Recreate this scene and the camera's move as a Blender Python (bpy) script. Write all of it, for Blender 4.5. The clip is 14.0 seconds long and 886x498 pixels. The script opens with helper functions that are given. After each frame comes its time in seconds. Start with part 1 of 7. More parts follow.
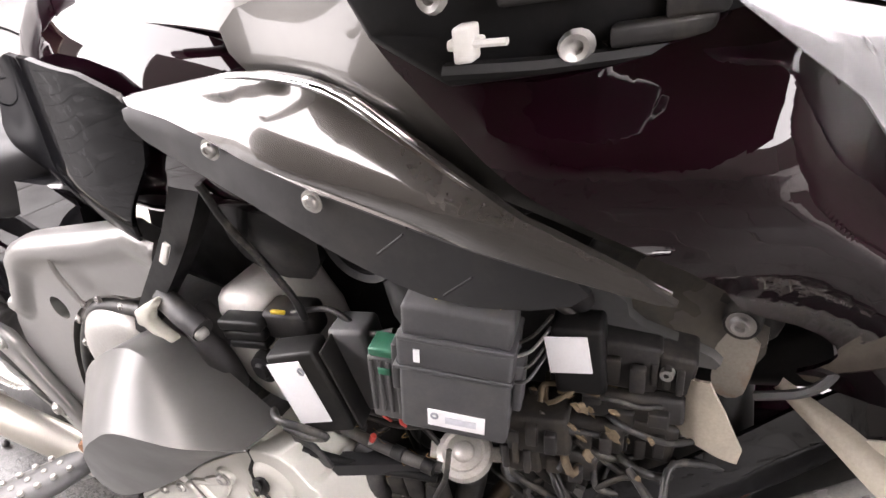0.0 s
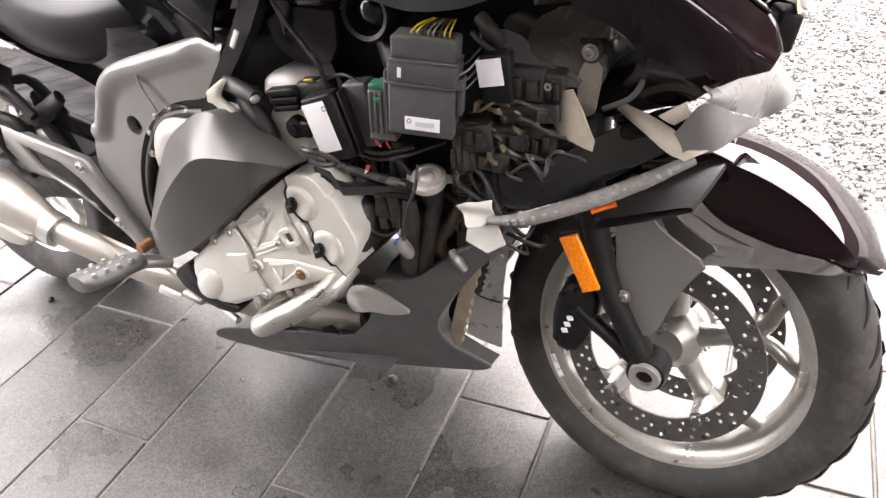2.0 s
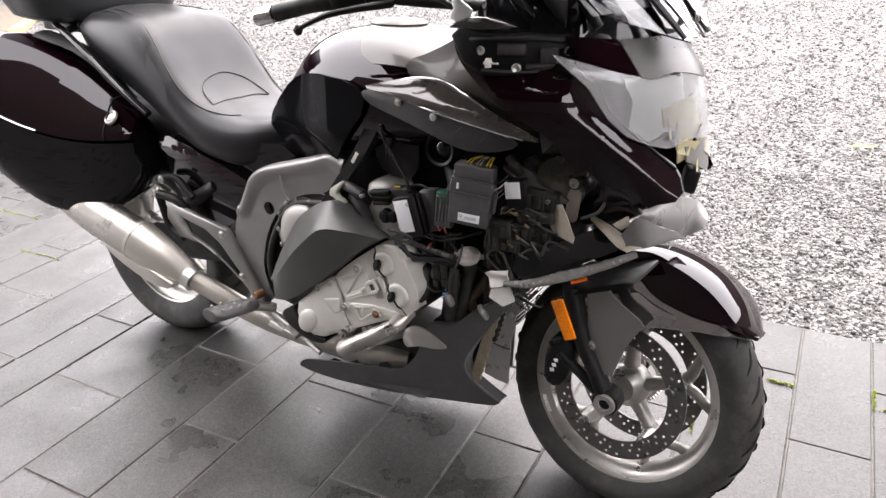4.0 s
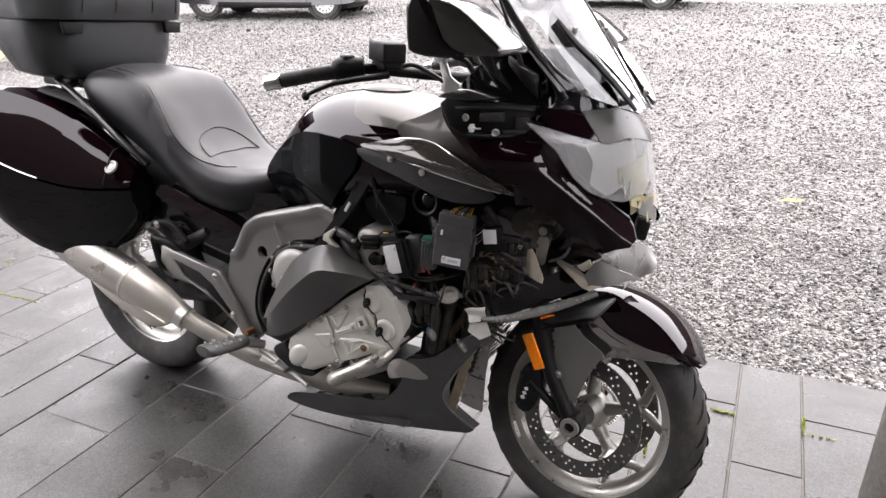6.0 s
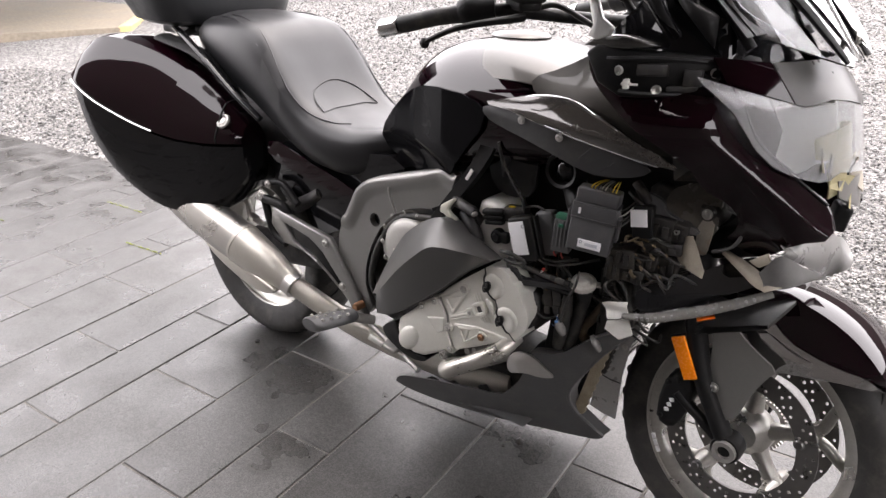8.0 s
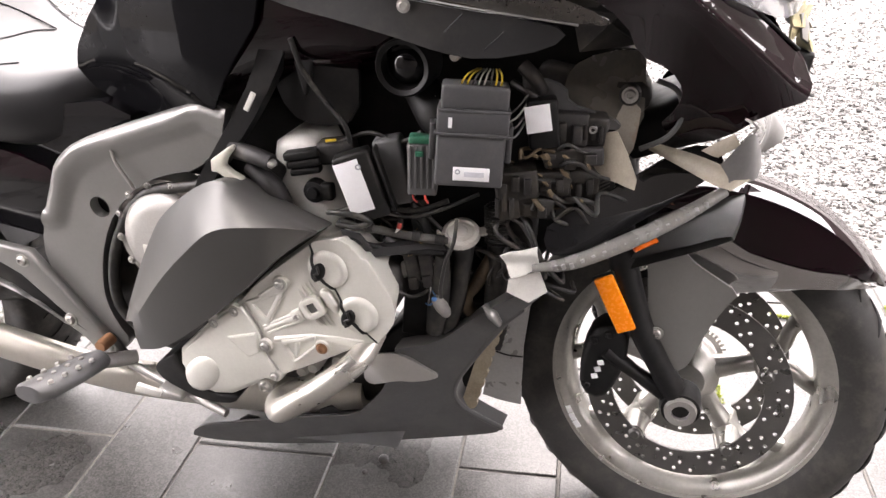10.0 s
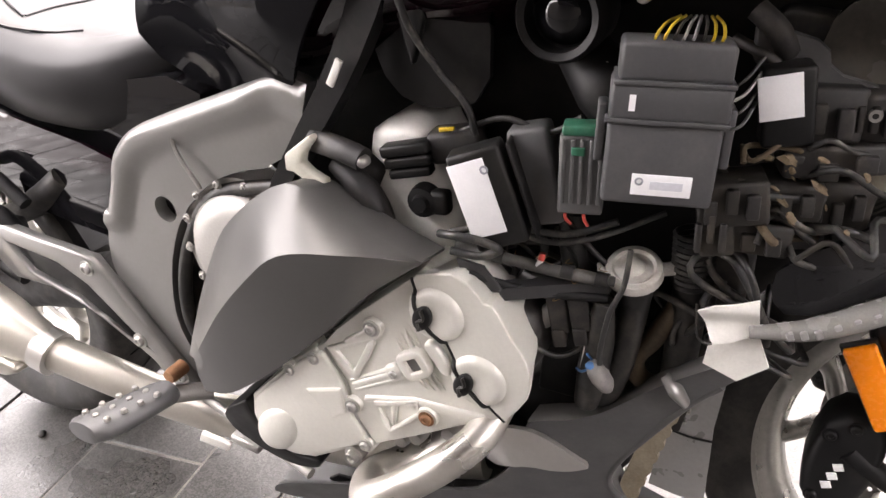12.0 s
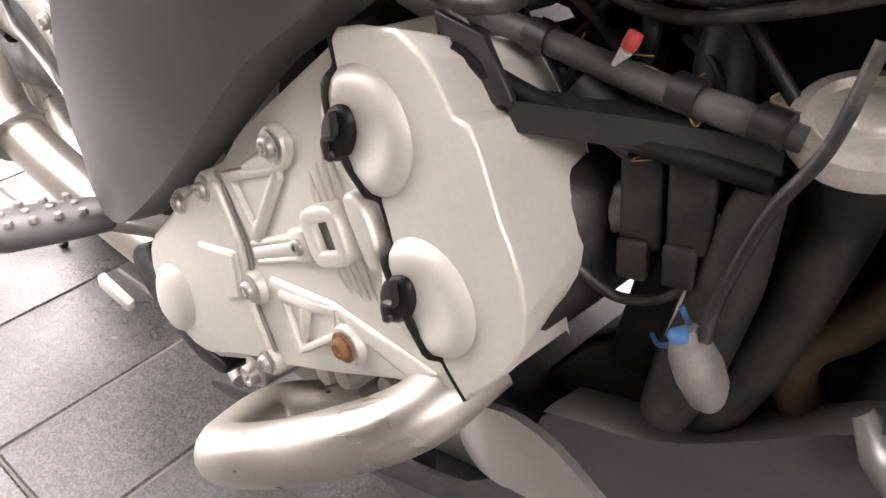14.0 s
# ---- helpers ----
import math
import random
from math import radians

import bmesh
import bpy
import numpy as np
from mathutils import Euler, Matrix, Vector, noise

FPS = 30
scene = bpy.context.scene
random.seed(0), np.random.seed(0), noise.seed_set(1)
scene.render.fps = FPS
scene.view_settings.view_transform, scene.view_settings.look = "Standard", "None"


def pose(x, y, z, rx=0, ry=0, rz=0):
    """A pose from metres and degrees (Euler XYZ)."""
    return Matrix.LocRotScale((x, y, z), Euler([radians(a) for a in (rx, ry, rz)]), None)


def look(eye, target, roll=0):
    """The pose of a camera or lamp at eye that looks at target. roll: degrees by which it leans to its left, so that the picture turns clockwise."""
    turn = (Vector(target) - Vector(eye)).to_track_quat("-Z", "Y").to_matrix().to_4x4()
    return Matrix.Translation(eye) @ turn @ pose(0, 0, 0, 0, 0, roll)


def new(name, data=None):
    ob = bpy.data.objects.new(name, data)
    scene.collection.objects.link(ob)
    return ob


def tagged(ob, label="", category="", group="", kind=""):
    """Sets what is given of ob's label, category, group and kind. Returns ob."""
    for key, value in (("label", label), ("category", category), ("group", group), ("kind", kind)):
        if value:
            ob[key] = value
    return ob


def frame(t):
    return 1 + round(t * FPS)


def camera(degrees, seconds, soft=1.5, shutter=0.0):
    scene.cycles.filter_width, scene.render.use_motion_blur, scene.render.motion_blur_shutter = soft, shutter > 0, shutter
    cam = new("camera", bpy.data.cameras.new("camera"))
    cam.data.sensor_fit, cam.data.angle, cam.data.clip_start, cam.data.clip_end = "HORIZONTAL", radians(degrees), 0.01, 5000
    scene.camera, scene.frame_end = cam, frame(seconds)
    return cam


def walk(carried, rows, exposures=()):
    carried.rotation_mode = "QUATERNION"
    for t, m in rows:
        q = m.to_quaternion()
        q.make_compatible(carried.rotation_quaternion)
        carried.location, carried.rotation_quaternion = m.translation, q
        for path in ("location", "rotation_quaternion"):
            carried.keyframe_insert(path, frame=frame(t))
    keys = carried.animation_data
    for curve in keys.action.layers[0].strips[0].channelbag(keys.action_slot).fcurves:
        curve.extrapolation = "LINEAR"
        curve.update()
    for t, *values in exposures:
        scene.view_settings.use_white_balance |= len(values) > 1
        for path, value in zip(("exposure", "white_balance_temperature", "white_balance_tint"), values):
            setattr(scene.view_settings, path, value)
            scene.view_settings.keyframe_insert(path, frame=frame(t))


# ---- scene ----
cam = camera(62.9, 14.0)
PATH = [
    (0, (0.741, -0.479, 1.211), (-0.165, 0.842, 0.013), -9.7),
    (0.5, (0.728, -0.635, 1.211), (-0.117, 0.745, 0.035), -10.2),
    (1, (0.799, -0.742, 1.17), (-0.048, 0.651, 0.011), -8.6),
    (1.5, (0.913, -0.823, 1.165), (-0.013, 0.513, 0.0), -8.3),
    (2, (0.982, -0.905, 1.169), (0.12, 0.47, 0.0), -7.0),
    (2.5, (0.991, -0.977, 1.197), (0.178, 0.467, 0.076), -5.4),
    (3, (1.12, -1.086, 1.24), (0.169, 0.367, 0.249), -3.5),
    (3.2, (1.167, -1.149, 1.269), (0.158, 0.29, 0.315), -3.2),
    (5.3, (1.279, -1.587, 1.413), (0.375, 0.018, 0.634), -1.3),
    (5.5, (1.282, -1.589, 1.416), (0.387, 0.025, 0.645), -1.0),
    (6, (1.284, -1.594, 1.428), (0.381, 0.027, 0.682), -0.4),
    (6.5, (1.269, -1.589, 1.445), (0.319, 0.01, 0.71), -0.3),
    (7, (1.237, -1.567, 1.442), (0.227, -0.004, 0.709), -0.4),
    (7.5, (1.189, -1.508, 1.41), (0.086, -0.019, 0.657), -0.8),
    (8, (1.137, -1.373, 1.369), (-0.027, 0.014, 0.52), -2.1),
    (8.5, (1.076, -1.219, 1.298), (-0.021, 0.181, 0.383), -3.4),
    (9, (0.885, -1.075, 1.22), (0.057, 0.469, 0.255), -4.6),
    (9.2, (0.801, -1.042, 1.201), (0.106, 0.549, 0.207), -4.8),
    (11.3, (0.691, -0.963, 1.091), (0.223, 0.701, 0.086), -4.2),
    (11.5, (0.675, -0.911, 1.098), (0.118, 0.726, 0.094), -5.4),
    (12, (0.614, -0.714, 1.021), (-0.254, 0.782, 0.015), -8.5),
    (12.5, (0.564, -0.561, 0.898), (-0.472, 0.752, -0.199), -9.9),
    (13, (0.546, -0.479, 0.806), (-0.655, 0.653, -0.323), -11.4),
    (13.5, (0.533, -0.441, 0.762), (-0.717, 0.64, -0.366), -8.0),
    (14, (0.542, -0.395, 0.743), (-0.656, 0.742, -0.384), -2.6),
]
# seconds, stops, kelvin, tint
EXPOSURES = [(0, 2.8, 6850, 18), (2.5, 2.3, 6850, 17), (3.2, 1.95, 6750, 16), (5.3, 1.3, 6600, 16), (7.5, 1.3, 6650, 16), (9, 2.0, 6800, 17), (11.5, 2.5, 6950, 18), (13, 2.35, 7000, 18), (14, 2.45, 7050, 18)]
walk(cam, [(t, look(eye, target, roll)) for t, eye, target, roll in PATH], EXPOSURES)


# ---- world ----
world = bpy.data.worlds.new("overcast_sky")
scene.world = world
world.use_nodes = True
_n, _l = world.node_tree.nodes, world.node_tree.links
_sky = _n.new("ShaderNodeTexSky")
_sky.sky_type, _sky.sun_disc = "NISHITA", False
_sky.sun_elevation, _sky.sun_rotation = radians(62), radians(-20)
_sky.dust_density, _sky.ozone_density = 6.0, 0.6
_mix = _n.new("ShaderNodeMix")
_mix.data_type = "RGBA"
_mix.inputs[0].default_value = 0.82
_mix.inputs[7].default_value = (24.0, 24.0, 24.4, 1)
_l.new(_sky.outputs[0], _mix.inputs[6])
_bg = _n["Background"]
_l.new(_mix.outputs[2], _bg.inputs[0])
_bg.inputs[1].default_value = 0.115
sun = new("sun", bpy.data.lights.new("sun", "SUN"))
sun.data.energy, sun.data.angle, sun.data.color = 0.8, radians(35), (1.0, 0.97, 0.93)
sun.matrix_world = look((0.8, 2.2, 6.0), (0, 0, 0))


# ---- materials ----
def material(name, base, rough=0.5, metal=0.0, vary=0.12, scale=30.0, bump=0.0, bump_scale=200.0, coat=0.0,
             dust=0.0, dust_color=(0.30, 0.27, 0.22), rough_vary=0.1, spec=0.5, random_piece=0.0, speck=0.0):
    """A surface with colour variation at two scales, roughness variation, fine relief and optional dust."""
    m = bpy.data.materials.new(name)
    m.use_nodes = True
    n, l = m.node_tree.nodes, m.node_tree.links
    b = n["Principled BSDF"]
    tc = n.new("ShaderNodeTexCoord")
    spot = tc.outputs["Object"]
    if random_piece:  # each piece takes its own stretch of the pattern
        oi = n.new("ShaderNodeObjectInfo")
        far = n.new("ShaderNodeVectorMath")
        far.operation = "SCALE"
        far.inputs[0].default_value = (37.0, 61.0, 13.0)
        l.new(oi.outputs["Random"], far.inputs["Scale"])
        shift = n.new("ShaderNodeVectorMath")
        l.new(spot, shift.inputs[0]), l.new(far.outputs[0], shift.inputs[1])
        spot = shift.outputs[0]
    n1, n2 = n.new("ShaderNodeTexNoise"), n.new("ShaderNodeTexNoise")
    n1.inputs["Scale"].default_value, n2.inputs["Scale"].default_value = scale, scale * 9
    n1.inputs["Detail"].default_value = n2.inputs["Detail"].default_value = 3
    add = n.new("ShaderNodeMath")
    l.new(spot, n1.inputs["Vector"]), l.new(spot, n2.inputs["Vector"])
    l.new(n1.outputs[0], add.inputs[0]), l.new(n2.outputs[0], add.inputs[1])
    mr = n.new("ShaderNodeMapRange")
    mr.inputs[1].default_value, mr.inputs[2].default_value = 0.6, 1.4
    mr.inputs[3].default_value, mr.inputs[4].default_value = 1 - vary, 1 + vary
    l.new(add.outputs[0], mr.inputs[0])
    value = mr.outputs[0]
    if random_piece:
        rr = n.new("ShaderNodeMapRange")
        rr.inputs[3].default_value, rr.inputs[4].default_value = 1 - random_piece, 1 + random_piece
        l.new(oi.outputs["Random"], rr.inputs[0])
        mu = n.new("ShaderNodeMath")
        mu.operation = "MULTIPLY"
        l.new(value, mu.inputs[0]), l.new(rr.outputs[0], mu.inputs[1])
        value = mu.outputs[0]
    col = n.new("ShaderNodeMix")
    col.data_type, col.blend_type = "RGBA", "MULTIPLY"
    col.inputs[0].default_value = 1
    col.inputs[6].default_value = (*base, 1)
    l.new(value, col.inputs[7])
    out = col.outputs[2]
    if dust:
        n3 = n.new("ShaderNodeTexNoise")
        n3.inputs["Scale"].default_value, n3.inputs["Detail"].default_value = scale * 0.6, 6
        n3.inputs["Roughness"].default_value = 0.7
        l.new(spot, n3.inputs["Vector"])
        r3 = n.new("ShaderNodeMapRange")
        r3.inputs[1].default_value, r3.inputs[2].default_value = 0.48, 0.72
        r3.inputs[4].default_value = dust
        l.new(n3.outputs[0], r3.inputs[0])
        dm = n.new("ShaderNodeMix")
        dm.data_type = "RGBA"
        l.new(r3.outputs[0], dm.inputs[0]), l.new(out, dm.inputs[6])
        dm.inputs[7].default_value = (*dust_color, 1)
        out = dm.outputs[2]
    if speck:  # light and dark mineral grains
        vo = n.new("ShaderNodeTexVoronoi")
        vo.inputs["Scale"].default_value = 330
        l.new(spot, vo.inputs["Vector"])
        sc = n.new("ShaderNodeSeparateColor")
        l.new(vo.outputs["Color"], sc.inputs[0])
        sr = n.new("ShaderNodeMapRange")
        sr.interpolation_type = "SMOOTHSTEP"
        sr.inputs[3].default_value, sr.inputs[4].default_value = 1 - speck, 1 + speck
        l.new(sc.outputs[0], sr.inputs[0])
        sm = n.new("ShaderNodeMix")
        sm.data_type, sm.blend_type = "RGBA", "MULTIPLY"
        sm.inputs[0].default_value = 1
        l.new(out, sm.inputs[6]), l.new(sr.outputs[0], sm.inputs[7])
        out = sm.outputs[2]
    l.new(out, b.inputs["Base Color"])
    rm = n.new("ShaderNodeMapRange")
    rm.inputs[1].default_value, rm.inputs[2].default_value = 0.35, 0.65
    rm.inputs[3].default_value, rm.inputs[4].default_value = max(0.02, rough - rough_vary), min(1, rough + rough_vary)
    l.new(n1.outputs[0], rm.inputs[0]), l.new(rm.outputs[0], b.inputs["Roughness"])
    b.inputs["Metallic"].default_value = metal
    b.inputs["Specular IOR Level"].default_value = 0.0 if coat and metal < 0.2 else spec
    if coat:
        b.inputs["Coat Weight"].default_value, b.inputs["Coat Roughness"].default_value = coat, 0.03
    if bump:
        nb = n.new("ShaderNodeTexNoise")
        nb.inputs["Scale"].default_value, nb.inputs["Detail"].default_value = bump_scale, 3
        l.new(spot, nb.inputs["Vector"])
        bp = n.new("ShaderNodeBump")
        bp.inputs["Strength"].default_value, bp.inputs["Distance"].default_value = bump, min(0.002, 0.18 / bump_scale)
        l.new(nb.outputs[0], bp.inputs["Height"]), l.new(bp.outputs[0], b.inputs["Normal"])
    return m


def glassy(name, color=(1, 1, 1), rough=0.02, ior=1.45, see=1.0):
    m = bpy.data.materials.new(name)
    m.use_nodes = True
    b = m.node_tree.nodes["Principled BSDF"]
    b.inputs["Base Color"].default_value = (*color, 1)
    b.inputs["Roughness"].default_value = rough
    b.inputs["Transmission Weight"].default_value = see
    b.inputs["IOR"].default_value = ior
    return m


PURPLE = material("dark_purple_paint", (0.0055, 0.0009, 0.0025), 0.12, 0.0, 0.25, 6, coat=1.0, rough_vary=0.03)
BLACKGLOSS = material("black_gloss_paint", (0.007, 0.007, 0.008), 0.13, 0.0, 0.2, 8, coat=1.0, rough_vary=0.03)
TANKSILVER = material("champagne_metallic_paint", (0.050, 0.047, 0.043), 0.34, 0.75, 0.05, 12, coat=0.4, rough_vary=0.03)
FRAMEGRAY = material("satin_graphite_paint", (0.24, 0.235, 0.227), 0.33, 0.55, 0.04, 20, bump=0.06, bump_scale=900, rough_vary=0.03)
SKIRT = material("dark_chrome_lacquer", (0.50, 0.49, 0.48), 0.16, 0.9, 0.05, 12, coat=0.6, rough_vary=0.05)
DARKGRAY = material("matt_dark_gray_plastic", (0.097, 0.097, 0.098), 0.45, 0.1, 0.10, 20, bump=0.1, bump_scale=700, dust=0.10)
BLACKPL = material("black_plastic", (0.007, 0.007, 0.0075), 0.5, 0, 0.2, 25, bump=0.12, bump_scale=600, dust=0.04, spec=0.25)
DUSTYBLACK = material("dusty_black_plastic", (0.013, 0.012, 0.012), 0.55, 0, 0.3, 35, bump=0.2, bump_scale=400, dust=0.30, dust_color=(0.15, 0.125, 0.095))
GRIMY = material("grimy_dark_plastic", (0.013, 0.0115, 0.010), 0.65, 0, 0.35, 40, bump=0.25, bump_scale=350, dust=0.28, dust_color=(0.13, 0.10, 0.065))
RUBBER = material("black_rubber_hose", (0.010, 0.010, 0.010), 0.5, 0, 0.25, 30, bump=0.15, bump_scale=300, dust=0.30, dust_color=(0.16, 0.14, 0.11))
TYRE = material("tyre_rubber", (0.022, 0.021, 0.020), 0.62, 0, 0.3, 25, bump=0.15, bump_scale=500, dust=0.5, dust_color=(0.11, 0.10, 0.085))
RIM = material("rim_silver_gray", (0.46, 0.45, 0.42), 0.36, 0.75, 0.12, 20, dust=0.25, dust_color=(0.22, 0.20, 0.16))
DISC = material("brake_disc_steel", (0.15, 0.147, 0.142), 0.36, 0.8, 0.12, 60, dust=0.15)
CASTALU = material("cast_aluminium", (0.63, 0.62, 0.57), 0.42, 0.3, 0.05, 25, bump=0.15, bump_scale=1100, dust=0.08, dust_color=(0.36, 0.33, 0.26), rough_vary=0.05)
SATINALU = material("satin_aluminium", (0.56, 0.545, 0.52), 0.32, 0.8, 0.04, 20, rough_vary=0.03)
DULLALU = material("dull_aluminium", (0.40, 0.39, 0.37), 0.5, 0.7, 0.1, 40, bump=0.1, dust=0.2)
STEEL = material("brushed_exhaust_steel", (0.48, 0.455, 0.405), 0.34, 0.6, 0.05, 18, bump=0.05, bump_scale=900, rough_vary=0.04)
CHROME = material("chrome", (0.75, 0.75, 0.75), 0.12, 1.0, 0.05, 30)
SCREWMETAL = material("zinc_screw", (0.45, 0.44, 0.42), 0.42, 0.8, 0.1, 80, dust=0.2)
LEATHER = material("black_seat_vinyl", (0.014, 0.014, 0.0155), 0.40, 0, 0.10, 15, bump=0.2, bump_scale=1400, rough_vary=0.04, spec=0.45)
TOPVINYL = material("top_case_vinyl", (0.035, 0.036, 0.038), 0.42, 0, 0.12, 15, bump=0.2, bump_scale=1300)
CASEPL = material("textured_case_plastic", (0.024, 0.025, 0.027), 0.46, 0, 0.12, 20, bump=0.3, bump_scale=900)
ORANGE = material("orange_reflector", (1.0, 0.27, 0.008), 0.25, 0, 0.05, 200, bump=0.3, bump_scale=1200)
AMBER = material("amber_lens", (0.75, 0.16, 0.02), 0.25, 0, 0.1, 60)
WHITEPL = material("broken_white_plastic", (0.66, 0.65, 0.61), 0.5, 0, 0.08, 40, bump=0.1, dust=0.2)
BEIGE = material("dusty_beige_plastic", (0.40, 0.36, 0.29), 0.55, 0, 0.15, 40, bump=0.1, dust=0.4)
PAPER = material("white_label", (0.80, 0.80, 0.81), 0.5, 0, 0.04, 60)
INK = material("gray_print", (0.30, 0.31, 0.34), 0.6, 0, 0.05, 60)
GREEN = material("green_connector", (0.02, 0.13, 0.075), 0.45, 0, 0.15, 60, dust=0.15)
YELLOWW = material("yellow_wire", (0.60, 0.42, 0.03), 0.45, 0, 0.1, 60)
WHITEW = material("white_wire", (0.65, 0.65, 0.63), 0.45, 0, 0.1, 60)
REDW = material("red_wire", (0.42, 0.05, 0.04), 0.45, 0, 0.1, 60)
BLUEW = material("blue_connector", (0.04, 0.13, 0.30), 0.45, 0, 0.1, 60)
WIREBLK = material("wire_loom", (0.014, 0.014, 0.014), 0.5, 0, 0.2, 60, dust=0.3)
RUST = material("rusty_steel", (0.24, 0.12, 0.06), 0.75, 0.3, 0.35, 60, bump=0.3)
SOIL = material("dry_mud", (0.13, 0.098, 0.06), 0.9, 0, 0.35, 60, bump=0.5, bump_scale=250)
CLEAR = glassy("milky_clear_lens", (0.88, 0.89, 0.90), 0.06, see=0.75)
SCREEN = glassy("windscreen_plastic", (0.88, 0.89, 0.90), 0.02, 1.5)
LAMPIN = material("lamp_inner_white", (0.80, 0.80, 0.78), 0.35, 0.0, 0.10, 12)
YELLOWED = material("yellowed_lamp_plastic", (0.62, 0.56, 0.34), 0.35, 0, 0.15, 25)
PAVER = material("concrete_paver", (0.040, 0.0388, 0.037), 0.36, 0, 0.28, 6, bump=0.7, bump_scale=260, rough_vary=0.12, random_piece=0.10, dust=0.16, dust_color=(0.025, 0.0235, 0.022), speck=0.48)
JOINT = material("grey_joint_sand", (0.13, 0.122, 0.11), 0.9, 0, 0.45, 25, bump=0.5, bump_scale=500, dust=0.5, dust_color=(0.035, 0.033, 0.03))
MOSS = material("joint_moss", (0.26, 0.30, 0.04), 0.8, 0, 0.3, 80, bump=0.4)
LEAFY = material("yellow_leaf", (0.60, 0.40, 0.06), 0.6, 0, 0.2, 60)


# ---- building helpers ----
def part(name, bm, mat, parent=None, label="", sharp=48, smooth=True):
    """Links a bmesh as one mesh object under a thing or a part."""
    bmesh.ops.recalc_face_normals(bm, faces=bm.faces[:])
    me = bpy.data.meshes.new(name)
    bm.to_mesh(me)
    bm.free()
    me.materials.append(mat)
    if smooth:
        me.polygons.foreach_set("use_smooth", [True] * len(me.polygons))
        me.set_sharp_from_angle(angle=radians(sharp))
    ob = new(name, me)
    if parent is not None:
        ob.parent = parent
    if label:
        ob["label"] = label
    return ob


def chaikin(pts, n=2, closed=True, keep=0.25):
    """Rounds the corners of a polyline."""
    for _ in range(n):
        out, k = [], len(pts)
        for i in range(k if closed else k - 1):
            a, b = Vector(pts[i]), Vector(pts[(i + 1) % k])
            out += [a.lerp(b, keep), a.lerp(b, 1 - keep)]
        if not closed:
            out = [Vector(pts[0])] + out[1:-1] + [Vector(pts[-1])]
        pts = out
    return pts


def fill(bm, loops, y=0.0):
    """A flat face field in the plane of x and z bounded by an outline and its holes."""
    edges = []
    for loop in loops:
        vs = [bm.verts.new((p[0], y, p[1])) for p in loop]
        edges += [bm.edges.new((vs[i], vs[(i + 1) % len(vs)])) for i in range(len(vs))]
    bmesh.ops.triangle_fill(bm, use_beauty=True, use_dissolve=False, edges=edges)


def thicken(bm, dy):
    """Extrudes all faces along y into a closed solid."""
    faces = bm.faces[:]
    ret = bmesh.ops.extrude_face_region(bm, geom=faces + bm.edges[:], use_keep_orig=True)
    vs = [g for g in ret["geom"] if isinstance(g, bmesh.types.BMVert)]
    bmesh.ops.translate(bm, vec=(0, dy, 0), verts=vs)


def bevel_sharp(bm, w, segs=2, angle=50):
    bm.normal_update()
    es = [e for e in bm.edges if len(e.link_faces) == 2 and e.calc_face_angle(0) > radians(angle)]
    if es and w:
        bmesh.ops.bevel(bm, geom=es, offset=w, segments=segs, profile=0.5, affect="EDGES", clamp_overlap=True)


def prism(outline, y0, y1, bevel=0.003, holes=(), round_n=0):
    """A plate with an outline in x and z, from y0 to y1."""
    bm = bmesh.new()
    loop = chaikin(outline, round_n) if round_n else outline
    if not holes:
        f = bm.faces.new([bm.verts.new((p[0], y0, p[1])) for p in loop])
        ret = bmesh.ops.extrude_face_region(bm, geom=[f], use_keep_orig=True)
        vs = [g for g in ret["geom"] if isinstance(g, bmesh.types.BMVert)]
        bmesh.ops.translate(bm, vec=(0, y1 - y0, 0), verts=vs)
    else:
        fill(bm, [loop, *holes], y0)
        thicken(bm, y1 - y0)
    bmesh.ops.recalc_face_normals(bm, faces=bm.faces[:])
    bevel_sharp(bm, bevel)
    return bm


def panel(outline, yfun, thick=0.004, res=0.03, round_n=1, holes=()):
    """A curved shell whose outline lies in x and z and whose depth is yfun(x, z)."""
    bm = bmesh.new()
    loop = chaikin(outline, round_n) if round_n else outline
    fill(bm, [loop, *holes])
    for _ in range(6):
        es = [e for e in bm.edges if e.calc_length() > res]
        if not es:
            break
        bmesh.ops.subdivide_edges(bm, edges=es, cuts=1, use_grid_fill=False)
        bmesh.ops.triangulate(bm, faces=[f for f in bm.faces if len(f.verts) > 3])
    bmesh.ops.beautify_fill(bm, faces=bm.faces[:], edges=[e for e in bm.edges if not e.is_boundary])
    inner = [v for v in bm.verts if not v.is_boundary]
    for _ in range(4):
        bmesh.ops.smooth_vert(bm, verts=inner, factor=0.5, use_axis_x=True, use_axis_z=True)
    bmesh.ops.beautify_fill(bm, faces=bm.faces[:], edges=[e for e in bm.edges if not e.is_boundary])
    for v in bm.verts:
        v.co.y = yfun(v.co.x, v.co.z)
    thicken(bm, thick)
    return bm


def shell(bm, t):
    """Gives an open skin a thickness along its normals."""
    bm.normal_update()
    vs, fs = bm.verts[:], bm.faces[:]
    edge = [e for e in bm.edges if e.is_boundary]
    twin = {v: bm.verts.new(v.co - v.normal * t) for v in vs}
    for f in fs:
        bm.faces.new([twin[v] for v in reversed(f.verts)])
    for e in edge:
        a, b = e.verts
        bm.faces.new((a, b, twin[b], twin[a]))


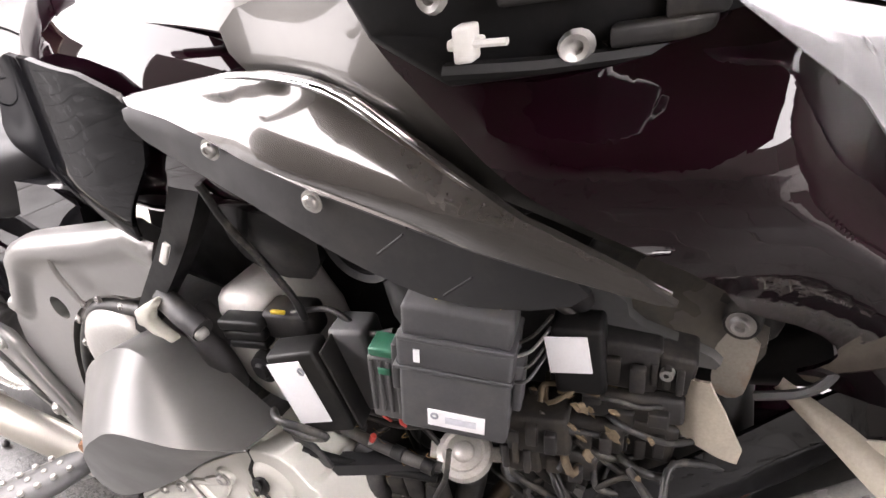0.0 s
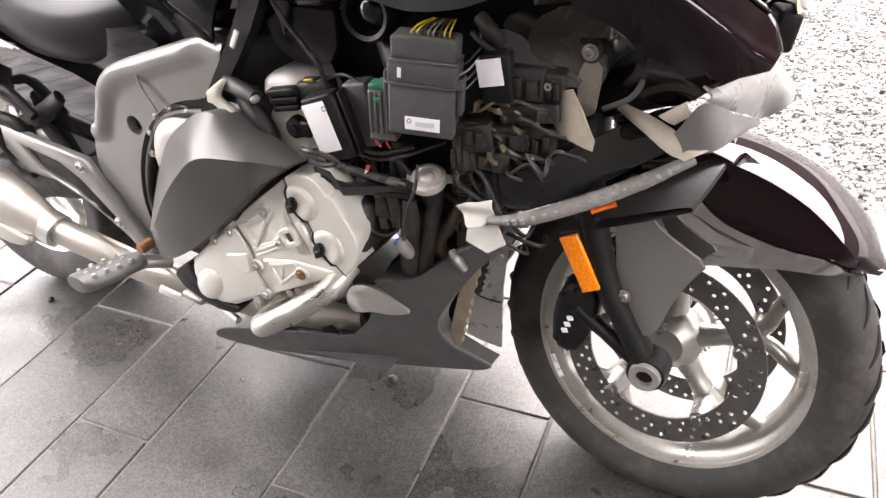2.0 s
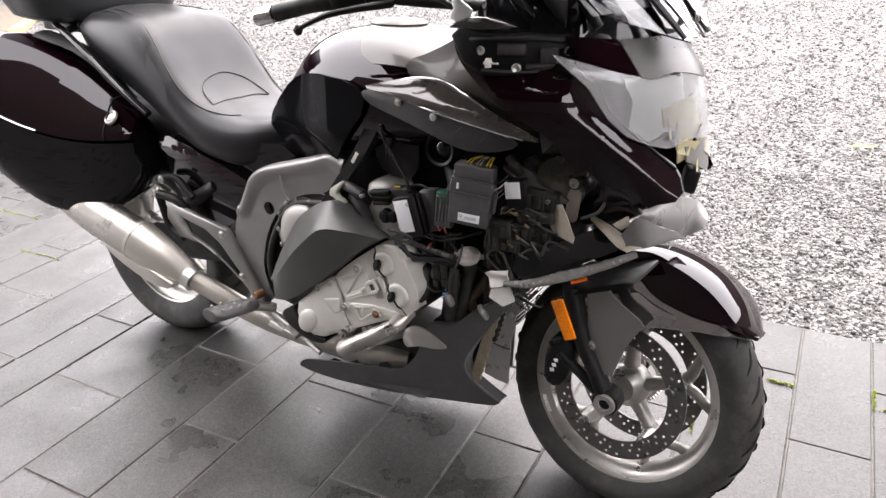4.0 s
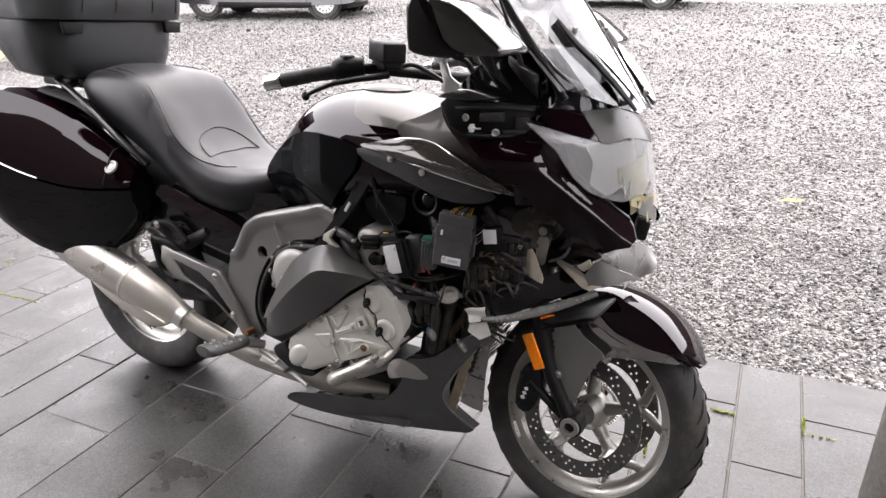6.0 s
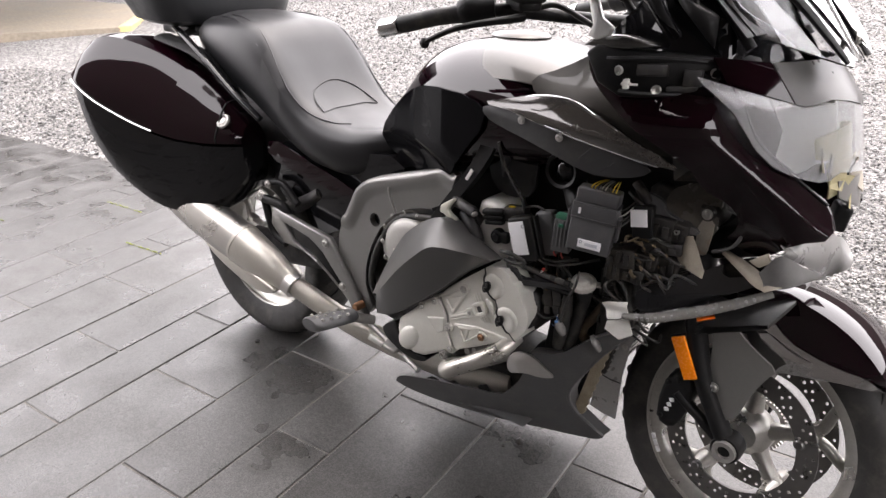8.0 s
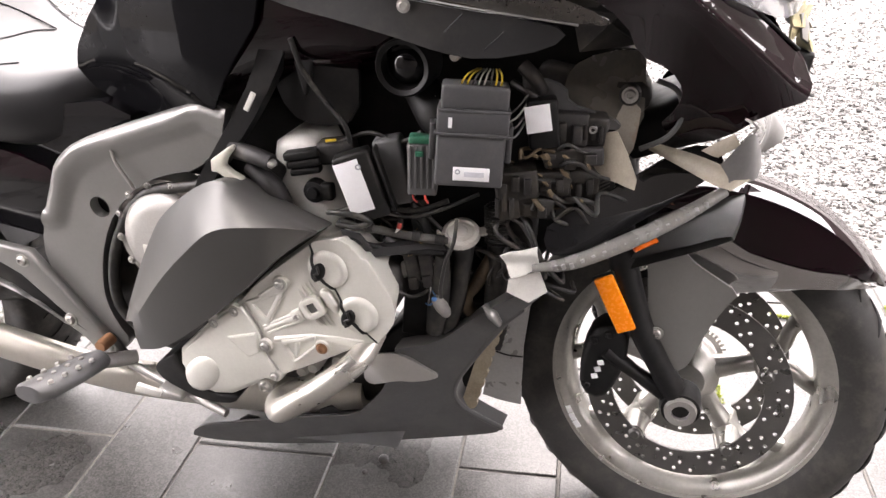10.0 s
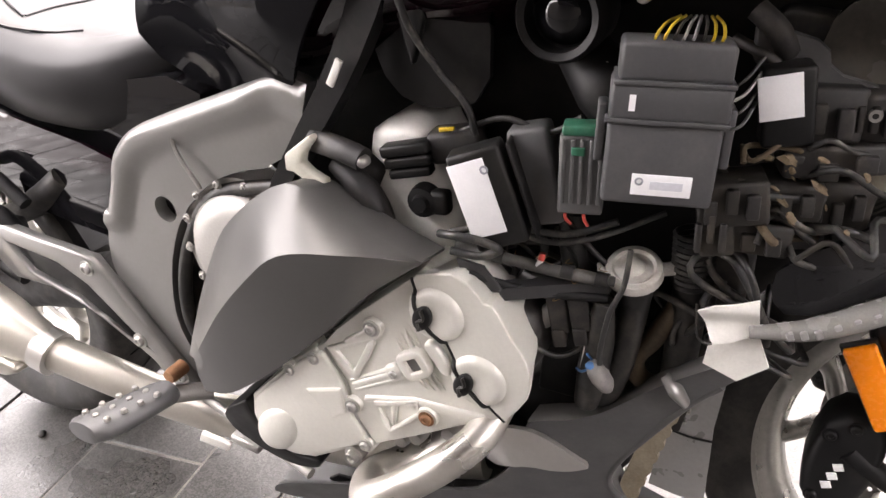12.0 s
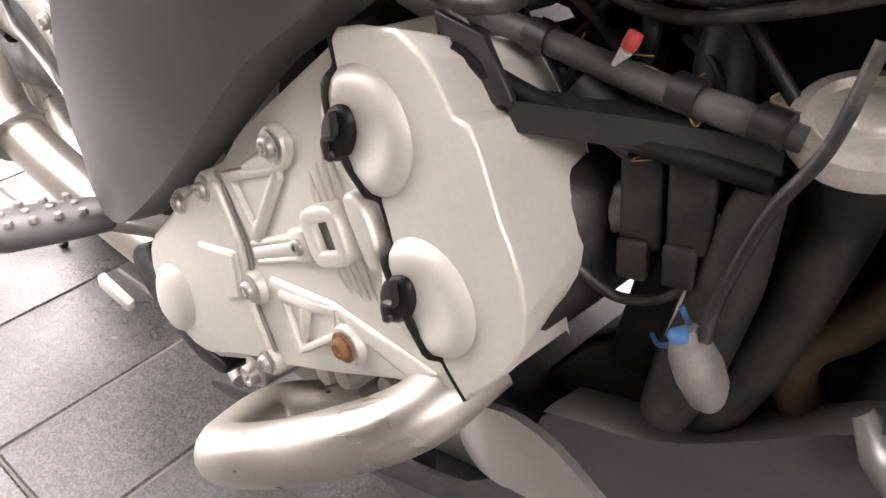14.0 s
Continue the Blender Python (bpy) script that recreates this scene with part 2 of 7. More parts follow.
def skin(rings, closed=True, cap=True):
    """Skins rings of points, each with the same count."""
    bm = bmesh.new()
    rows = [[bm.verts.new(p) for p in r] for r in rings]
    n = len(rows[0])
    for a, b in zip(rows, rows[1:]):
        for i in range(n if closed else n - 1):
            j = (i + 1) % n
            bm.faces.new((a[i], a[j], b[j], b[i]))
    if cap and closed:
        bm.faces.new(rows[0]), bm.faces.new(rows[-1])
    return bm


def catmull(pts, per=6):
    pts = [Vector(p) for p in pts]
    ext = [2 * pts[0] - pts[1]] + pts + [2 * pts[-1] - pts[-2]]
    out = []
    for i in range(1, len(ext) - 2):
        p0, p1, p2, p3 = ext[i - 1:i + 3]
        for k in range(per):
            t = k / per
            out.append(0.5 * ((2 * p1) + (p2 - p0) * t + (2 * p0 - 5 * p1 + 4 * p2 - p3) * t * t + (3 * p1 - p0 - 3 * p2 + p3) * t ** 3))
    return out + [pts[-1]]


def tube(pts, r, per=6, sides=10, smooth=True, wall=0.0, flat=1.0):
    """A tube along a smooth line; r a number or one number for each given point."""
    line = catmull(pts, per) if smooth and len(pts) > 2 else [Vector(p) for p in pts]
    n = len(line)
    radii = [r] * len(pts) if isinstance(r, (int, float)) else list(r)
    rings, up = [], None
    for i, p in enumerate(line):
        d = (line[min(i + 1, n - 1)] - line[max(i - 1, 0)]).normalized()
        if up is None:
            up = Vector((0, 0, 1)) if abs(d.z) < 0.9 else Vector((1, 0, 0))
        side = d.cross(up).normalized()
        up = side.cross(d).normalized()
        f = i / (n - 1) * (len(pts) - 1)
        k = min(int(f), len(pts) - 2)
        rad = radii[k] + (radii[k + 1] - radii[k]) * (f - k)
        rings.append([p + rad * (math.cos(a) * side + flat * math.sin(a) * up) for a in (2 * math.pi * j / sides for j in range(sides))])
    bm = skin(rings)
    if wall:
        bm.free()
        inner = [[p.lerp(sum(ring, Vector()) / sides, wall) for p in ring] for ring in rings]
        bm = skin(rings + [inner[-1]] + inner[-2:None:-1] + [inner[0], rings[0]], cap=False)
    return bm


def lathe(profile, at, axis="y", n=48):
    """Turns a profile of (radius, offset along the axis) round an axis through a point."""
    rings = []
    for k in range(n):
        a = 2 * math.pi * k / n
        ca, sa = math.cos(a), math.sin(a)
        ring = []
        for r, o in profile:
            v = {"y": (r * ca, o, r * sa), "x": (o, r * ca, r * sa), "z": (r * ca, r * sa, o)}[axis]
            ring.append(Vector(at) + Vector(v))
        rings.append(ring)
    bm = skin(rings + [rings[0]], closed=False, cap=False)
    bmesh.ops.remove_doubles(bm, verts=bm.verts[:], dist=1e-6)
    return bm


def box(at, size, bevel=0.002, turn=(0, 0, 0), segs=2):
    bm = bmesh.new()
    bmesh.ops.create_cube(bm, size=1)
    bmesh.ops.scale(bm, vec=size, verts=bm.verts[:])
    if bevel:
        bmesh.ops.bevel(bm, geom=bm.edges[:], offset=bevel, segments=segs, profile=0.5, affect="EDGES", clamp_overlap=True)
    bmesh.ops.transform(bm, matrix=pose(*at, *turn), verts=bm.verts[:])
    return bm


def join(*bms):
    """Joins bmeshes into the first."""
    out = bms[0]
    for b in bms[1:]:
        me = bpy.data.meshes.new("joined")
        b.to_mesh(me)
        b.free()
        out.from_mesh(me)
        bpy.data.meshes.remove(me)
    return out


def moved(bm, m):
    bmesh.ops.transform(bm, matrix=m, verts=bm.verts[:])
    return bm


def screw(at, r, parent, name="screw", mat=None, axis="y", out=-1, label=""):
    """A round-headed screw with a recessed star drive; out is the side to which its head points."""
    o = out * r
    o *= 0.6
    prof = [(0.0, 0.35 * o), (0.42 * r, 0.35 * o), (0.45 * r, 0.72 * o), (0.62 * r, 0.8 * o), (0.86 * r, 0.66 * o), (r, 0.35 * o), (1.02 * r, -0.25 * o), (1.45 * r, -0.25 * o), (1.45 * r, -0.5 * o), (0, -0.5 * o)]
    return part(name, lathe(prof, at, axis, 14), mat or SCREWMETAL, parent, label)


def clamp01(v):
    return max(0.0, min(1.0, v))


def smooth01(v):
    v = clamp01(v)
    return v * v * (3 - 2 * v)


def lerp_table(table, v):
    """Linear interpolation in rows of (key, value, ...)."""
    if v <= table[0][0]:
        return table[0][1:]
    for a, b in zip(table, table[1:]):
        if v <= b[0]:
            f = (v - a[0]) / (b[0] - a[0])
            return tuple(p + (q - p) * f for p, q in zip(a[1:], b[1:]))
    return table[-1][1:]


# ---- the yard ----
YAW = 4.8
YARD = pose(0, 0, 0, 0, 0, YAW)
EDGE = 0.93


def rise(x, y):
    """The gravel yard climbs gently away from the paving."""
    return 0.040 * max(0.0, y - 2.5) + 0.012 * max(0.0, y - 9.0)


def build_ground():
    bm = bmesh.new()
    ys = [-3000, -300, -40, -6, 0, 2.5, 4, 6, 9, 12, 16, 22, 30, 60, 300, 3000]
    xs = [-3000, -300, -60, -20, -8, -4, 0, 4, 8, 20, 60, 300, 3000]
    grid = [[bm.verts.new((x, y, min(rise(x, y), 3.0) - 0.030)) for x in xs] for y in ys]
    for i in range(len(ys) - 1):
        for j in range(len(xs) - 1):
            bm.faces.new((grid[i][j], grid[i][j + 1], grid[i + 1][j + 1], grid[i + 1][j]))
    ob = part("ground", bm, GROUND, None, smooth=False)
    tagged(ob, "grey crushed stone yard rising gently away from paving", "ground", kind="structure")


def gravel_material(name, islands):
    m = bpy.data.materials.new(name)
    m.use_nodes = True
    n, l = m.node_tree.nodes, m.node_tree.links
    b = n["Principled BSDF"]
    ramp = n.new("ShaderNodeValToRGB")
    e = ramp.color_ramp.elements
    e[0].color, e[1].color = (0.03, 0.029, 0.028, 1), (0.37, 0.363, 0.356, 1)
    for pos, c in ((0.3, (0.115, 0.112, 0.110, 1)), (0.6, (0.21, 0.205, 0.199, 1)), (0.85, (0.31, 0.293, 0.274, 1))):
        e.new(pos).color = c
    tc = n.new("ShaderNodeTexCoord")
    if islands:
        g = n.new("ShaderNodeNewGeometry")
        l.new(g.outputs["Random Per Island"], ramp.inputs[0])
    else:
        v = n.new("ShaderNodeTexVoronoi")
        v.inputs["Scale"].default_value = 62
        l.new(tc.outputs["Object"], v.inputs["Vector"])
        sep = n.new("ShaderNodeSeparateColor")
        l.new(v.outputs["Color"], sep.inputs[0]), l.new(sep.outputs[0], ramp.inputs[0])
        bp = n.new("ShaderNodeBump")
        bp.inputs["Strength"].default_value, bp.inputs["Distance"].default_value = 1.0, 0.02
        bp.invert = True
        l.new(v.outputs["Distance"], bp.inputs["Height"]), l.new(bp.outputs[0], b.inputs["Normal"])
    big = n.new("ShaderNodeTexNoise")
    big.inputs["Scale"].default_value, big.inputs["Detail"].default_value = 0.6, 4
    l.new(tc.outputs["Object"], big.inputs["Vector"])
    r = n.new("ShaderNodeMapRange")
    r.inputs[1].default_value, r.inputs[2].default_value, r.inputs[3].default_value, r.inputs[4].default_value = 0.3, 0.7, 0.85, 1.12
    l.new(big.outputs[0], r.inputs[0])
    mu = n.new("ShaderNodeMix")
    mu.data_type, mu.blend_type = "RGBA", "MULTIPLY"
    mu.inputs[0].default_value = 1
    l.new(ramp.outputs[0], mu.inputs[6]), l.new(r.outputs[0], mu.inputs[7])
    l.new(mu.outputs[2], b.inputs["Base Color"])
    b.inputs["Roughness"].default_value = 0.75
    return m


GROUND = gravel_material("crushed_stone_ground", False)
CHIPS = gravel_material("crushed_stone_chips", True)


def build_gravel():
    """Loose angular chips on the yard, thinning out with distance."""
    rng = np.random.default_rng(4)
    bv = np.array([(x, y, z) for z in (-0.6, 0.6) for y in (-0.6, 0.6) for x in (-0.6, 0.6)])
    bf = np.array([(0, 2, 1), (1, 2, 3), (4, 5, 6), (5, 7, 6), (0, 1, 4), (1, 5, 4), (2, 6, 3), (3, 6, 7), (0, 4, 2), (2, 4, 6), (1, 3, 5), (3, 7, 5)])
    spots = []
    for (x0, x1, y0, y1, count, size) in ((-3.2, 3.4, EDGE - 0.01, 2.6, 60000, 0.0066), (-6.5, 3.5, 2.6, 5.0, 48000, 0.0080), (-9.5, 3.5, 5.0, 9.0, 38000, 0.0112), (-12.0, 3.0, 9.0, 15.0, 22000, 0.016), (-7.5, -3.2, EDGE - 0.01, 2.6, 16000, 0.0085)):
        p = np.column_stack((rng.uniform(x0, x1, count), rng.uniform(y0, y1, count), np.full(count, size)))
        spots.append(p)
    spots = np.concatenate(spots)
    n = len(spots)
    size = spots[:, 2] * rng.lognormal(0, 0.35, n)
    ang = rng.uniform(0, 6.283, n)
    shape = size[:, None, None] * rng.uniform(0.55, 1.2, (n, 1, 3)) * np.array([1, 1, 0.62]) * bv[None] * rng.uniform(0.62, 1.25, (n, len(bv), 1))
    c, s = np.cos(ang)[:, None], np.sin(ang)[:, None]
    x = shape[..., 0] * c - shape[..., 1] * s
    y = shape[..., 0] * s + shape[..., 1] * c
    z = shape[..., 2]
    yw = spots[:, 1] + 0.089 * spots[:, 0]
    lift = np.array([rise(a, b) for a, b in zip(spots[:, 0], yw)]) - 0.028 + size * 0.3 + rng.uniform(0, 0.012, n)
    co = np.stack((x + spots[:, 0:1], y + yw[:, None], z + lift[:, None]), -1).reshape(-1, 3)
    faces = (bf[None] + (np.arange(n) * len(bv))[:, None, None]).reshape(-1, 3)
    me = bpy.data.meshes.new("gravel")
    me.vertices.add(len(co)), me.loops.add(faces.size), me.polygons.add(len(faces))
    me.vertices.foreach_set("co", co.ravel())
    me.loops.foreach_set("vertex_index", faces.ravel().astype(np.int32))
    me.polygons.foreach_set("loop_start", np.arange(0, faces.size, 3, dtype=np.int32))
    me.update(calc_edges=True)
    me.materials.append(CHIPS)
    tagged(new("gravel", me), "loose angular light and dark grey stone chippings", "gravel", kind="stuff")


def build_pavement():
    bed = box((-3.0, EDGE / 2 - 3.0, -0.0495), (14.0, EDGE + 6.0, 0.09), 0)
    bed = moved(bed, YARD)
    ob = part("pavement", bed, JOINT, None, smooth=False)
    tagged(ob, "grey concrete slab paving with dark sandy joints", "paving", kind="structure")
    # courses of three widths, laid in turn, with joints half a slab apart
    courses, long, gap = (0.318, 0.268, 0.204), 0.66, 0.0042
    shapes = {}
    for wide in courses:
        for k in range(4):
            bm = box((0, 0, 0), (wide - gap, long - gap, 0.05), 0.003, segs=1)
            for v in bm.verts:
                v.co.z += noise.noise(v.co * 3 + Vector((k * 7.1, wide * 40, 0))) * 0.0015
            me = bpy.data.meshes.new("paver")
            bm.to_mesh(me)
            bm.free()
            me.materials.append(PAVER)
            shapes[wide, k] = me
    rnd = random.Random(11)
    far = []
    left = -0.182 - 10 * sum(courses)
    for col in range(50):
        wide = courses[col % 3]
        start = -0.03 if col % 2 == 0 else -0.352
        top = int(math.floor((EDGE - start) / long))
        rows = [(start + long * (r + 0.5), long) for r in range(-7, top)]
        last = start + long * top
        if EDGE - last > 0.06:
            rows.append((last + (EDGE - last) / 2, EDGE - last))
        cx = left + wide / 2
        left += wide
        for cy, ln in rows:
            m = YARD @ pose(cx, cy, -0.0255 + rnd.uniform(-0.0018, 0.0005), rnd.uniform(-0.12, 0.12), rnd.uniform(-0.2, 0.2), rnd.uniform(-0.12, 0.12))
            if -4.6 < cx < 2.2 and cy > -2.0:
                o = new("paver", shapes[wide, rnd.randrange(4)])
                o.parent = ob
                o.matrix_basis = m @ Matrix.Diagonal((1, (ln - gap) / (long - gap), 1, 1))
            else:
                far.append(moved(box((0, 0, 0), (wide - gap, ln - gap, 0.05), 0, segs=1), m))
    o = part("outer_pavers", join(*far), PAVER, ob, smooth=False)
    tagged(o, kind="stuff")


build_ground()
build_pavement()
build_gravel()


def build_light_blockers():
    """Unseen walls and an eave, added to shade the paving and darken reflections."""
    wall = box((3.5, -3.45, 1.7), (16.0, 0.3, 3.4), 0)
    tagged(part("wall_south", wall, DARKWALL, None, smooth=False), "unseen plain dark brown wall added to block light behind the path", "wall", kind="structure")
    for name, at, size in (("wall_west", (-24.0, 10.0, 2.4), (0.3, 34.0, 5.2)), ("wall_north", (-5.0, 28.0, 2.9), (40.0, 0.3, 5.2)), ("wall_east", (15.0, 10.0, 2.4), (0.3, 36.0, 5.2))):
        tagged(part(name, box(at, size, 0), DARKWALL, None, smooth=False), "unseen plain dark wall added round the yard for dark reflections", "wall", kind="structure")
    eave = box((0.85, -1.60, 2.48), (3.1, 3.4, 0.16), 0)
    tagged(part("ceiling", eave, EAVE, None, smooth=False), "unseen brown timber porch ceiling added to shade the paving", "ceiling", kind="structure")


DARKWALL = material("dark_unseen_wall", (0.045, 0.040, 0.036), 0.85, 0, 0.15, 3, bump=0.3, bump_scale=60)
EAVE = material("eave_timber", (0.075, 0.06, 0.048), 0.8, 0, 0.2, 8)
build_light_blockers()


# ---- the motorcycle: running gear ----
BIKE_LEAN = 5.5
bike = new("motorcycle")
bike.matrix_basis = pose(-0.005, 0.022, 0.0148, 1.254, 0.563, 0.178) @ pose(0, 0, 0, -BIKE_LEAN, 0, 0)
tagged(bike, "dark purple touring motorcycle with torn-open fairing, leaning on its stand", "motorcycle")
FRONT, REAR = (0.815, 0.0, 0.300), (-0.803, 0.0, 0.318)


def circle(cx, cz, r, n, a0=0.0):
    return [(cx + r * math.cos(a0 + 2 * math.pi * k / n), cz + r * math.sin(a0 + 2 * math.pi * k / n)) for k in range(n)]


def build_wheel(name, at, R, width, rim_r, spokes, hub_r, front):
    w = new(name)
    w.parent = bike
    w["label"] = "front wheel with worn road tyre" if front else "wide rear wheel with road tyre"
    h = width / 2
    prof = [(rim_r - 0.004, -h * 0.72), (rim_r + 0.012, -h * 0.86), (R * 0.85, -h * 0.99), (R * 0.90, -h * 0.97), (R * 0.945, -h * 0.84), (R * 0.975, -h * 0.6), (R * 0.994, -h * 0.3), (R, 0)]
    prof += [(r, -o) for r, o in prof[-2::-1]]
    bm = lathe(prof, at, "y", 120)
    part("tyre", bm, TYRE, w)
    # tread grooves stand as thin dark wedges sunk in the shoulder
    groove = []
    for k in range(30):
        a = 2 * math.pi * k / 30
        for side in (-1, 1):
            a0 = a + (0.5 * 2 * math.pi / 30 if side > 0 else 0)
            pts = []
            for i in range(5):
                f = i / 4
                o = side * h * (0.12 + 0.62 * f)
                rr = R * (1.0 - 0.006 * f - 0.038 * max(0, f - 0.45) ** 1.5 * 2.2) + 0.0004
                aa = a0 - 0.17 * f
                pts.append(Vector(at) + Vector((rr * math.cos(aa), o, rr * math.sin(aa))))
            groove.append(tube(pts, [0.0012, 0.0024, 0.0030, 0.0026, 0.0010], 2, 6, flat=0.5))
    part("tread_pattern", join(*groove), BLACKPL, w)
    r = rim_r
    rim = [(r - 0.004, -h * 0.74), (r + 0.008, -h * 0.80), (r + 0.009, -h * 0.70), (r - 0.006, -h * 0.62), (r - 0.022, -h * 0.50), (r - 0.030, -h * 0.2), (r - 0.030, h * 0.2), (r - 0.022, h * 0.5), (r - 0.006, h * 0.62), (r + 0.009, h * 0.70), (r + 0.008, h * 0.80), (r - 0.004, h * 0.74), (r - 0.004, h * 0.74), (r + 0.0, 0.0), (r - 0.004, -h * 0.74)]
    part("rim", lathe(rim, at, "y", 96), RIM, w)
    part("hub", lathe([(0.0, -h * 0.75), (0.030, -h * 0.75), (hub_r * 0.8, -h * 0.5), (hub_r, -h * 0.3), (hub_r, h * 0.3), (hub_r * 0.8, h * 0.5), (0.030, h * 0.75), (0, h * 0.75)], at, "y", 32), RIM, w)
    for k in range(spokes):
        a = 2 * math.pi * k / spokes + 0.35
        arm = []
        for f, d in ((0.75 * hub_r, 0.0), (hub_r + 0.030, 0.0), (hub_r + 0.070, 0.01)):
            arm.append(Vector(at) + Vector((f * math.cos(a + d), 0, f * math.sin(a + d))))
        part("spoke", tube(arm, [0.026, 0.020, 0.022], 5, 12, flat=0.8), RIM, w)
        for fork in (-1, 1):
            pts = []
            for f, d in ((hub_r + 0.058, 0.03), (0.5 * (hub_r + r) + 0.012, 0.10), (r - 0.045, 0.26), (r - 0.024, 0.31)):
                pts.append(Vector(at) + Vector((f * math.cos(a + fork * d), 0, f * math.sin(a + fork * d))))
            part("spoke_branch", tube(pts, [0.020, 0.014, 0.013, 0.017], 5, 10, flat=0.9), RIM, w)
    return w


def build_disc(parent, at, y, r, label, holes=True):
    c = (at[0], at[2])
    loops = [circle(*c, r, 72), circle(*c, r - 0.043, 60)]
    if holes:
        for k in range(36):
            for j, rr in enumerate((r - 0.009, r - 0.022, r - 0.034)):
                if (k + j) % 3 == 2:
                    continue
                a = 2 * math.pi * (k + 0.33 * j) / 36
                loops.append(circle(c[0] + rr * math.cos(a), c[1] + rr * math.sin(a), 0.0036, 7))
    bm = bmesh.new()
    fill(bm, loops, y - 0.0025)
    thicken(bm, 0.005)
    d = part("brake_disc", bm, DISC, parent, label, sharp=30)
    # the lugs on the spokes that hold the ring
    for k in range(5):
        a = 2 * math.pi * k / 5 + 0.35
        p1 = (c[0] + (r - 0.036) * math.cos(a), y + 0.004, c[1] + (r - 0.036) * math.sin(a))
        part("carrier_lug", tube([(p1[0], 0.2 * y, p1[2]), (p1[0], y * 0.97, p1[2])], [0.020, 0.014], 1, 12), RIM, d)
        part("float_button", lathe([(0, y - 0.007), (0.007, y - 0.007), (0.009, y - 0.004), (0.0115, y - 0.003), (0.0115, y + 0.006), (0, y + 0.006)], (p1[0], 0, p1[2]), "y", 16), DISC, d)
    return d


wf = build_wheel("front_wheel", FRONT, 0.304, 0.122, 0.226, 5, 0.052, True)
wr = build_wheel("rear_wheel", REAR, 0.338, 0.190, 0.224, 5, 0.070, False)
build_disc(wf, FRONT, -0.068, 0.163, "drilled steel brake disc")
build_disc(wf, FRONT, 0.068, 0.163, "drilled steel brake disc")
# the wheel stands turned a little and leans more than the body
STEER = pose(0.013, -0.006, -0.010) @ Matrix.Translation(FRONT) @ pose(0, 0, 0, -9, 0, -6) @ Matrix.Translation([-v for v in FRONT])
wf.matrix_basis = STEER
# toothed speed-sensor ring beside the hub
ring = []
for k in range(44):
    a = 2 * math.pi * k / 44
    ring.append(box((FRONT[0] + 0.060 * math.cos(a), 0.055, FRONT[2] + 0.060 * math.sin(a)), (0.007, 0.006, 0.0042), 0, (0, -math.degrees(a), 0)))
ring.append(lathe([(0.048, 0.052), (0.057, 0.052), (0.057, 0.058), (0.048, 0.058), (0.048, 0.052)], FRONT, "y", 40))
part("sensor_ring", join(*ring), SATINALU, wf)
# pale bars of a rim sticker
for k in range(3):
    a = radians(207 + k * 4.2)
    rr = 0.214
    part("rim_sticker", box((FRONT[0] + rr * math.cos(a), -0.0475, FRONT[2] + rr * math.sin(a)), (0.010, 0.002, 0.014), 0.0005, (0, -math.degrees(a), 0)), PAPER, wf)

# front fork legs, axle and brakes
def fork_leg(side):
    y = side * 0.112
    leg = part("fork_leg", join(
        tube([(0.812, y, 0.298), (0.772, y, 0.372), (0.738, y, 0.440), (0.706, y * 0.98, 0.545), (0.690, y * 0.9, 0.640)], [0.026, 0.024, 0.025, 0.027, 0.030], 6, 12, flat=0.8),
        tube([(0.812, y, 0.298), (0.740, y, 0.345), (0.690, y, 0.385)], [0.020, 0.014, 0.018], 6, 10, flat=0.8),
        lathe([(0.0, y - 0.022), (0.030, y - 0.022), (0.033, y - 0.012), (0.033, y + 0.020), (0, y + 0.020)], (0.813, 0, 0.298), "y", 24)), BLACKPL, bike, "black front fork leg")
    part("axle_end", lathe([(0.0, y - 0.010), (0.013, y - 0.010), (0.014, y - 0.030), (0.024, y - 0.031), (0.026, y - 0.018), (0, y - 0.012)], (0.813, 0, 0.298), "y", 24), DULLALU, leg)
    cal = part("brake_caliper", prism([(0.652, 0.300), (0.690, 0.286), (0.716, 0.330), (0.728, 0.400), (0.716, 0.430), (0.672, 0.430), (0.652, 0.372)], y - 0.012, y + 0.042, 0.010, round_n=1), BLACKPL, bike, "black radial brake caliper")
    for bx, bz in ((0.672, 0.405), (0.694, 0.418), (0.664, 0.318)):
        screw((bx, y - 0.013, bz), 0.006, cal, "caliper_bolt", BLACKPL)
    for k in range(3):  # light blocks where a maker's mark sits
        part("mark", box((0.676 + k * 0.0042, y - 0.0135, 0.338 + k * 0.0135), (0.010, 0.002, 0.009), 0.0005, (0, -18, 0)), PAPER, cal)
    return leg


for s in (-1, 1):
    fork_leg(s)
part("fork_crown", tube([(0.690, -0.10, 0.640), (0.680, -0.06, 0.690), (0.680, 0.06, 0.690), (0.690, 0.10, 0.640)], 0.032, 6, 12), BLACKPL, bike)

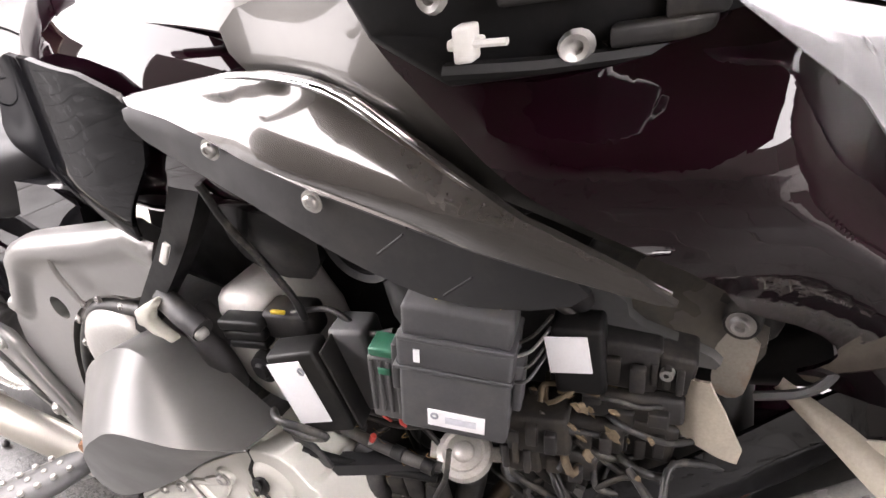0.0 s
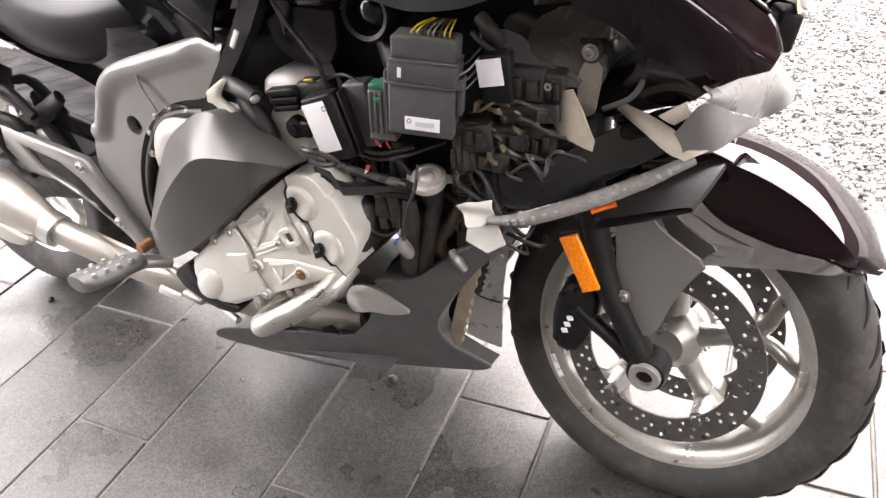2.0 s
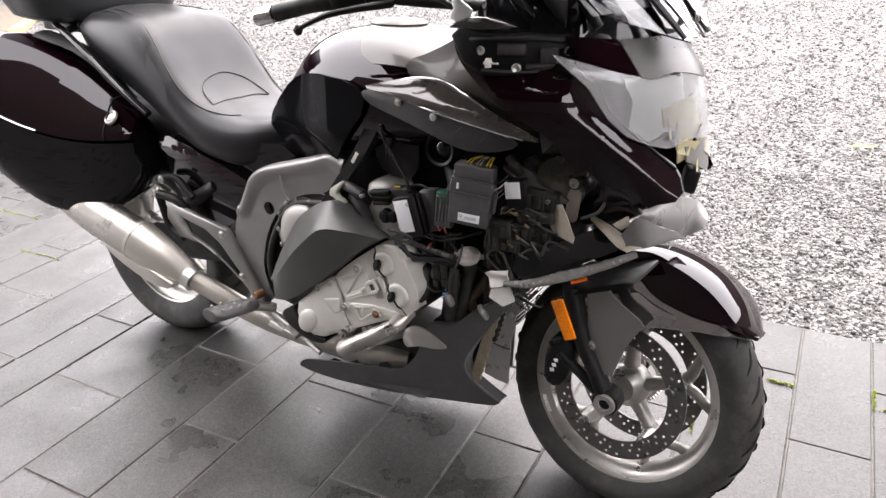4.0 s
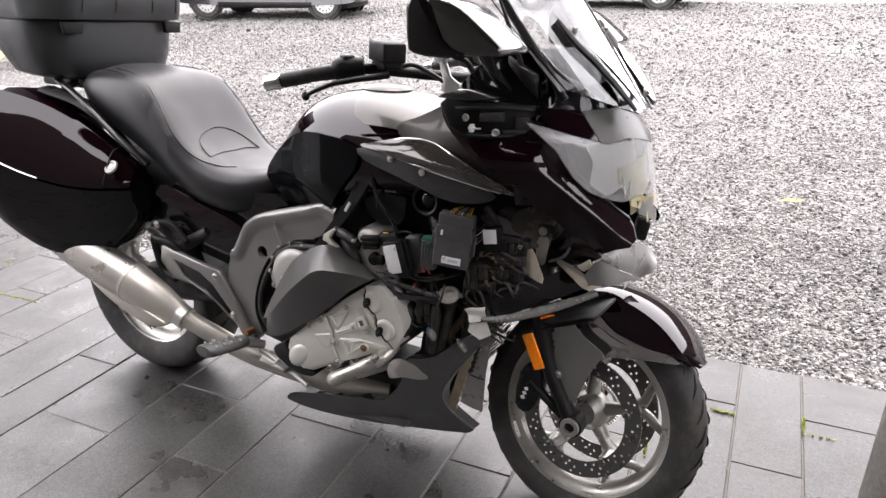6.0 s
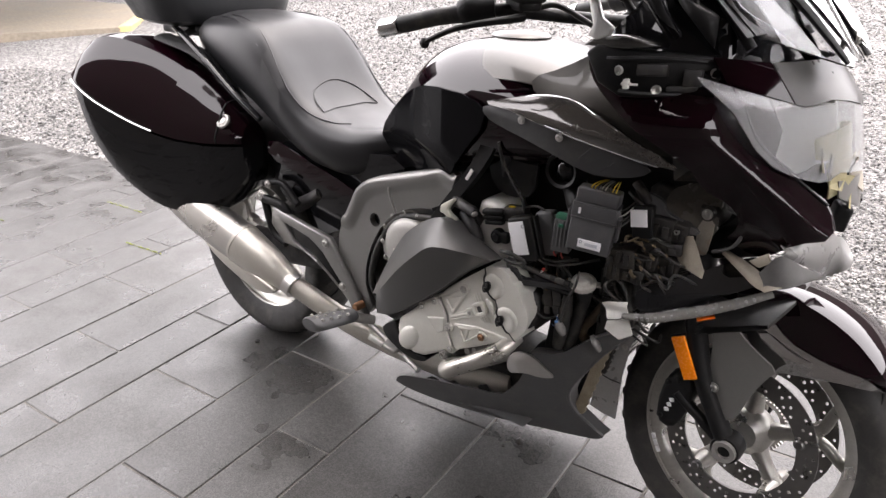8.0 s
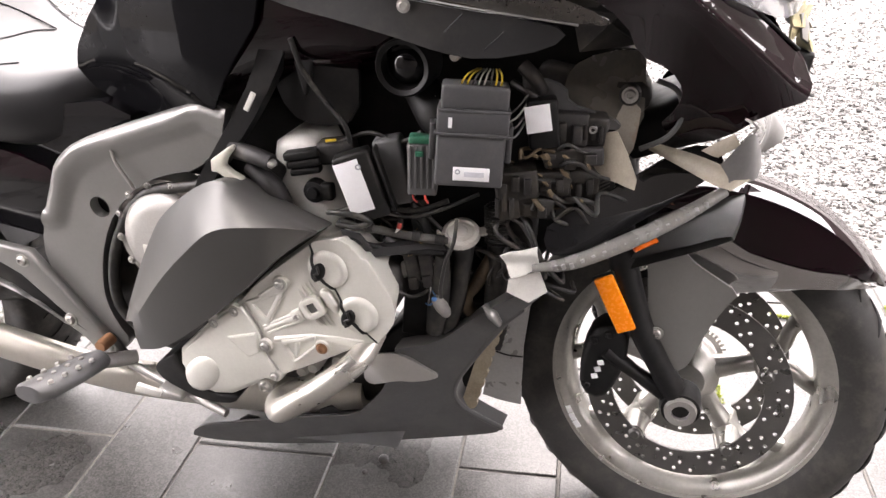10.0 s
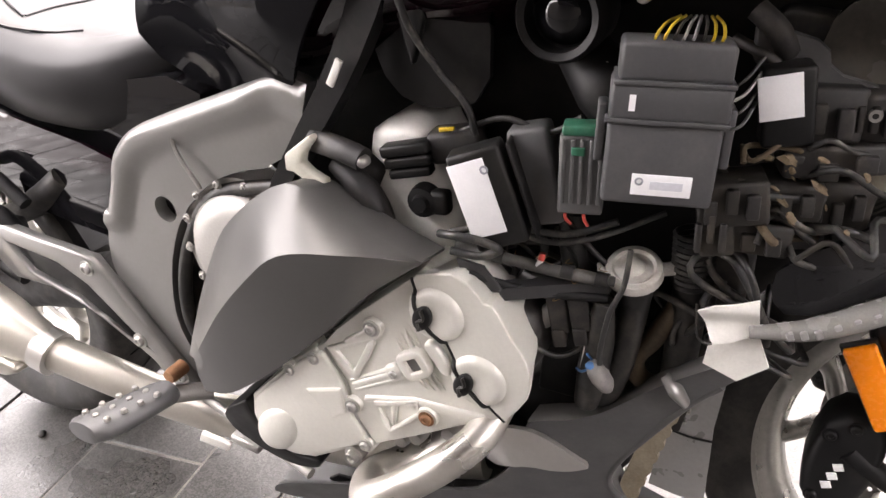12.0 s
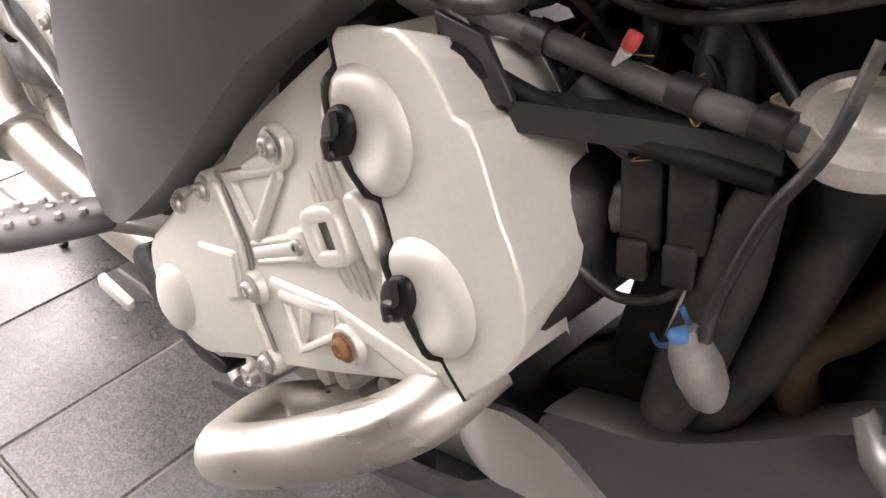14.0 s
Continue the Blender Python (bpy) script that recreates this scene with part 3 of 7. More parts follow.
# grey leg covers with a screw, and the orange side reflector
COVER = [(0.737, 0.576), (0.782, 0.585), (0.800, 0.558), (0.826, 0.538), (0.876, 0.506), (0.862, 0.486), (0.846, 0.456), (0.832, 0.420), (0.819, 0.372), (0.800, 0.358), (0.779, 0.360), (0.760, 0.390), (0.746, 0.446), (0.748, 0.491)]
for s in (-1, 1):
    cov = part("fork_cover", panel(COVER, lambda x, z: s * (0.110 + 0.012 * smooth01((0.80 - abs(x - 0.79) * 4 - 0.3))), 0.006 * -s, 0.02), FRAMEGRAY, bike, "satin grey fork leg cover")
    screw((0.764, s * 0.122, 0.428), 0.008, cov, out=s)
    ref = part("side_reflector", moved(box((0, 0, 0), (0.030, 0.009, 0.098), 0.003), pose(0.700, s * 0.137, 0.482, 0, -25, 0)), ORANGE, bike, "orange plastic side reflector")
    part("reflector_base", moved(box((0, 0, 0), (0.034, 0.006, 0.104), 0.002), pose(0.700, s * 0.131, 0.482, 0, -25, 0)), BLACKPL, ref)


# front mudguard: painted top, grey skirt, bright flash
def mudguard():
    low = [(38, 0.340), (44, 0.318), (52, 0.272), (60, 0.238), (75, 0.208), (88, 0.240), (98, 0.285), (112, 0.320), (126, 0.335)]
    crest = [(38, 0.348), (46, 0.352), (60, 0.356), (85, 0.354), (105, 0.346), (126, 0.338)]
    def ring(a, r0, r1, half):
        out = []
        for k in range(13):
            f = -1 + 2 * k / 12
            u = abs(f)
            if u > 0.6:
                r, y = r1 * 0.965 + (r0 - r1 * 0.965) * ((u - 0.6) / 0.4), half * (1.0 - 0.04 * ((u - 0.6) / 0.4))
            else:
                y = half * math.sin(u / 0.6 * math.pi / 2)
                r = r1 - (r1 * 0.035) * (1 - math.cos(u / 0.6 * math.pi / 2))
            y = math.copysign(y, f)
            out.append((FRONT[0] + r * math.cos(radians(a)), y, FRONT[2] + r * math.sin(radians(a))))
        return out
    def guard_shell(a0, a1, lo, n, thick, grow=0.0):
        rings = []
        for i in range(n):
            a = a0 + (a1 - a0) * i / (n - 1)
            (c,) = lerp_table(crest, a)
            half = 0.086 * smooth01((a - a0 + 5) / 16) + 0.002 + grow
            rings.append(ring(a, lo(a), c + grow, half))
        bm = skin(rings, closed=False, cap=False)
        bmesh.ops.recalc_face_normals(bm, faces=bm.faces[:])
        shell(bm, thick)
        return bm
    guard = part("front_mudguard", guard_shell(38, 126, lambda a: max(lerp_table(low, a)[0] + 0.012, lerp_table(crest, a)[0] * 0.965 - 0.115), 40, 0.004, 0.001), PURPLE, bike, "glossy dark purple front mudguard")
    guard.matrix_basis = pose(-0.012, 0.0, -0.006) @ STEER
    for s in (-1, 1):
        outl = []
        for a in (40, 44, 48, 56, 64, 72, 80, 90):
            r = lerp_table(low, a)[0] - 0.002
            outl.append((FRONT[0] + r * math.cos(radians(a)), FRONT[2] + r * math.sin(radians(a))))
        top = []
        for a in (96, 86, 76, 66, 56, 48, 43, 40):
            r = max(lerp_table(low, a)[0] + 0.004, min(lerp_table(crest, a)[0] * 0.965 - 0.012, lerp_table(low, a)[0] + 0.030 + 0.030 * smooth01((a - 48) / 35)))
            top.append((FRONT[0] + r * math.cos(radians(a)), FRONT[2] + r * math.sin(radians(a))))
        part("mudguard_skirt", panel(outl + top, lambda x, z: s * (0.0925 * smooth01((math.degrees(math.atan2(z - FRONT[2], x - FRONT[0])) - 32) / 16) + 0.003), 0.004 * -s, 0.010, 1), SKIRT, guard, "dark chrome mudguard skirt")
        fl = [(0.792, 0.557), (0.815, 0.566), (0.840, 0.564), (0.892, 0.540), (0.968, 0.529), (1.034, 0.526), (1.038, 0.517), (1.020, 0.509), (0.957, 0.504), (0.902, 0.498), (0.862, 0.484), (0.845, 0.500), (0.818, 0.522)]
        part("mudguard_flash", panel(fl, lambda x, z: s * (0.0960 - 0.055 * smooth01((x - 0.90) / 0.16) + 0.006 * math.sin((z - 0.49) * 40)), 0.004 * -s, 0.010, 1), CHROME, guard, "bright chrome mudguard flash")


mudguard()

# ---- engine and lower cowling ----
def build_engine():
    core = part("engine_block", join(
        prism([(0.03, 0.36), (0.12, 0.31), (0.34, 0.42), (0.39, 0.50), (0.39, 0.55), (0.30, 0.60), (0.20, 0.55), (0.03, 0.40)], -0.232, 0.232, 0.015),
        prism([(-0.22, 0.30), (0.12, 0.25), (0.20, 0.34), (0.16, 0.60), (-0.10, 0.60), (-0.22, 0.5)], -0.15, 0.15, 0.02),
        box((0.10, 0, 0.235), (0.42, 0.22, 0.08), 0.02)), DUSTYBLACK, bike, "grimy dark engine block")
    seam = [(p.x, p.y) for p in catmull([(0.280, 0.612, 0), (0.283, 0.598, 0), (0.284, 0.580, 0), (0.295, 0.559, 0), (0.309, 0.547, 0), (0.317, 0.530, 0), (0.322, 0.514, 0), (0.334, 0.495, 0), (0.347, 0.481, 0), (0.358, 0.469, 0), (0.370, 0.458, 0)], 3)]
    left = [(0.356, 0.452), (0.313, 0.431), (0.257, 0.400), (0.200, 0.371), (0.164, 0.353), (0.102, 0.318), (0.066, 0.313), (0.034, 0.330), (0.014, 0.365), (0.021, 0.397), (0.054, 0.426), (0.106, 0.474), (0.149, 0.502), (0.171, 0.526), (0.209, 0.558)]
    cov = part("side_cover", prism(seam + left, -0.275, -0.225, 0.006), CASTALU, bike, "pale cast aluminium engine side cover", sharp=40)
    # valve cover: flat face, wide chamfer, deep flank
    top = [(0.285, 0.617), (0.300, 0.621), (0.323, 0.624), (0.339, 0.617), (0.348, 0.607), (0.356, 0.597), (0.364, 0.596), (0.370, 0.588), (0.377, 0.574), (0.383, 0.561), (0.389, 0.553), (0.396, 0.539), (0.400, 0.525), (0.400, 0.508), (0.396, 0.494), (0.385, 0.477), (0.373, 0.463)]
    line = [Vector(p) for p in seam]
    rings = []
    for y, k in ((-0.20, 0.76), (-0.240, 0.86), (-0.262, 0.94), (-0.279, 1.0)):
        hub = Vector((0.330, 0.545))
        rings.append([(hub.x + (x - hub.x) * k, y, hub.y + (z - hub.y) * k) for x, z in top] + [(p.x + 0.001, y, p.y) for p in reversed(line)])
    mid = Vector((0.340, 0.545))
    rings.append([((1 - 0.02) * x + 0.02 * mid.x, -0.2805, (1 - 0.02) * z + 0.02 * mid.y) for x, _, z in rings[-1]])
    bm = skin(rings)
    bevel_sharp(bm, 0.0026, 3, 14)
    valve = part("valve_cover", bm, CASTALU, bike, "pale cast aluminium valve cover", sharp=30)
    # black gasket line, lifted where it crosses the plug bosses
    bosses = ((0.3035, 0.5745, 0.2895, 0.5710), (0.3440, 0.5045, 0.3285, 0.4990))
    def gy(x, z):
        near = min(math.hypot(x - b[0], z - b[1]) for b in bosses)
        return -0.2785 - 0.0075 * smooth01((0.033 - near) / 0.006)
    part("gasket", tube([(p.x, gy(p.x, p.y), p.y) for p in catmull([(x, z, 0) for x, z in seam], 2)], 0.0021, 1, 6, smooth=False, flat=1.3), BLACKPL, cov)
    for x, z, px, pz in bosses:
        part("plug_boss", lathe([(0.0, -0.2835), (0.013, -0.284), (0.0185, -0.2862), (0.0235, -0.2862), (0.0275, -0.2845), (0.0305, -0.2805), (0.033, -0.2765), (0.034, -0.266), (0, -0.266)], (x, 0, z), "y", 44), CASTALU, cov, sharp=60)
        plug = part("plug", lathe([(0, -0.2885), (0.0105, -0.2882), (0.0130, -0.2872), (0.0142, -0.284), (0.0142, -0.262), (0, -0.262)], (0, 0, 0), "y", 24), BLACKPL, cov, "oval black rubber plug")
        plug.matrix_basis = pose(px, 0, pz, 0, 24, 0) @ Matrix.Diagonal((0.74, 1, 1.14, 1))
        part("plug_ridge", tube([(-0.004, -0.2895, 0.010), (0.004, -0.2905, 0.003), (-0.003, -0.2905, -0.003), (0.003, -0.2895, -0.011)], 0.0022, 4, 6), RUBBER, plug)
        part("plug_shine", lathe([(0, -0.2905), (0.0024, -0.290), (0.003, -0.288)], (0.003, 0, -0.010), "y", 10), RUBBER, plug)
    # raised square badge, its slotted lug and the bolt pad
    tilt = -28
    part("badge_frame", moved(prism(chaikin([(-0.018, -0.017), (0.018, -0.017), (0.018, 0.017), (-0.018, 0.017)], 2, keep=0.18), -0.286, -0.262, 0.002, holes=[[(-0.008, -0.008), (0.008, -0.008), (0.008, 0.008), (-0.008, 0.008)]]), pose(0.2715, 0, 0.5075, 0, tilt, 0)), CASTALU, cov)
    part("badge_inset", moved(box((0, -0.279, 0), (0.017, 0.003, 0.017), 0.0005), pose(0.2715, 0, 0.5075, 0, tilt, 0)), DARKGRAY, cov)
    part("lug", moved(prism(chaikin([(-0.004, -0.021), (0.009, -0.021), (0.010, 0.010), (0.004, 0.021), (-0.006, 0.020)], 2, keep=0.2), -0.2845, -0.262, 0.003), pose(0.2995, 0, 0.5215, 0, tilt, 0)), CASTALU, cov, sharp=50)
    part("lug_pad", moved(box((0, -0.274, 0), (0.020, 0.018, 0.021), 0.003), pose(0.245, 0, 0.4895, 0, tilt, 0)), CASTALU, cov)
    for o in (-0.0062, 0.0062):
        part("lug_rail", tube([(0.183 - o * 0.47, -0.2745, 0.454 + o * 0.88), (0.236 - o * 0.47, -0.2765, 0.4825 + o * 0.88)], [0.0022, 0.0032], 1, 8), CASTALU, cov)
    part("rail_floor", tube([(0.184, -0.2715, 0.4545), (0.238, -0.2725, 0.4835)], [0.006, 0.008], 1, 10), CASTALU, cov)
    for x0, z0, x1, z1 in ((0.248, 0.536, 0.2575, 0.513), (0.254, 0.545, 0.264, 0.518), (0.260, 0.551, 0.2705, 0.522), (0.266, 0.557, 0.277, 0.526), (0.267, 0.489, 0.281, 0.471), (0.275, 0.490, 0.290, 0.472), (0.281, 0.496, 0.297, 0.474), (0.286, 0.500, 0.303, 0.476)):
        part("rib", tube([(x1, -0.2745, z1), ((x0 + x1) / 2, -0.2757, (z0 + z1) / 2), (x0, -0.2740, z0)] if z0 > 0.505 else [(x0, -0.2745, z0), ((x0 + x1) / 2, -0.2757, (z0 + z1) / 2), (x1, -0.2740, z1)], [0.0026, 0.0020, 0.0008], 3, 6), CASTALU, cov)
    # cast pockets: raised rims round sunken triangles
    for rim, hole in (([(0.155, 0.502), (0.222, 0.531), (0.224, 0.521), (0.192, 0.465), (0.184, 0.466)], [(0.170, 0.500), (0.213, 0.519), (0.189, 0.478)]),
                      ([(0.207, 0.440), (0.238, 0.447), (0.268, 0.457), (0.272, 0.437), (0.227, 0.398), (0.218, 0.404)], [(0.215, 0.433), (0.243, 0.440), (0.264, 0.449), (0.265, 0.438), (0.228, 0.406)])):
        part("cast_pocket", prism(rim, -0.2795, -0.268, 0.0035, holes=[hole]), CASTALU, cov, sharp=30)
    part("pocket_web", prism([(0.232, 0.444), (0.241, 0.444), (0.234, 0.412), (0.229, 0.411)], -0.279, -0.268, 0.0025), CASTALU, cov)
    part("cast_ridge", prism([(0.192, 0.432), (0.262, 0.446), (0.330, 0.440), (0.350, 0.458), (0.262, 0.458), (0.196, 0.444)], -0.2772, -0.268, 0.004), CASTALU, cov)
    part("cover_step", prism(chaikin([(0.148, 0.497), (0.104, 0.467), (0.056, 0.421), (0.026, 0.394), (0.020, 0.366), (0.038, 0.334), (0.068, 0.319), (0.100, 0.324), (0.160, 0.358), (0.192, 0.374), (0.190, 0.388), (0.175, 0.414), (0.173, 0.452), (0.158, 0.482)], 1, keep=0.2), -0.2815, -0.268, 0.003), CASTALU, cov)
    part("step_facet", prism([(0.116, 0.437), (0.170, 0.452), (0.172, 0.415), (0.150, 0.402)], -0.2845, -0.277, 0.0035), CASTALU, cov, sharp=20)
    dome = part("dome", lathe([(0, -0.2895), (0.018, -0.2885), (0.030, -0.2865), (0.039, -0.2835), (0.044, -0.279), (0.044, -0.27), (0, -0.27)], (0, 0, 0), "y", 40), CASTALU, cov, sharp=70)
    dome.matrix_basis = pose(0.0555, 0, 0.3555, 0, 40, 0) @ Matrix.Diagonal((0.66, 1, 0.98, 1))
    part("cover_seam", tube([(0.153, -0.2765, 0.499), (0.162, -0.2765, 0.479), (0.175, -0.2765, 0.455), (0.178, -0.2765, 0.414), (0.190, -0.2765, 0.389), (0.195, -0.2765, 0.378)], 0.0016, 4, 5), DULLALU, cov)
    for x, z, r in ((0.223, 0.542, 0.0062), (0.137, 0.484, 0.0058), (0.097, 0.458, 0.0055), (0.180, 0.427, 0.0062), (0.189, 0.371, 0.0058), (0.278, 0.437, 0.0066), (0.244, 0.489, 0.0050)):
        screw((x, -0.2835, z), r, cov, "cover_bolt", RUST if (x, z) == (0.278, 0.437) else None)
        part("bolt_boss", lathe([(0, -0.2805), (r * 1.75, -0.2805), (r * 1.95, -0.2785), (r * 2.1, -0.262), (0, -0.262)], (x, 0, z), "y", 18), CASTALU, cov)
    for x, z in ((0.156, 0.511), (0.118, 0.470), (0.086, 0.446)):
        screw((x, -0.268, z), 0.0062, cov, "cover_bolt", DUSTYBLACK)
    part("bolt_pad", prism(chaikin([(0.176, 0.514), (0.212, 0.537), (0.226, 0.555), (0.239, 0.546), (0.230, 0.528), (0.196, 0.512)], 1, keep=0.2), -0.279, -0.268, 0.003), CASTALU, cov)
    part("drain_bolt", lathe([(0, -0.284), (0.004, -0.284), (0.005, -0.288), (0.0075, -0.2885), (0.0085, -0.281), (0.0125, -0.280), (0.013, -0.25), (0, -0.25)], (0.168, 0, 0.348), "y", 18), SCREWMETAL, cov)
    for x, z in ((0.150, 0.338), (0.225, 0.378), (0.246, 0.388), (0.290, 0.408)):
        part("lower_boss", lathe([(0, -0.262), (0.008, -0.261), (0.0105, -0.252), (0.011, -0.22), (0, -0.22)], (x, 0, z - 0.008), "y", 14), DULLALU, cov)
    # flange bolt on the cylinder head beside the valve cover
    ear = part("head_flange", join(prism(chaikin([(0.362, 0.550), (0.374, 0.548), (0.382, 0.533), (0.376, 0.517), (0.362, 0.512)], 1), -0.236, -0.205, 0.004), tube([(0.370, -0.205, 0.530), (0.398, -0.190, 0.545)], 0.012, 1, 14)), DULLALU, cov)
    screw((0.371, -0.239, 0.532), 0.0062, ear, "cover_bolt")
    # clutch cover in the frame opening
    cl = part("clutch_cover", lathe([(0, -0.205), (0.060, -0.203), (0.078, -0.198), (0.086, -0.19), (0.090, -0.15), (0, -0.15)], (-0.022, 0, 0.545), "y", 40), DULLALU, bike, "round cast aluminium clutch cover")
    for k in range(9):
        a = 0.9 + k * 0.45
        screw((-0.022 + 0.100 * math.cos(a), -0.188, 0.545 + 0.100 * math.sin(a)), 0.0052, cl, "cover_bolt", DULLALU)
    part("clutch_flange", lathe([(0.08, -0.180), (0.106, -0.180), (0.109, -0.17), (0.109, -0.14), (0.08, -0.14)], (-0.022, 0, 0.545), "y", 40), DULLALU, cl)
    part("cover_letters", join(*[box((-0.060 + 0.022 * k, -0.2045, 0.535), (0.012, 0.003, 0.016), 0.001) for k in range(3)]), CASTALU, cl)
    # black guard under the side cover
    part("cover_trim", prism(chaikin([(-0.034, 0.360), (-0.012, 0.372), (0.006, 0.384), (0.010, 0.362), (0.030, 0.326), (0.064, 0.309), (0.112, 0.313), (0.100, 0.296), (0.060, 0.290), (0.020, 0.298), (-0.030, 0.322), (-0.044, 0.344)], 1, keep=0.2), -0.274, -0.215, 0.004), BLACKPL, bike, "black plastic guard below the engine cover")
    part("pale_tab", moved(prism([(-0.024, -0.010), (0.020, -0.008), (0.024, 0.008), (-0.020, 0.010)], -0.004, 0.004, 0.002), pose(-0.050, -0.292, 0.312, 10, 18, 10)), WHITEPL, bike, "pale snapped plastic tab")


build_engine()


# V-shaped side cover over the clutch
def v_cover():
    """Two faces that meet in a crease: a bright upper one and a steep lower one."""
    edge = [(0.300, -0.292, 0.640), (0.258, -0.284, 0.652), (0.205, -0.278, 0.672), (0.140, -0.276, 0.697), (0.049, -0.272, 0.642), (-0.003, -0.270, 0.576), (-0.054, -0.268, 0.488), (-0.080, -0.270, 0.433)]
    ridge = [(0.304, -0.297, 0.641), (0.279, -0.318, 0.653), (0.246, -0.334, 0.659), (0.172, -0.342, 0.652), (0.111, -0.336, 0.607), (0.049, -0.322, 0.550), (-0.012, -0.304, 0.485), (-0.048, -0.290, 0.447)]
    low = [(0.298, -0.290, 0.636), (0.264, -0.292, 0.613), (0.231, -0.296, 0.590), (0.190, -0.298, 0.552), (0.150, -0.298, 0.516), (0.084, -0.296, 0.462), (0.005, -0.292, 0.408), (-0.052, -0.284, 0.389)]
    A, B, C = catmull(edge, 5), catmull(ridge, 5), catmull(low, 5)
    rows = list(zip([p + Vector((0.0, 0.05, -0.01)) for p in A], A, [a.lerp(b, 0.5) + Vector((0, -0.002, 0.002)) for a, b in zip(A, B)], B, [b.lerp(c, 0.5) + Vector((0, -0.003, 0)) for b, c in zip(B, C)], C, [c + Vector((0, 0.03, -0.004)) for c in C]))
    bm = skin(rows, closed=False, cap=False)
    bmesh.ops.recalc_face_normals(bm, faces=bm.faces[:])
    shell(bm, 0.003)
    return part("side_cover_upper", bm, DARKGRAY2, bike, "matt graphite V-shaped engine side cover", sharp=27)


DARKGRAY2 = material("graphite_lacquer", (0.092, 0.090, 0.087), 0.36, 0.35, 0.04, 20, bump=0.05, bump_scale=900, rough_vary=0.03)
v_cover()

# satin grey frame plate behind the engine
def plate_y(x, z):
    """Face of the plate: a soft rim along its outer edge, sunk towards the engine opening."""
    outer = min(((x - a) ** 2 + (z - b) ** 2) ** 0.5 for a, b in PLATE_RIM)
    return -0.186 - 0.012 * smooth01((z - 0.62) / 0.1) - 0.010 * smooth01((0.050 - outer) / 0.030) + 0.010 * smooth01((0.010 - outer) / 0.010)


PLATE_RIM = [(p.x, p.y) for p in catmull([(-0.262, 0.590, 0), (-0.222, 0.660, 0), (-0.192, 0.690, 0), (-0.150, 0.716, 0), (-0.081, 0.738, 0), (0.020, 0.768, 0), (0.083, 0.787, 0), (0.136, 0.774, 0)], 48)]
PLATE = [(-0.192, 0.690), (-0.150, 0.716), (-0.081, 0.738), (0.020, 0.768), (0.083, 0.787), (0.115, 0.790), (0.136, 0.774), (0.112, 0.722), (0.057, 0.676), (0.003, 0.667), (-0.058, 0.644), (-0.123, 0.590), (-0.160, 0.530), (-0.182, 0.470), (-0.192, 0.410), (-0.178, 0.360), (-0.160, 0.330), (-0.185, 0.300), (-0.240, 0.350), (-0.290, 0.450), (-0.296, 0.510), (-0.262, 0.590), (-0.222, 0.660)]
plate = part("frame_plate", panel(PLATE, plate_y, 0.020, 0.010, 1, holes=[circle(-0.150, 0.596, 0.019, 20)]), FRAMEGRAY, bike, "satin graphite frame side plate")
part("plate_seam", tube([(-0.080, -0.201, 0.727), (-0.082, -0.203, 0.690), (-0.060, -0.200, 0.640)], 0.003, 5, 6), DULLALU, plate)
part("plate_lining", panel([(-0.175, 0.655), (-0.085, 0.712), (0.08, 0.755), (0.06, 0.69), (-0.09, 0.63), (-0.19, 0.50), (-0.205, 0.40), (-0.235, 0.38), (-0.28, 0.46), (-0.285, 0.52)], lambda x, z: -0.160, 0.02, 0.05, 1), BLACKPL, plate)
part("opening_rubber", tube([(0.060, -0.182, 0.650), (-0.055, -0.180, 0.625), (-0.120, -0.178, 0.560), (-0.160, -0.178, 0.480), (-0.170, -0.178, 0.400), (-0.130, -0.178, 0.340)], 0.010, 6, 8), RUBBER, bike)

# passenger footrest bracket, heel plate, footpeg
heel = part("footrest_bracket", prism([(-0.56, 0.545), (-0.42, 0.520), (-0.315, 0.505), (-0.290, 0.470), (-0.215, 0.365), (-0.165, 0.300), (-0.185, 0.285), (-0.215, 0.295), (-0.245, 0.335), (-0.33, 0.40), (-0.43, 0.435), (-0.52, 0.44), (-0.57, 0.49)], -0.205, -0.185, 0.006,
            holes=[[(-0.505, 0.505), (-0.40, 0.485), (-0.345, 0.455), (-0.255, 0.365), (-0.275, 0.355), (-0.38, 0.425), (-0.47, 0.455)]], round_n=0), FRAMEGRAY, bike, "satin grey footrest bracket")
part("heel_guard", prism([(-0.50, 0.50), (-0.40, 0.482), (-0.345, 0.452), (-0.26, 0.368), (-0.28, 0.36), (-0.38, 0.43), (-0.47, 0.46)], -0.198, -0.19, 0.002), BLACKPL, heel)
for x, z in ((-0.330, 0.487), (-0.262, 0.372), (-0.192, 0.322)):
    screw((x, -0.208, z), 0.009, heel, "bracket_bolt")
part("rust_bolt", lathe([(0, -0.232), (0.010, -0.231), (0.012, -0.222), (0.012, -0.2), (0, -0.2)], (-0.190, 0, 0.338), "y", 16), RUST, heel)
peg = part("footpeg", skin([[( -0.190 - 0.060 * f + w * 1.15 * math.cos(a), -0.235 - 0.110 * f, 0.318 - 0.010 * f + 0.018 * math.sin(a)) for a in (2 * math.pi * k / 14 for k in range(14))] for f, w in ((0, 0.018), (0.1, 0.026), (0.5, 0.034), (0.9, 0.036), (1.0, 0.026))]), DARKGRAY, bike, "black ridged rubber footpeg")
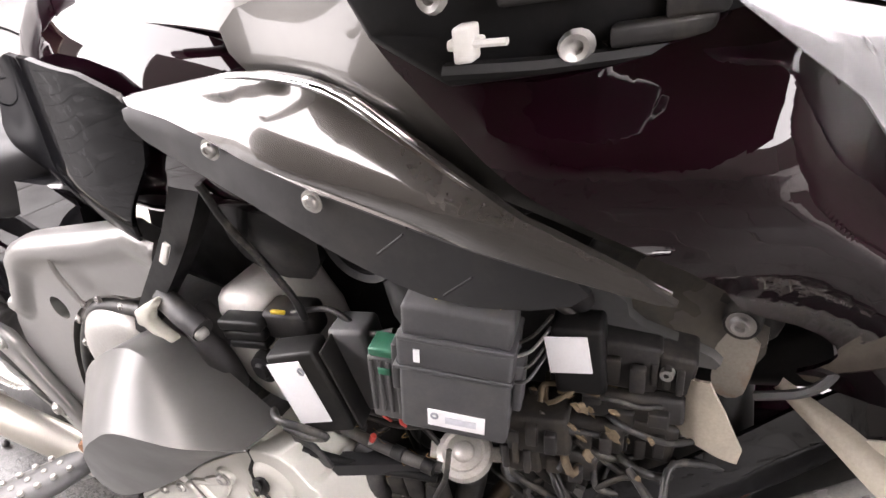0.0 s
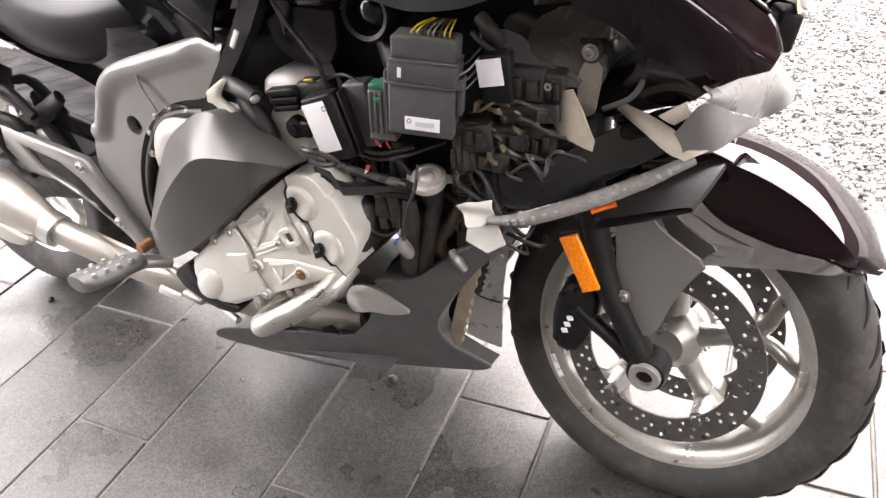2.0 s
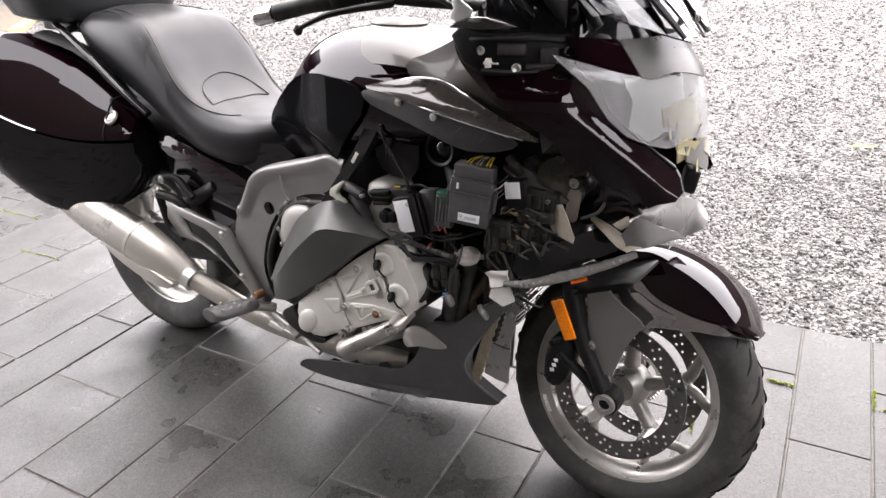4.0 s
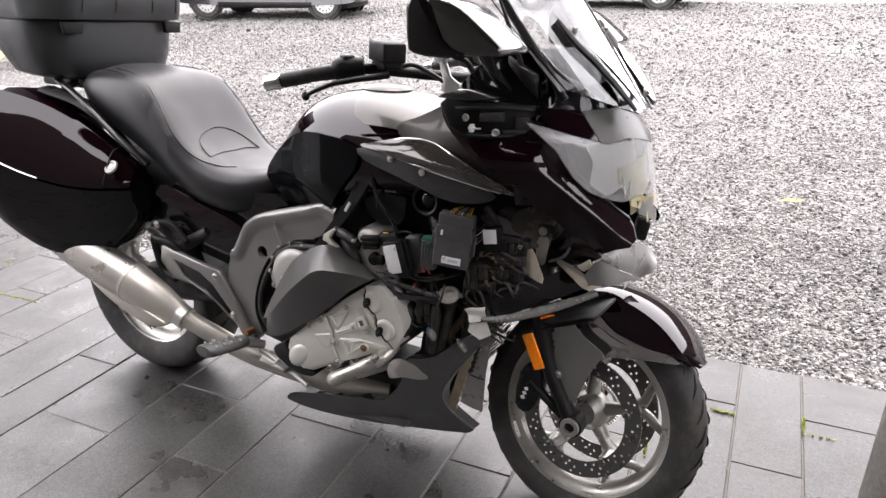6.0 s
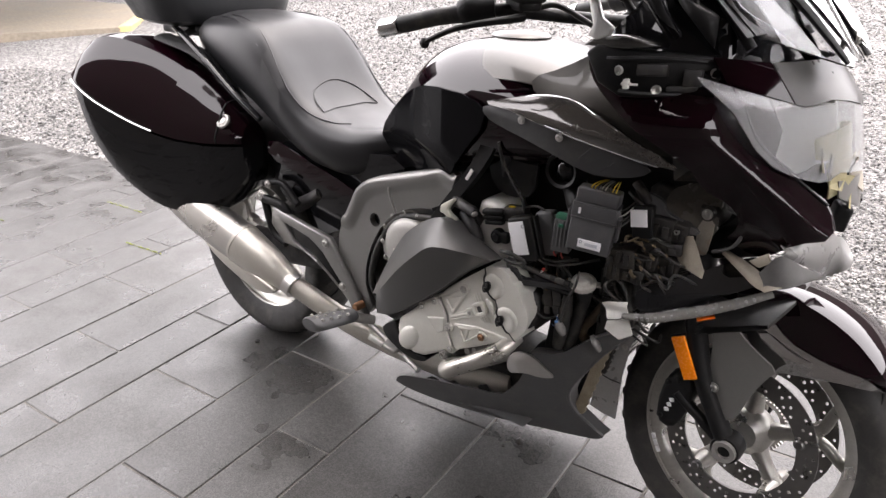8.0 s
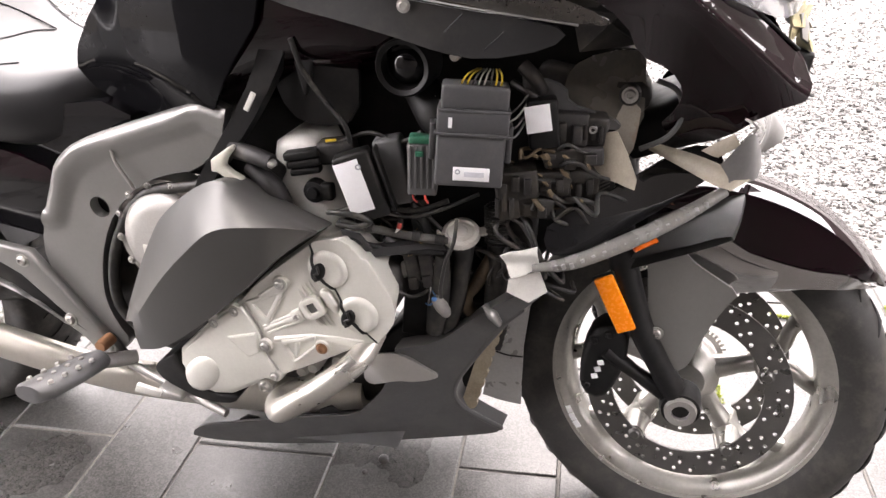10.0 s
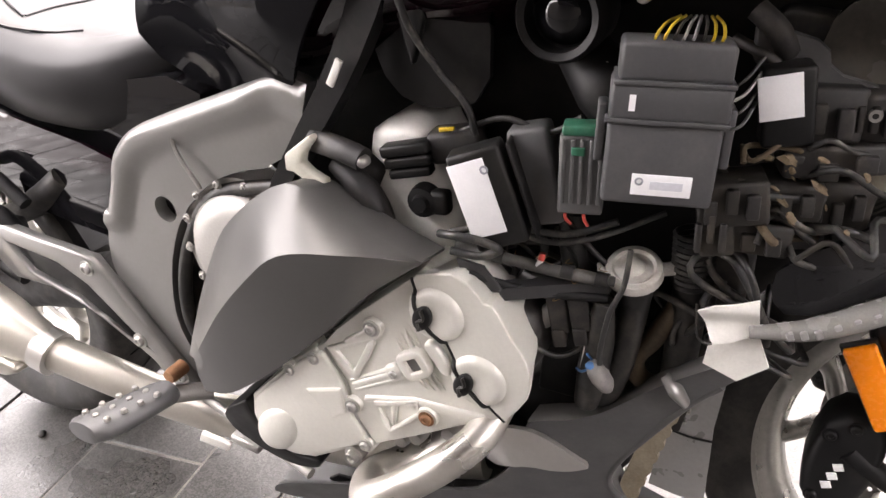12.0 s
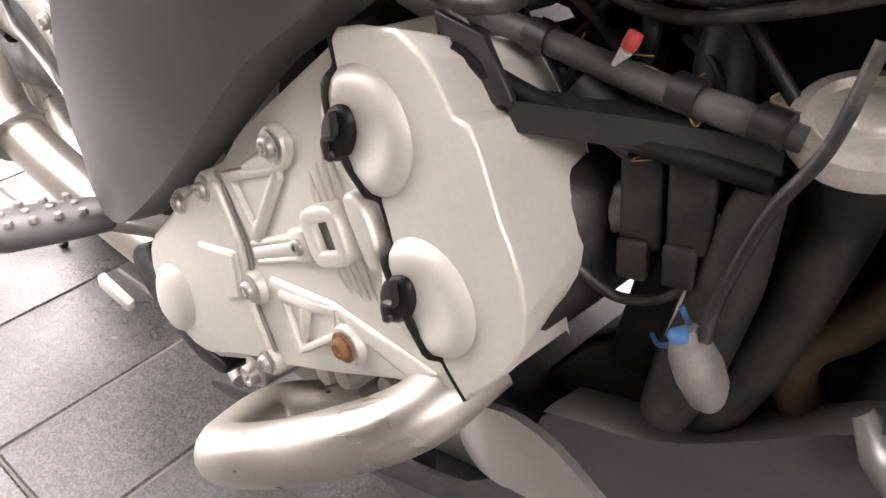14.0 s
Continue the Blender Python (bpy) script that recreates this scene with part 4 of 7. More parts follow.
for i in range(4):
    for j in range(3):
        f = 0.25 + 0.19 * i
        part("stud", lathe([(0, 0.006), (0.004, 0.005), (0.0055, 0.0)], (-0.190 - 0.060 * f + 0.022 * (j - 1), -0.235 - 0.110 * f, 0.333 - 0.010 * f), "z", 8), DULLALU, peg)
part("peg_arm", tube([(-0.155, -0.19, 0.295), (-0.185, -0.235, 0.312)], 0.014, 1, 10), DULLALU, peg)
part("brake_pedal", join(tube([(-0.16, -0.20, 0.285), (-0.05, -0.215, 0.255), (0.05, -0.235, 0.235)], 0.008, 6, 8), box((-0.05, -0.235, 0.268), (0.05, 0.03, 0.014), 0.004, (0, 12, 0))), DULLALU, bike)

# silver crash bar under the engine
BARPAINT = material("dull_silver_bar_paint", (0.50, 0.48, 0.44), 0.34, 0.8, 0.06, 20, dust=0.15)
part("crash_bar", tube([(0.350, -0.240, 0.450), (0.338, -0.285, 0.428), (0.296, -0.322, 0.400), (0.240, -0.340, 0.365), (0.212, -0.325, 0.345), (0.196, -0.280, 0.330), (0.235, -0.235, 0.335), (0.265, -0.15, 0.33)], 0.0190, 6, 18), BARPAINT, bike, "silver tubular engine guard bar")

# dark grey belly pan with its silver fin
def belly(x, z):
    """The pan's side: it leans in towards the front tip and out towards its upper arm."""
    return -0.2175 + 0.271 * (x + 0.035) - 0.388 * (z - 0.162) - 0.010 * math.sin(clamp01((z - 0.11) / 0.30) * math.pi)


BELLY_TOP = [(-0.043, 0.152), (-0.034, 0.176), (-0.012, 0.192), (0.014, 0.196), (0.090, 0.206), (0.179, 0.214), (0.264, 0.215), (0.297, 0.250), (0.332, 0.297), (0.352, 0.360), (0.364, 0.394), (0.388, 0.399), (0.411, 0.402), (0.441, 0.416), (0.467, 0.438), (0.503, 0.472), (0.545, 0.503), (0.588, 0.528)]
BELLY_FRONT = [(0.600, 0.514), (0.565, 0.478), (0.536, 0.445), (0.489, 0.374), (0.455, 0.316), (0.443, 0.272), (0.453, 0.230), (0.480, 0.190), (0.511, 0.150)]
BELLY = BELLY_TOP + BELLY_FRONT + [(0.500, 0.134), (0.440, 0.126), (0.388, 0.122), (0.300, 0.115), (0.216, 0.110), (0.120, 0.113), (0.030, 0.124)]
pan = part("belly_pan", panel(BELLY, belly, 0.006, 0.016, 1), DARKGRAY, bike, "matt dark grey belly pan with a broken rear edge")
rim_line = catmull([(x, z, 0) for x, z in BELLY_TOP[10:]], 4)
# the lip is paler than the pan: its highlight is put into the colour
part("pan_lip", skin([[(p.x, belly(p.x, p.y) - 0.002, p.y + 0.001), (p.x + 0.002, belly(p.x, p.y) + 0.004, p.y + 0.005), (p.x + 0.004, belly(p.x, p.y) + 0.030, p.y + 0.003), (p.x + 0.004, belly(p.x, p.y) + 0.030, p.y - 0.004)] for p in rim_line]), FRAMEGRAY, pan, "upper lip of the pan in paler grey for its highlight")
part("pan_edge", tube([(x, belly(x, z) + 0.003, z) for x, z in BELLY_FRONT[1:]], 0.0048, 4, 8), DARKGRAY, pan)
part("pan_return", skin([[(p.x, belly(p.x, p.y) + 0.002, p.y), (p.x + 0.005, belly(p.x, p.y) + 0.040, p.y + 0.002)] for p in catmull([(x, z, 0) for x, z in BELLY_FRONT[2:]], 3)], closed=False, cap=False), DARKGRAY, pan)
part("belly_floor", skin([[(x, y, z + 0.003 * abs(y)) for y in (-0.165 + 0.1 * smooth01((x - 0.36) / 0.14), -0.08 + 0.03 * smooth01((x - 0.36) / 0.14), 0.0, 0.08, 0.165 - 0.1 * smooth01((x - 0.36) / 0.14))] for x, z in ((-0.08, 0.116), (0.0, 0.114), (0.15, 0.137), (0.30, 0.152), (0.34, 0.152))], closed=False, cap=False), DARKGRAY, pan)
part("belly_far_side", panel([(x, z) for x, z in BELLY if x < 0.448], lambda x, z: 0.15, 0.006, 0.04, 0), DARKGRAY, pan)
def fin_y(x, z):
    return -0.206 - 0.026 * clamp01(1.1 - ((x - 0.374) / 0.086) ** 2 - ((z - 0.368) / 0.062) ** 2)


FIN = [(0.313, 0.335), (0.317, 0.366), (0.326, 0.386), (0.346, 0.400), (0.372, 0.404), (0.396, 0.399), (0.418, 0.386), (0.444, 0.365), (0.425, 0.360), (0.409, 0.359), (0.374, 0.357), (0.345, 0.344), (0.326, 0.331)]
part("silver_fin", panel(FIN, fin_y, 0.006, 0.011, 1), SATINALU, pan, "satin silver trim fin")
for n_, (x, z) in enumerate(((0.05, 0.178), (0.11, 0.184), (0.20, 0.205))):
    part("torn_tab", moved(prism([(0, 0), (0.035, 0.004), (0.030, 0.018), (0.012, 0.026), (-0.006, 0.012)], -0.001, 0.003, 0.0008), pose(x, -0.19 + 0.01 * n_, z, 20 - 15 * n_, 10 * n_, 14)), BLACKPL, pan)
screw((0.547, -0.128, 0.500), 0.006, pan)

# exhausts
def silencer(side):
    rows = [(-0.440, 0.336, 0.034, 0.034, 0.240), (-0.48, 0.350, 0.044, 0.042, 0.242), (-0.54, 0.372, 0.058, 0.052, 0.244), (-0.60, 0.390, 0.066, 0.060, 0.246), (-0.655, 0.409, 0.071, 0.064, 0.247), (-0.668, 0.413, 0.0705, 0.0635, 0.247), (-0.85, 0.456, 0.072, 0.065, 0.246), (-1.05, 0.524, 0.071, 0.063, 0.244), (-1.24, 0.590, 0.068, 0.060, 0.244)]
    def hexa(x, zc, hh, hw, yc):
        shape = chaikin([(0.0, 1.0), (0.75, 0.62), (0.95, -0.2), (0.45, -0.95), (-0.45, -0.95), (-0.95, -0.2), (-0.75, 0.62)], 2)
        return [(x + 0.45 * p[1] * hh, side * (yc + p[0] * hw), zc + p[1] * hh) for p in shape]
    front = part("exhaust_cone", skin([hexa(*r) for r in rows[:5]]), STEEL, bike, "bare steel exhaust cone")
    body = part("exhaust_silencer", skin([hexa(*r) for r in rows[5:]]), STEELD, bike, "brushed steel exhaust silencer")
    part("weld_band", skin([hexa(-0.656, 0.4095, 0.0722, 0.0652, 0.247), hexa(-0.667, 0.4127, 0.0722, 0.0652, 0.247)]), STEEL, body)
    part("end_cap", skin([hexa(-1.242, 0.591, 0.069, 0.061, 0.244), hexa(-1.26, 0.597, 0.058, 0.050, 0.244)]), BLACKPL, body)
    part("clamp", tube([(-0.456, side * 0.241, 0.341), (-0.428, side * 0.239, 0.330)], 0.037, 1, 20), SATINALU, front)
    part("link_pipe", tube([(-0.46, side * 0.241, 0.342), (-0.36, side * 0.222, 0.302), (-0.22, side * 0.19, 0.248), (-0.08, side * 0.16, 0.225), (0.10, side * 0.12, 0.20), (0.26, side * 0.10, 0.215)], [0.030, 0.030, 0.030, 0.036, 0.036, 0.03], 6, 16), STEEL, bike, "bare steel exhaust pipe")
    part("lower_flange", prism([(-0.460, 0.318), (-0.54, 0.338), (-0.64, 0.366), (-0.76, 0.398), (-0.84, 0.398), (-0.75, 0.345), (-0.63, 0.305), (-0.53, 0.290)], side * 0.255, side * 0.285, 0.008, round_n=1), STEEL, body, "pale steel flange")


STEELD = material("brushed_silencer_steel", (0.36, 0.342, 0.315), 0.30, 0.9, 0.05, 18, bump=0.05, bump_scale=900, rough_vary=0.04)
for s in (-1, 1):
    silencer(s)

# swing arm, shock and dark works ahead of the rear wheel
part("swing_arm", join(tube([(-0.80, -0.09, 0.33), (-0.60, -0.10, 0.36), (-0.42, -0.11, 0.40), (-0.26, -0.11, 0.44)], [0.06, 0.045, 0.05, 0.06], 6, 14), tube([(-0.62, -0.12, 0.50), (-0.50, -0.13, 0.55), (-0.42, -0.13, 0.60)], [0.02, 0.025, 0.02], 5, 10)), DUSTYBLACK, bike, "dusty dark swing arm")
part("rear_mount", join(tube([(-0.60, -0.20, 0.56), (-0.52, -0.19, 0.545), (-0.47, -0.185, 0.47)], 0.014, 5, 8), tube([(-0.60, -0.20, 0.56), (-0.58, -0.19, 0.46), (-0.52, -0.19, 0.43)], 0.012, 5, 8), tube([(-0.62, -0.18, 0.60), (-0.55, -0.17, 0.61), (-0.48, -0.17, 0.56)], 0.011, 5, 8), box((-0.53, -0.175, 0.50), (0.05, 0.03, 0.07), 0.008)), BLACKPL, bike, "black exhaust hanger and mounts")
for x, y, z in ((-0.605, -0.212, 0.565), (-0.575, -0.205, 0.610), (-0.48, -0.195, 0.455)):
    screw((x, y, z), 0.009, bike, "mount_bolt")
part("rear_inner_guard", panel([(-0.62, 0.74), (-0.30, 0.75), (-0.08, 0.77), (-0.10, 0.66), (-0.22, 0.55), (-0.30, 0.50), (-0.42, 0.52), (-0.62, 0.56)], lambda x, z: -0.140, 0.05, 0.03, 1), BLACKGLOSS, bike, "black side panel under the seat")
part("tail_core", box((-0.73, 0, 0.665), (0.59, 0.22, 0.23), 0.05), BLACKPL, bike)
part("rear_fender", skin([[(REAR[0] + r * math.cos(a), y, REAR[2] + r * math.sin(a)) for r, y in ((0.345, -0.11), (0.36, -0.10), (0.36, 0.10), (0.345, 0.11))] for a in (radians(20 + 8 * k) for k in range(17))]), BLACKPL, bike)


# ---- the motorcycle: seat, tank, luggage ----
def rows_smooth(table, per=4):
    """Smooth interpolation of a table of section numbers."""
    n = len(table[0])
    pad = [tuple(r) + (0,) * ((3 - n % 3) % 3) for r in table]
    cols = []
    for k in range(0, len(pad[0]), 3):
        cols.append(catmull([r[k:k + 3] for r in pad], per))
    return [tuple(v for c in cols for v in c[i])[:n] for i in range(len(cols[0]))]


def oval(x, w, zt, zb, e=2.6, n=28, yc=0.0):
    zc, h = (zt + zb) / 2, (zt - zb) / 2
    out = []
    for k in range(n):
        a = 2 * math.pi * k / n
        c, s = math.cos(a), math.sin(a)
        out.append((x, yc + w * math.copysign(abs(c) ** (2 / e), c), zc + h * math.copysign(abs(s) ** (2 / e), s)))
    return out


def build_seat():
    # x, top in the middle, top at the sides, half width, bottom
    T = [(-0.945, 1.030, 1.020, 0.120, 0.990), (-0.925, 1.062, 1.050, 0.155, 0.965), (-0.86, 1.082, 1.068, 0.178, 0.925), (-0.76, 1.082, 1.070, 0.185, 0.875), (-0.66, 1.065, 1.060, 0.188, 0.825), (-0.60, 1.030, 1.030, 0.190, 0.795), (-0.55, 0.968, 0.978, 0.192, 0.768), (-0.50, 0.904, 0.915, 0.192, 0.742), (-0.44, 0.848, 0.858, 0.190, 0.712), (-0.37, 0.818, 0.824, 0.186, 0.690), (-0.29, 0.804, 0.808, 0.172, 0.682), (-0.22, 0.810, 0.812, 0.145, 0.695), (-0.165, 0.818, 0.818, 0.112, 0.725), (-0.135, 0.822, 0.820, 0.090, 0.765)]
    rings = []
    for x, zm, zs, w, zb in rows_smooth(T, 4):
        ring = []
        for k in range(17):
            f = -1 + 2 * k / 16
            u = abs(f)
            bow = smooth01((u - 0.25) / 0.5)
            edge = max(0.0, (u - 0.72) / 0.28)
            z = zm + (zs - zm) * bow - 0.030 * edge ** 2
            ring.append((x, f * w, z))
        ring += [(x, w * 1.0, zb + 0.45 * (zs - zb)), (x, w * 0.93, zb + 0.1 * (zs - zb)), (x, w * 0.8, zb), (x, -w * 0.8, zb), (x, -w * 0.93, zb + 0.1 * (zs - zb)), (x, -w * 1.0, zb + 0.45 * (zs - zb))]
        rings.append(ring)
    seat = part("seat", skin(rings), LEATHER, bike, "black vinyl two-level touring seat", sharp=60)
    top = rings
    def surf(x, f):
        """A place on the seat's upper skin at x and a fraction of its half width."""
        i = min(range(len(top)), key=lambda q: abs(top[q][0][0] - x))
        i = min(i, len(top) - 2)
        k = (f + 1) * 8
        j = min(int(k), 15)
        a, b = Vector(top[i][j]), Vector(top[i][j + 1])
        p = a.lerp(b, k - j)
        return p
    def stitch(pts, r=0.0022):
        part("seam", tube([surf(x, f) + Vector((0.0005, 0, 0.0012)) for x, f in pts], r, 3, 5), LEATHER, seat)
    stitch([(-0.405, -0.64), (-0.455, -0.57), (-0.490, -0.38), (-0.498, 0.0), (-0.490, 0.30), (-0.455, 0.46), (-0.405, 0.52)], 0.0017)
    stitch([(-0.400, -0.62), (-0.424, -0.30), (-0.430, 0.0), (-0.424, 0.30), (-0.402, 0.50)], 0.0015)
    for s in (-1, 1):
        stitch([(-0.80, s * 0.60), (-0.70, s * 0.70), (-0.60, s * 0.82), (-0.50, s * 0.90), (-0.42, s * 0.86), (-0.36, s * 0.74), (-0.32, s * 0.50)], 0.0017)
        stitch([(-0.90, s * 0.72), (-0.80, s * 0.76), (-0.70, s * 0.84), (-0.60, s * 0.97)], 0.0017)
    return seat


build_seat()


KNEE = material("satin_black_panel", (0.006, 0.006, 0.007), 0.3, 0, 0.15, 12, coat=0.25, rough_vary=0.03)


def build_tank():
    T = [(-0.175, 0.085, 0.860, 0.74), (-0.14, 0.115, 0.925, 0.74), (-0.09, 0.145, 0.985, 0.74), (-0.03, 0.172, 1.040, 0.74), (0.04, 0.196, 1.068, 0.74), (0.12, 0.214, 1.078, 0.75), (0.22, 0.226, 1.075, 0.78), (0.32, 0.226, 1.058, 0.80), (0.40, 0.21, 1.020, 0.82), (0.47, 0.18, 0.970, 0.84)]
    rings = [oval(x, w, zt, zb, 2.5, 36) for x, w, zt, zb in rows_smooth(T, 4)]
    tank = part("fuel_tank", skin(rings), PURPLE, bike, "glossy dark purple fuel tank", sharp=60)
    cover = []
    for x, w, zt, zb in rows_smooth(T, 4):
        if x < 0.10:
            continue
        row = []
        for k in range(25):
            a = math.pi * k / 24
            c, s = math.cos(a), math.sin(a)
            lean = 0.13 * (1 - s) ** 0.8
            w2, h2, zc = w + 0.006, (zt - zb) / 2 + 0.006, (zt + zb) / 2
            row.append((x + lean, w2 * math.copysign(abs(c) ** 0.8, c), zc + h2 * abs(s) ** 0.8))
        cover.append(row[4:-4])
    bm = skin(cover, closed=False, cap=False)
    bmesh.ops.recalc_face_normals(bm, faces=bm.faces[:])
    shell(bm, 0.004)
    cov = part("tank_cover", bm, TANKSILVER, bike, "champagne metallic tank cover")
    part("filler_lid", lathe([(0, 0.006), (0.06, 0.004), (0.07, -0.004), (0.07, -0.02)], (0.16, 0, 1.088), "z", 32), TANKSILVER, cov)
    # the cover's flank runs forward under the fairing
    for s in (-1, 1):
        part("tank_flank", panel([(0.330, 1.030), (0.400, 1.055), (0.480, 1.100), (0.545, 1.070), (0.610, 0.995), (0.668, 0.940), (0.655, 0.925), (0.580, 0.945), (0.480, 0.968), (0.390, 0.985), (0.345, 1.000)], lambda x, z: s * (0.228 + 0.030 * smooth01((x - 0.33) / 0.2) - 1.4 * max(0, z - 1.0) ** 1.5), -0.004 * s, 0.014, 1), TANKSILVER, cov)
    # black knee panels below the tank
    for s in (-1, 1):
        part("knee_panel", panel([(-0.17, 0.80), (-0.12, 0.88), (-0.03, 0.955), (0.06, 0.985), (0.20, 0.975), (0.24, 0.93), (0.15, 0.82), (0.10, 0.76), (-0.08, 0.745)], lambda x, z: s * (0.152 + 0.085 * smooth01((x + 0.2) / 0.35) - 0.05 * smooth01((0.86 - z) / 0.14)), 0.006 * -s, 0.014, 1), KNEE, bike, "satin black knee panel")
    return tank


build_tank()


def build_pannier(side):
    T = [(-0.662, 0.218, 0.717, 0.194, 0.782, 0.632), (-0.675, 0.226, 0.716, 0.198, 0.794, 0.602), (-0.72, 0.249, 0.713, 0.207, 0.826, 0.548), (-0.79, 0.280, 0.710, 0.218, 0.870, 0.500), (-0.89, 0.318, 0.718, 0.244, 0.930, 0.478), (-1.0, 0.362, 0.748, 0.284, 0.978, 0.500), (-1.12, 0.412, 0.805, 0.332, 1.006, 0.590), (-1.19, 0.430, 0.848, 0.358, 0.992, 0.680), (-1.225, 0.425, 0.862, 0.372, 0.955, 0.770)]
    S = rows_smooth(T, 4)
    s = side
    lid, base = [], []
    for x, yo, zs, yt, zt, zb in S:
        lid.append([(x, s * 0.13, zt - 0.05), (x, s * 0.15, zt - 0.015), (x, s * (yt - 0.03), zt), (x, s * yt, zt - 0.006), (x, s * (yt + (yo - yt) * 0.45), zt - (zt - zs) * 0.28), (x, s * (yt + (yo - yt) * 0.85), zt - (zt - zs) * 0.62), (x, s * (yo + 0.004), zs + 0.022), (x, s * (yo + 0.003), zs + 0.003), (x, s * (yo - 0.02), zs), (x, s * 0.13, zs)])
        base.append([(x, s * 0.13, zs - 0.002), (x, s * (yo - 0.02), zs - 0.003), (x, s * yo, zs - 0.006), (x, s * (yo - 0.002), zs - 0.05), (x, s * (yo - 0.006), zb + (zs - zb) * 0.45), (x, s * (yo - 0.016), zb + (zs - zb) * 0.12), (x, s * (yo - 0.030), zb - 0.008), (x, s * (yo - 0.055), zb - 0.018), (x, s * 0.13, zb - 0.005)])
    lidp = part("pannier_lid", skin(lid), PURPLE, bike, "glossy dark purple pannier lid", sharp=40)
    part("pannier", skin(base), BLACKGLOSS, bike, "glossy black pannier shell", sharp=40)
    rear = [r for r in S if r[0] < -0.92]
    part("chrome_strip", tube([(x, s * (yo + 0.005), zs + 0.005) for x, yo, zs, yt, zt, zb in rear], 0.0042, 1, 10, flat=0.7), CHROME, lidp, "chrome trim strip")
    i = 9
    part("lid_seam", tube([Vector(p) + Vector((0, s * 0.0015, 0.0005)) for p in lid[i][2:8]], 0.0022, 2, 5), BLACKPL, lidp)
    lock = part("lock", lathe([(0, 0.003), (0.011, 0.003), (0.012, 0.0), (0.016, 0.004), (0.022, 0.003), (0.024, -0.004), (0, -0.006)], (0, 0, 0), "z", 24), DULLALU, lidp)
    lock.matrix_basis = pose(-0.722, s * 0.236, 0.783, -52 * s, 0, 0)
    inn = [Vector(p) for p in ((-0.70, s * 0.17, 0.83), (-0.85, s * 0.19, 0.95), (-1.02, s * 0.22, 1.0))]
    part("lid_top_plate", tube(inn, [0.02, 0.035, 0.04], 5, 8, flat=0.3), BLACKPL, lidp)


for s in (-1, 1):
    build_pannier(s)
    part("grab_rail", tube([(-0.60, s * 0.195, 0.80), (-0.70, s * 0.205, 0.865), (-0.84, s * 0.205, 0.955), (-0.96, s * 0.19, 1.01), (-1.06, s * 0.15, 1.02)], 0.0125, 6, 12, flat=0.8), BLACKGLOSS, bike, "glossy black grab rail")
    part("side_strip", panel([(-0.61, 0.742), (-0.45, 0.706), (-0.26, 0.662), (-0.235, 0.630), (-0.30, 0.628), (-0.45, 0.650), (-0.61, 0.684)], lambda x, z: s * (0.168 - 0.25 * max(0, z - 0.70)), -0.006 * s, 0.02, 1), PURPLE, bike, "glossy purple trim under the seat")


def build_topcase():
    yc = 0.025
    def sect(z, x0, x1, w, r=0.06):
        x0 += 0.025
        pts = chaikin([(x0, -w), (x1, -w * 0.82), (x1, w * 0.82), (x0, w)], 3, keep=0.2)
        return [(p[0], yc + p[1], z) for p in pts]
    base = [sect(1.030, -0.99, -1.27, 0.22), sect(1.045, -0.975, -1.30, 0.26), (sect(1.10, -0.965, -1.34, 0.285)), sect(1.205, -0.955, -1.385, 0.305), sect(1.212, -0.957, -1.383, 0.303)]
    case = part("top_case", skin(base), CASEPL, bike, "textured black top case", sharp=40)
    lid = [sect(1.218, -0.955, -1.385, 0.303), sect(1.24, -0.953, -1.39, 0.308), sect(1.32, -0.965, -1.385, 0.300), sect(1.40, -0.99, -1.36, 0.275), sect(1.46, -1.04, -1.31, 0.22), sect(1.475, -1.09, -1.26, 0.15)]
    part("case_lid", skin(lid), CASEPL, case, "textured black case lid", sharp=50)
    z0, z1, x, w = 1.222, 1.43, -0.920, 0.300
    rows = []
    for i in range(25):
        f = -1 + 2 * i / 24
        y = yc + f * w
        puff = 0.040 * (1 - abs(f) ** 5) + 0.004 * math.cos(f * math.pi * 3)
        wrap = 0.10 * max(0, abs(f) - 0.72) ** 1.6 / 0.28 ** 1.6
        ring = []
        for k in range(10):
            g = k / 9
            z = z0 + (z1 - z0) * g
            ring.append((x - wrap + puff * math.sin(math.pi * min(1, max(0, 0.12 + g * 0.9))) - 0.05 * g * g, y, z))
        ring += [(x - wrap - 0.04, y, z1 - 0.02), (x - wrap - 0.03, y, z0)]
        rows.append(ring)
    back = part("backrest", skin(rows), TOPVINYL, case, "padded black vinyl backrest", sharp=60)
    for f in (-0.62, -0.16, 0.30, 0.70):
        i = round((f + 1) * 12)
        part("seam", tube([Vector(p) + Vector((0.001, 0, 0)) for p in rows[i][1:9]], 0.002, 3, 5), TOPVINYL, back)
    for y in (-0.195, 0.205):
        part("latch", moved(prism([(-0.032, -0.020), (0.032, -0.020), (0.038, 0.018), (-0.038, 0.018)], -0.008, 0.008, 0.003), pose(-0.926, yc + y, 1.196, 0, 0, -90)), BLACKPL, case)
    part("case_seam", tube([Vector(p) for p in sect(1.2145, -0.9565, -1.384, 0.3045)] + [Vector(sect(1.2145, -0.9565, -1.384, 0.3045)[0])], 0.0025, 1, 5, smooth=False), BLACKPL, case)
    part("case_carrier", join(box((-1.10, 0.01, 1.008), (0.24, 0.22, 0.03), 0.008), tube([(-0.98, -0.12, 1.02), (-1.04, -0.13, 1.0), (-1.10, -0.12, 0.97)], 0.012, 5, 8)), BLACKPL, bike)


build_topcase()


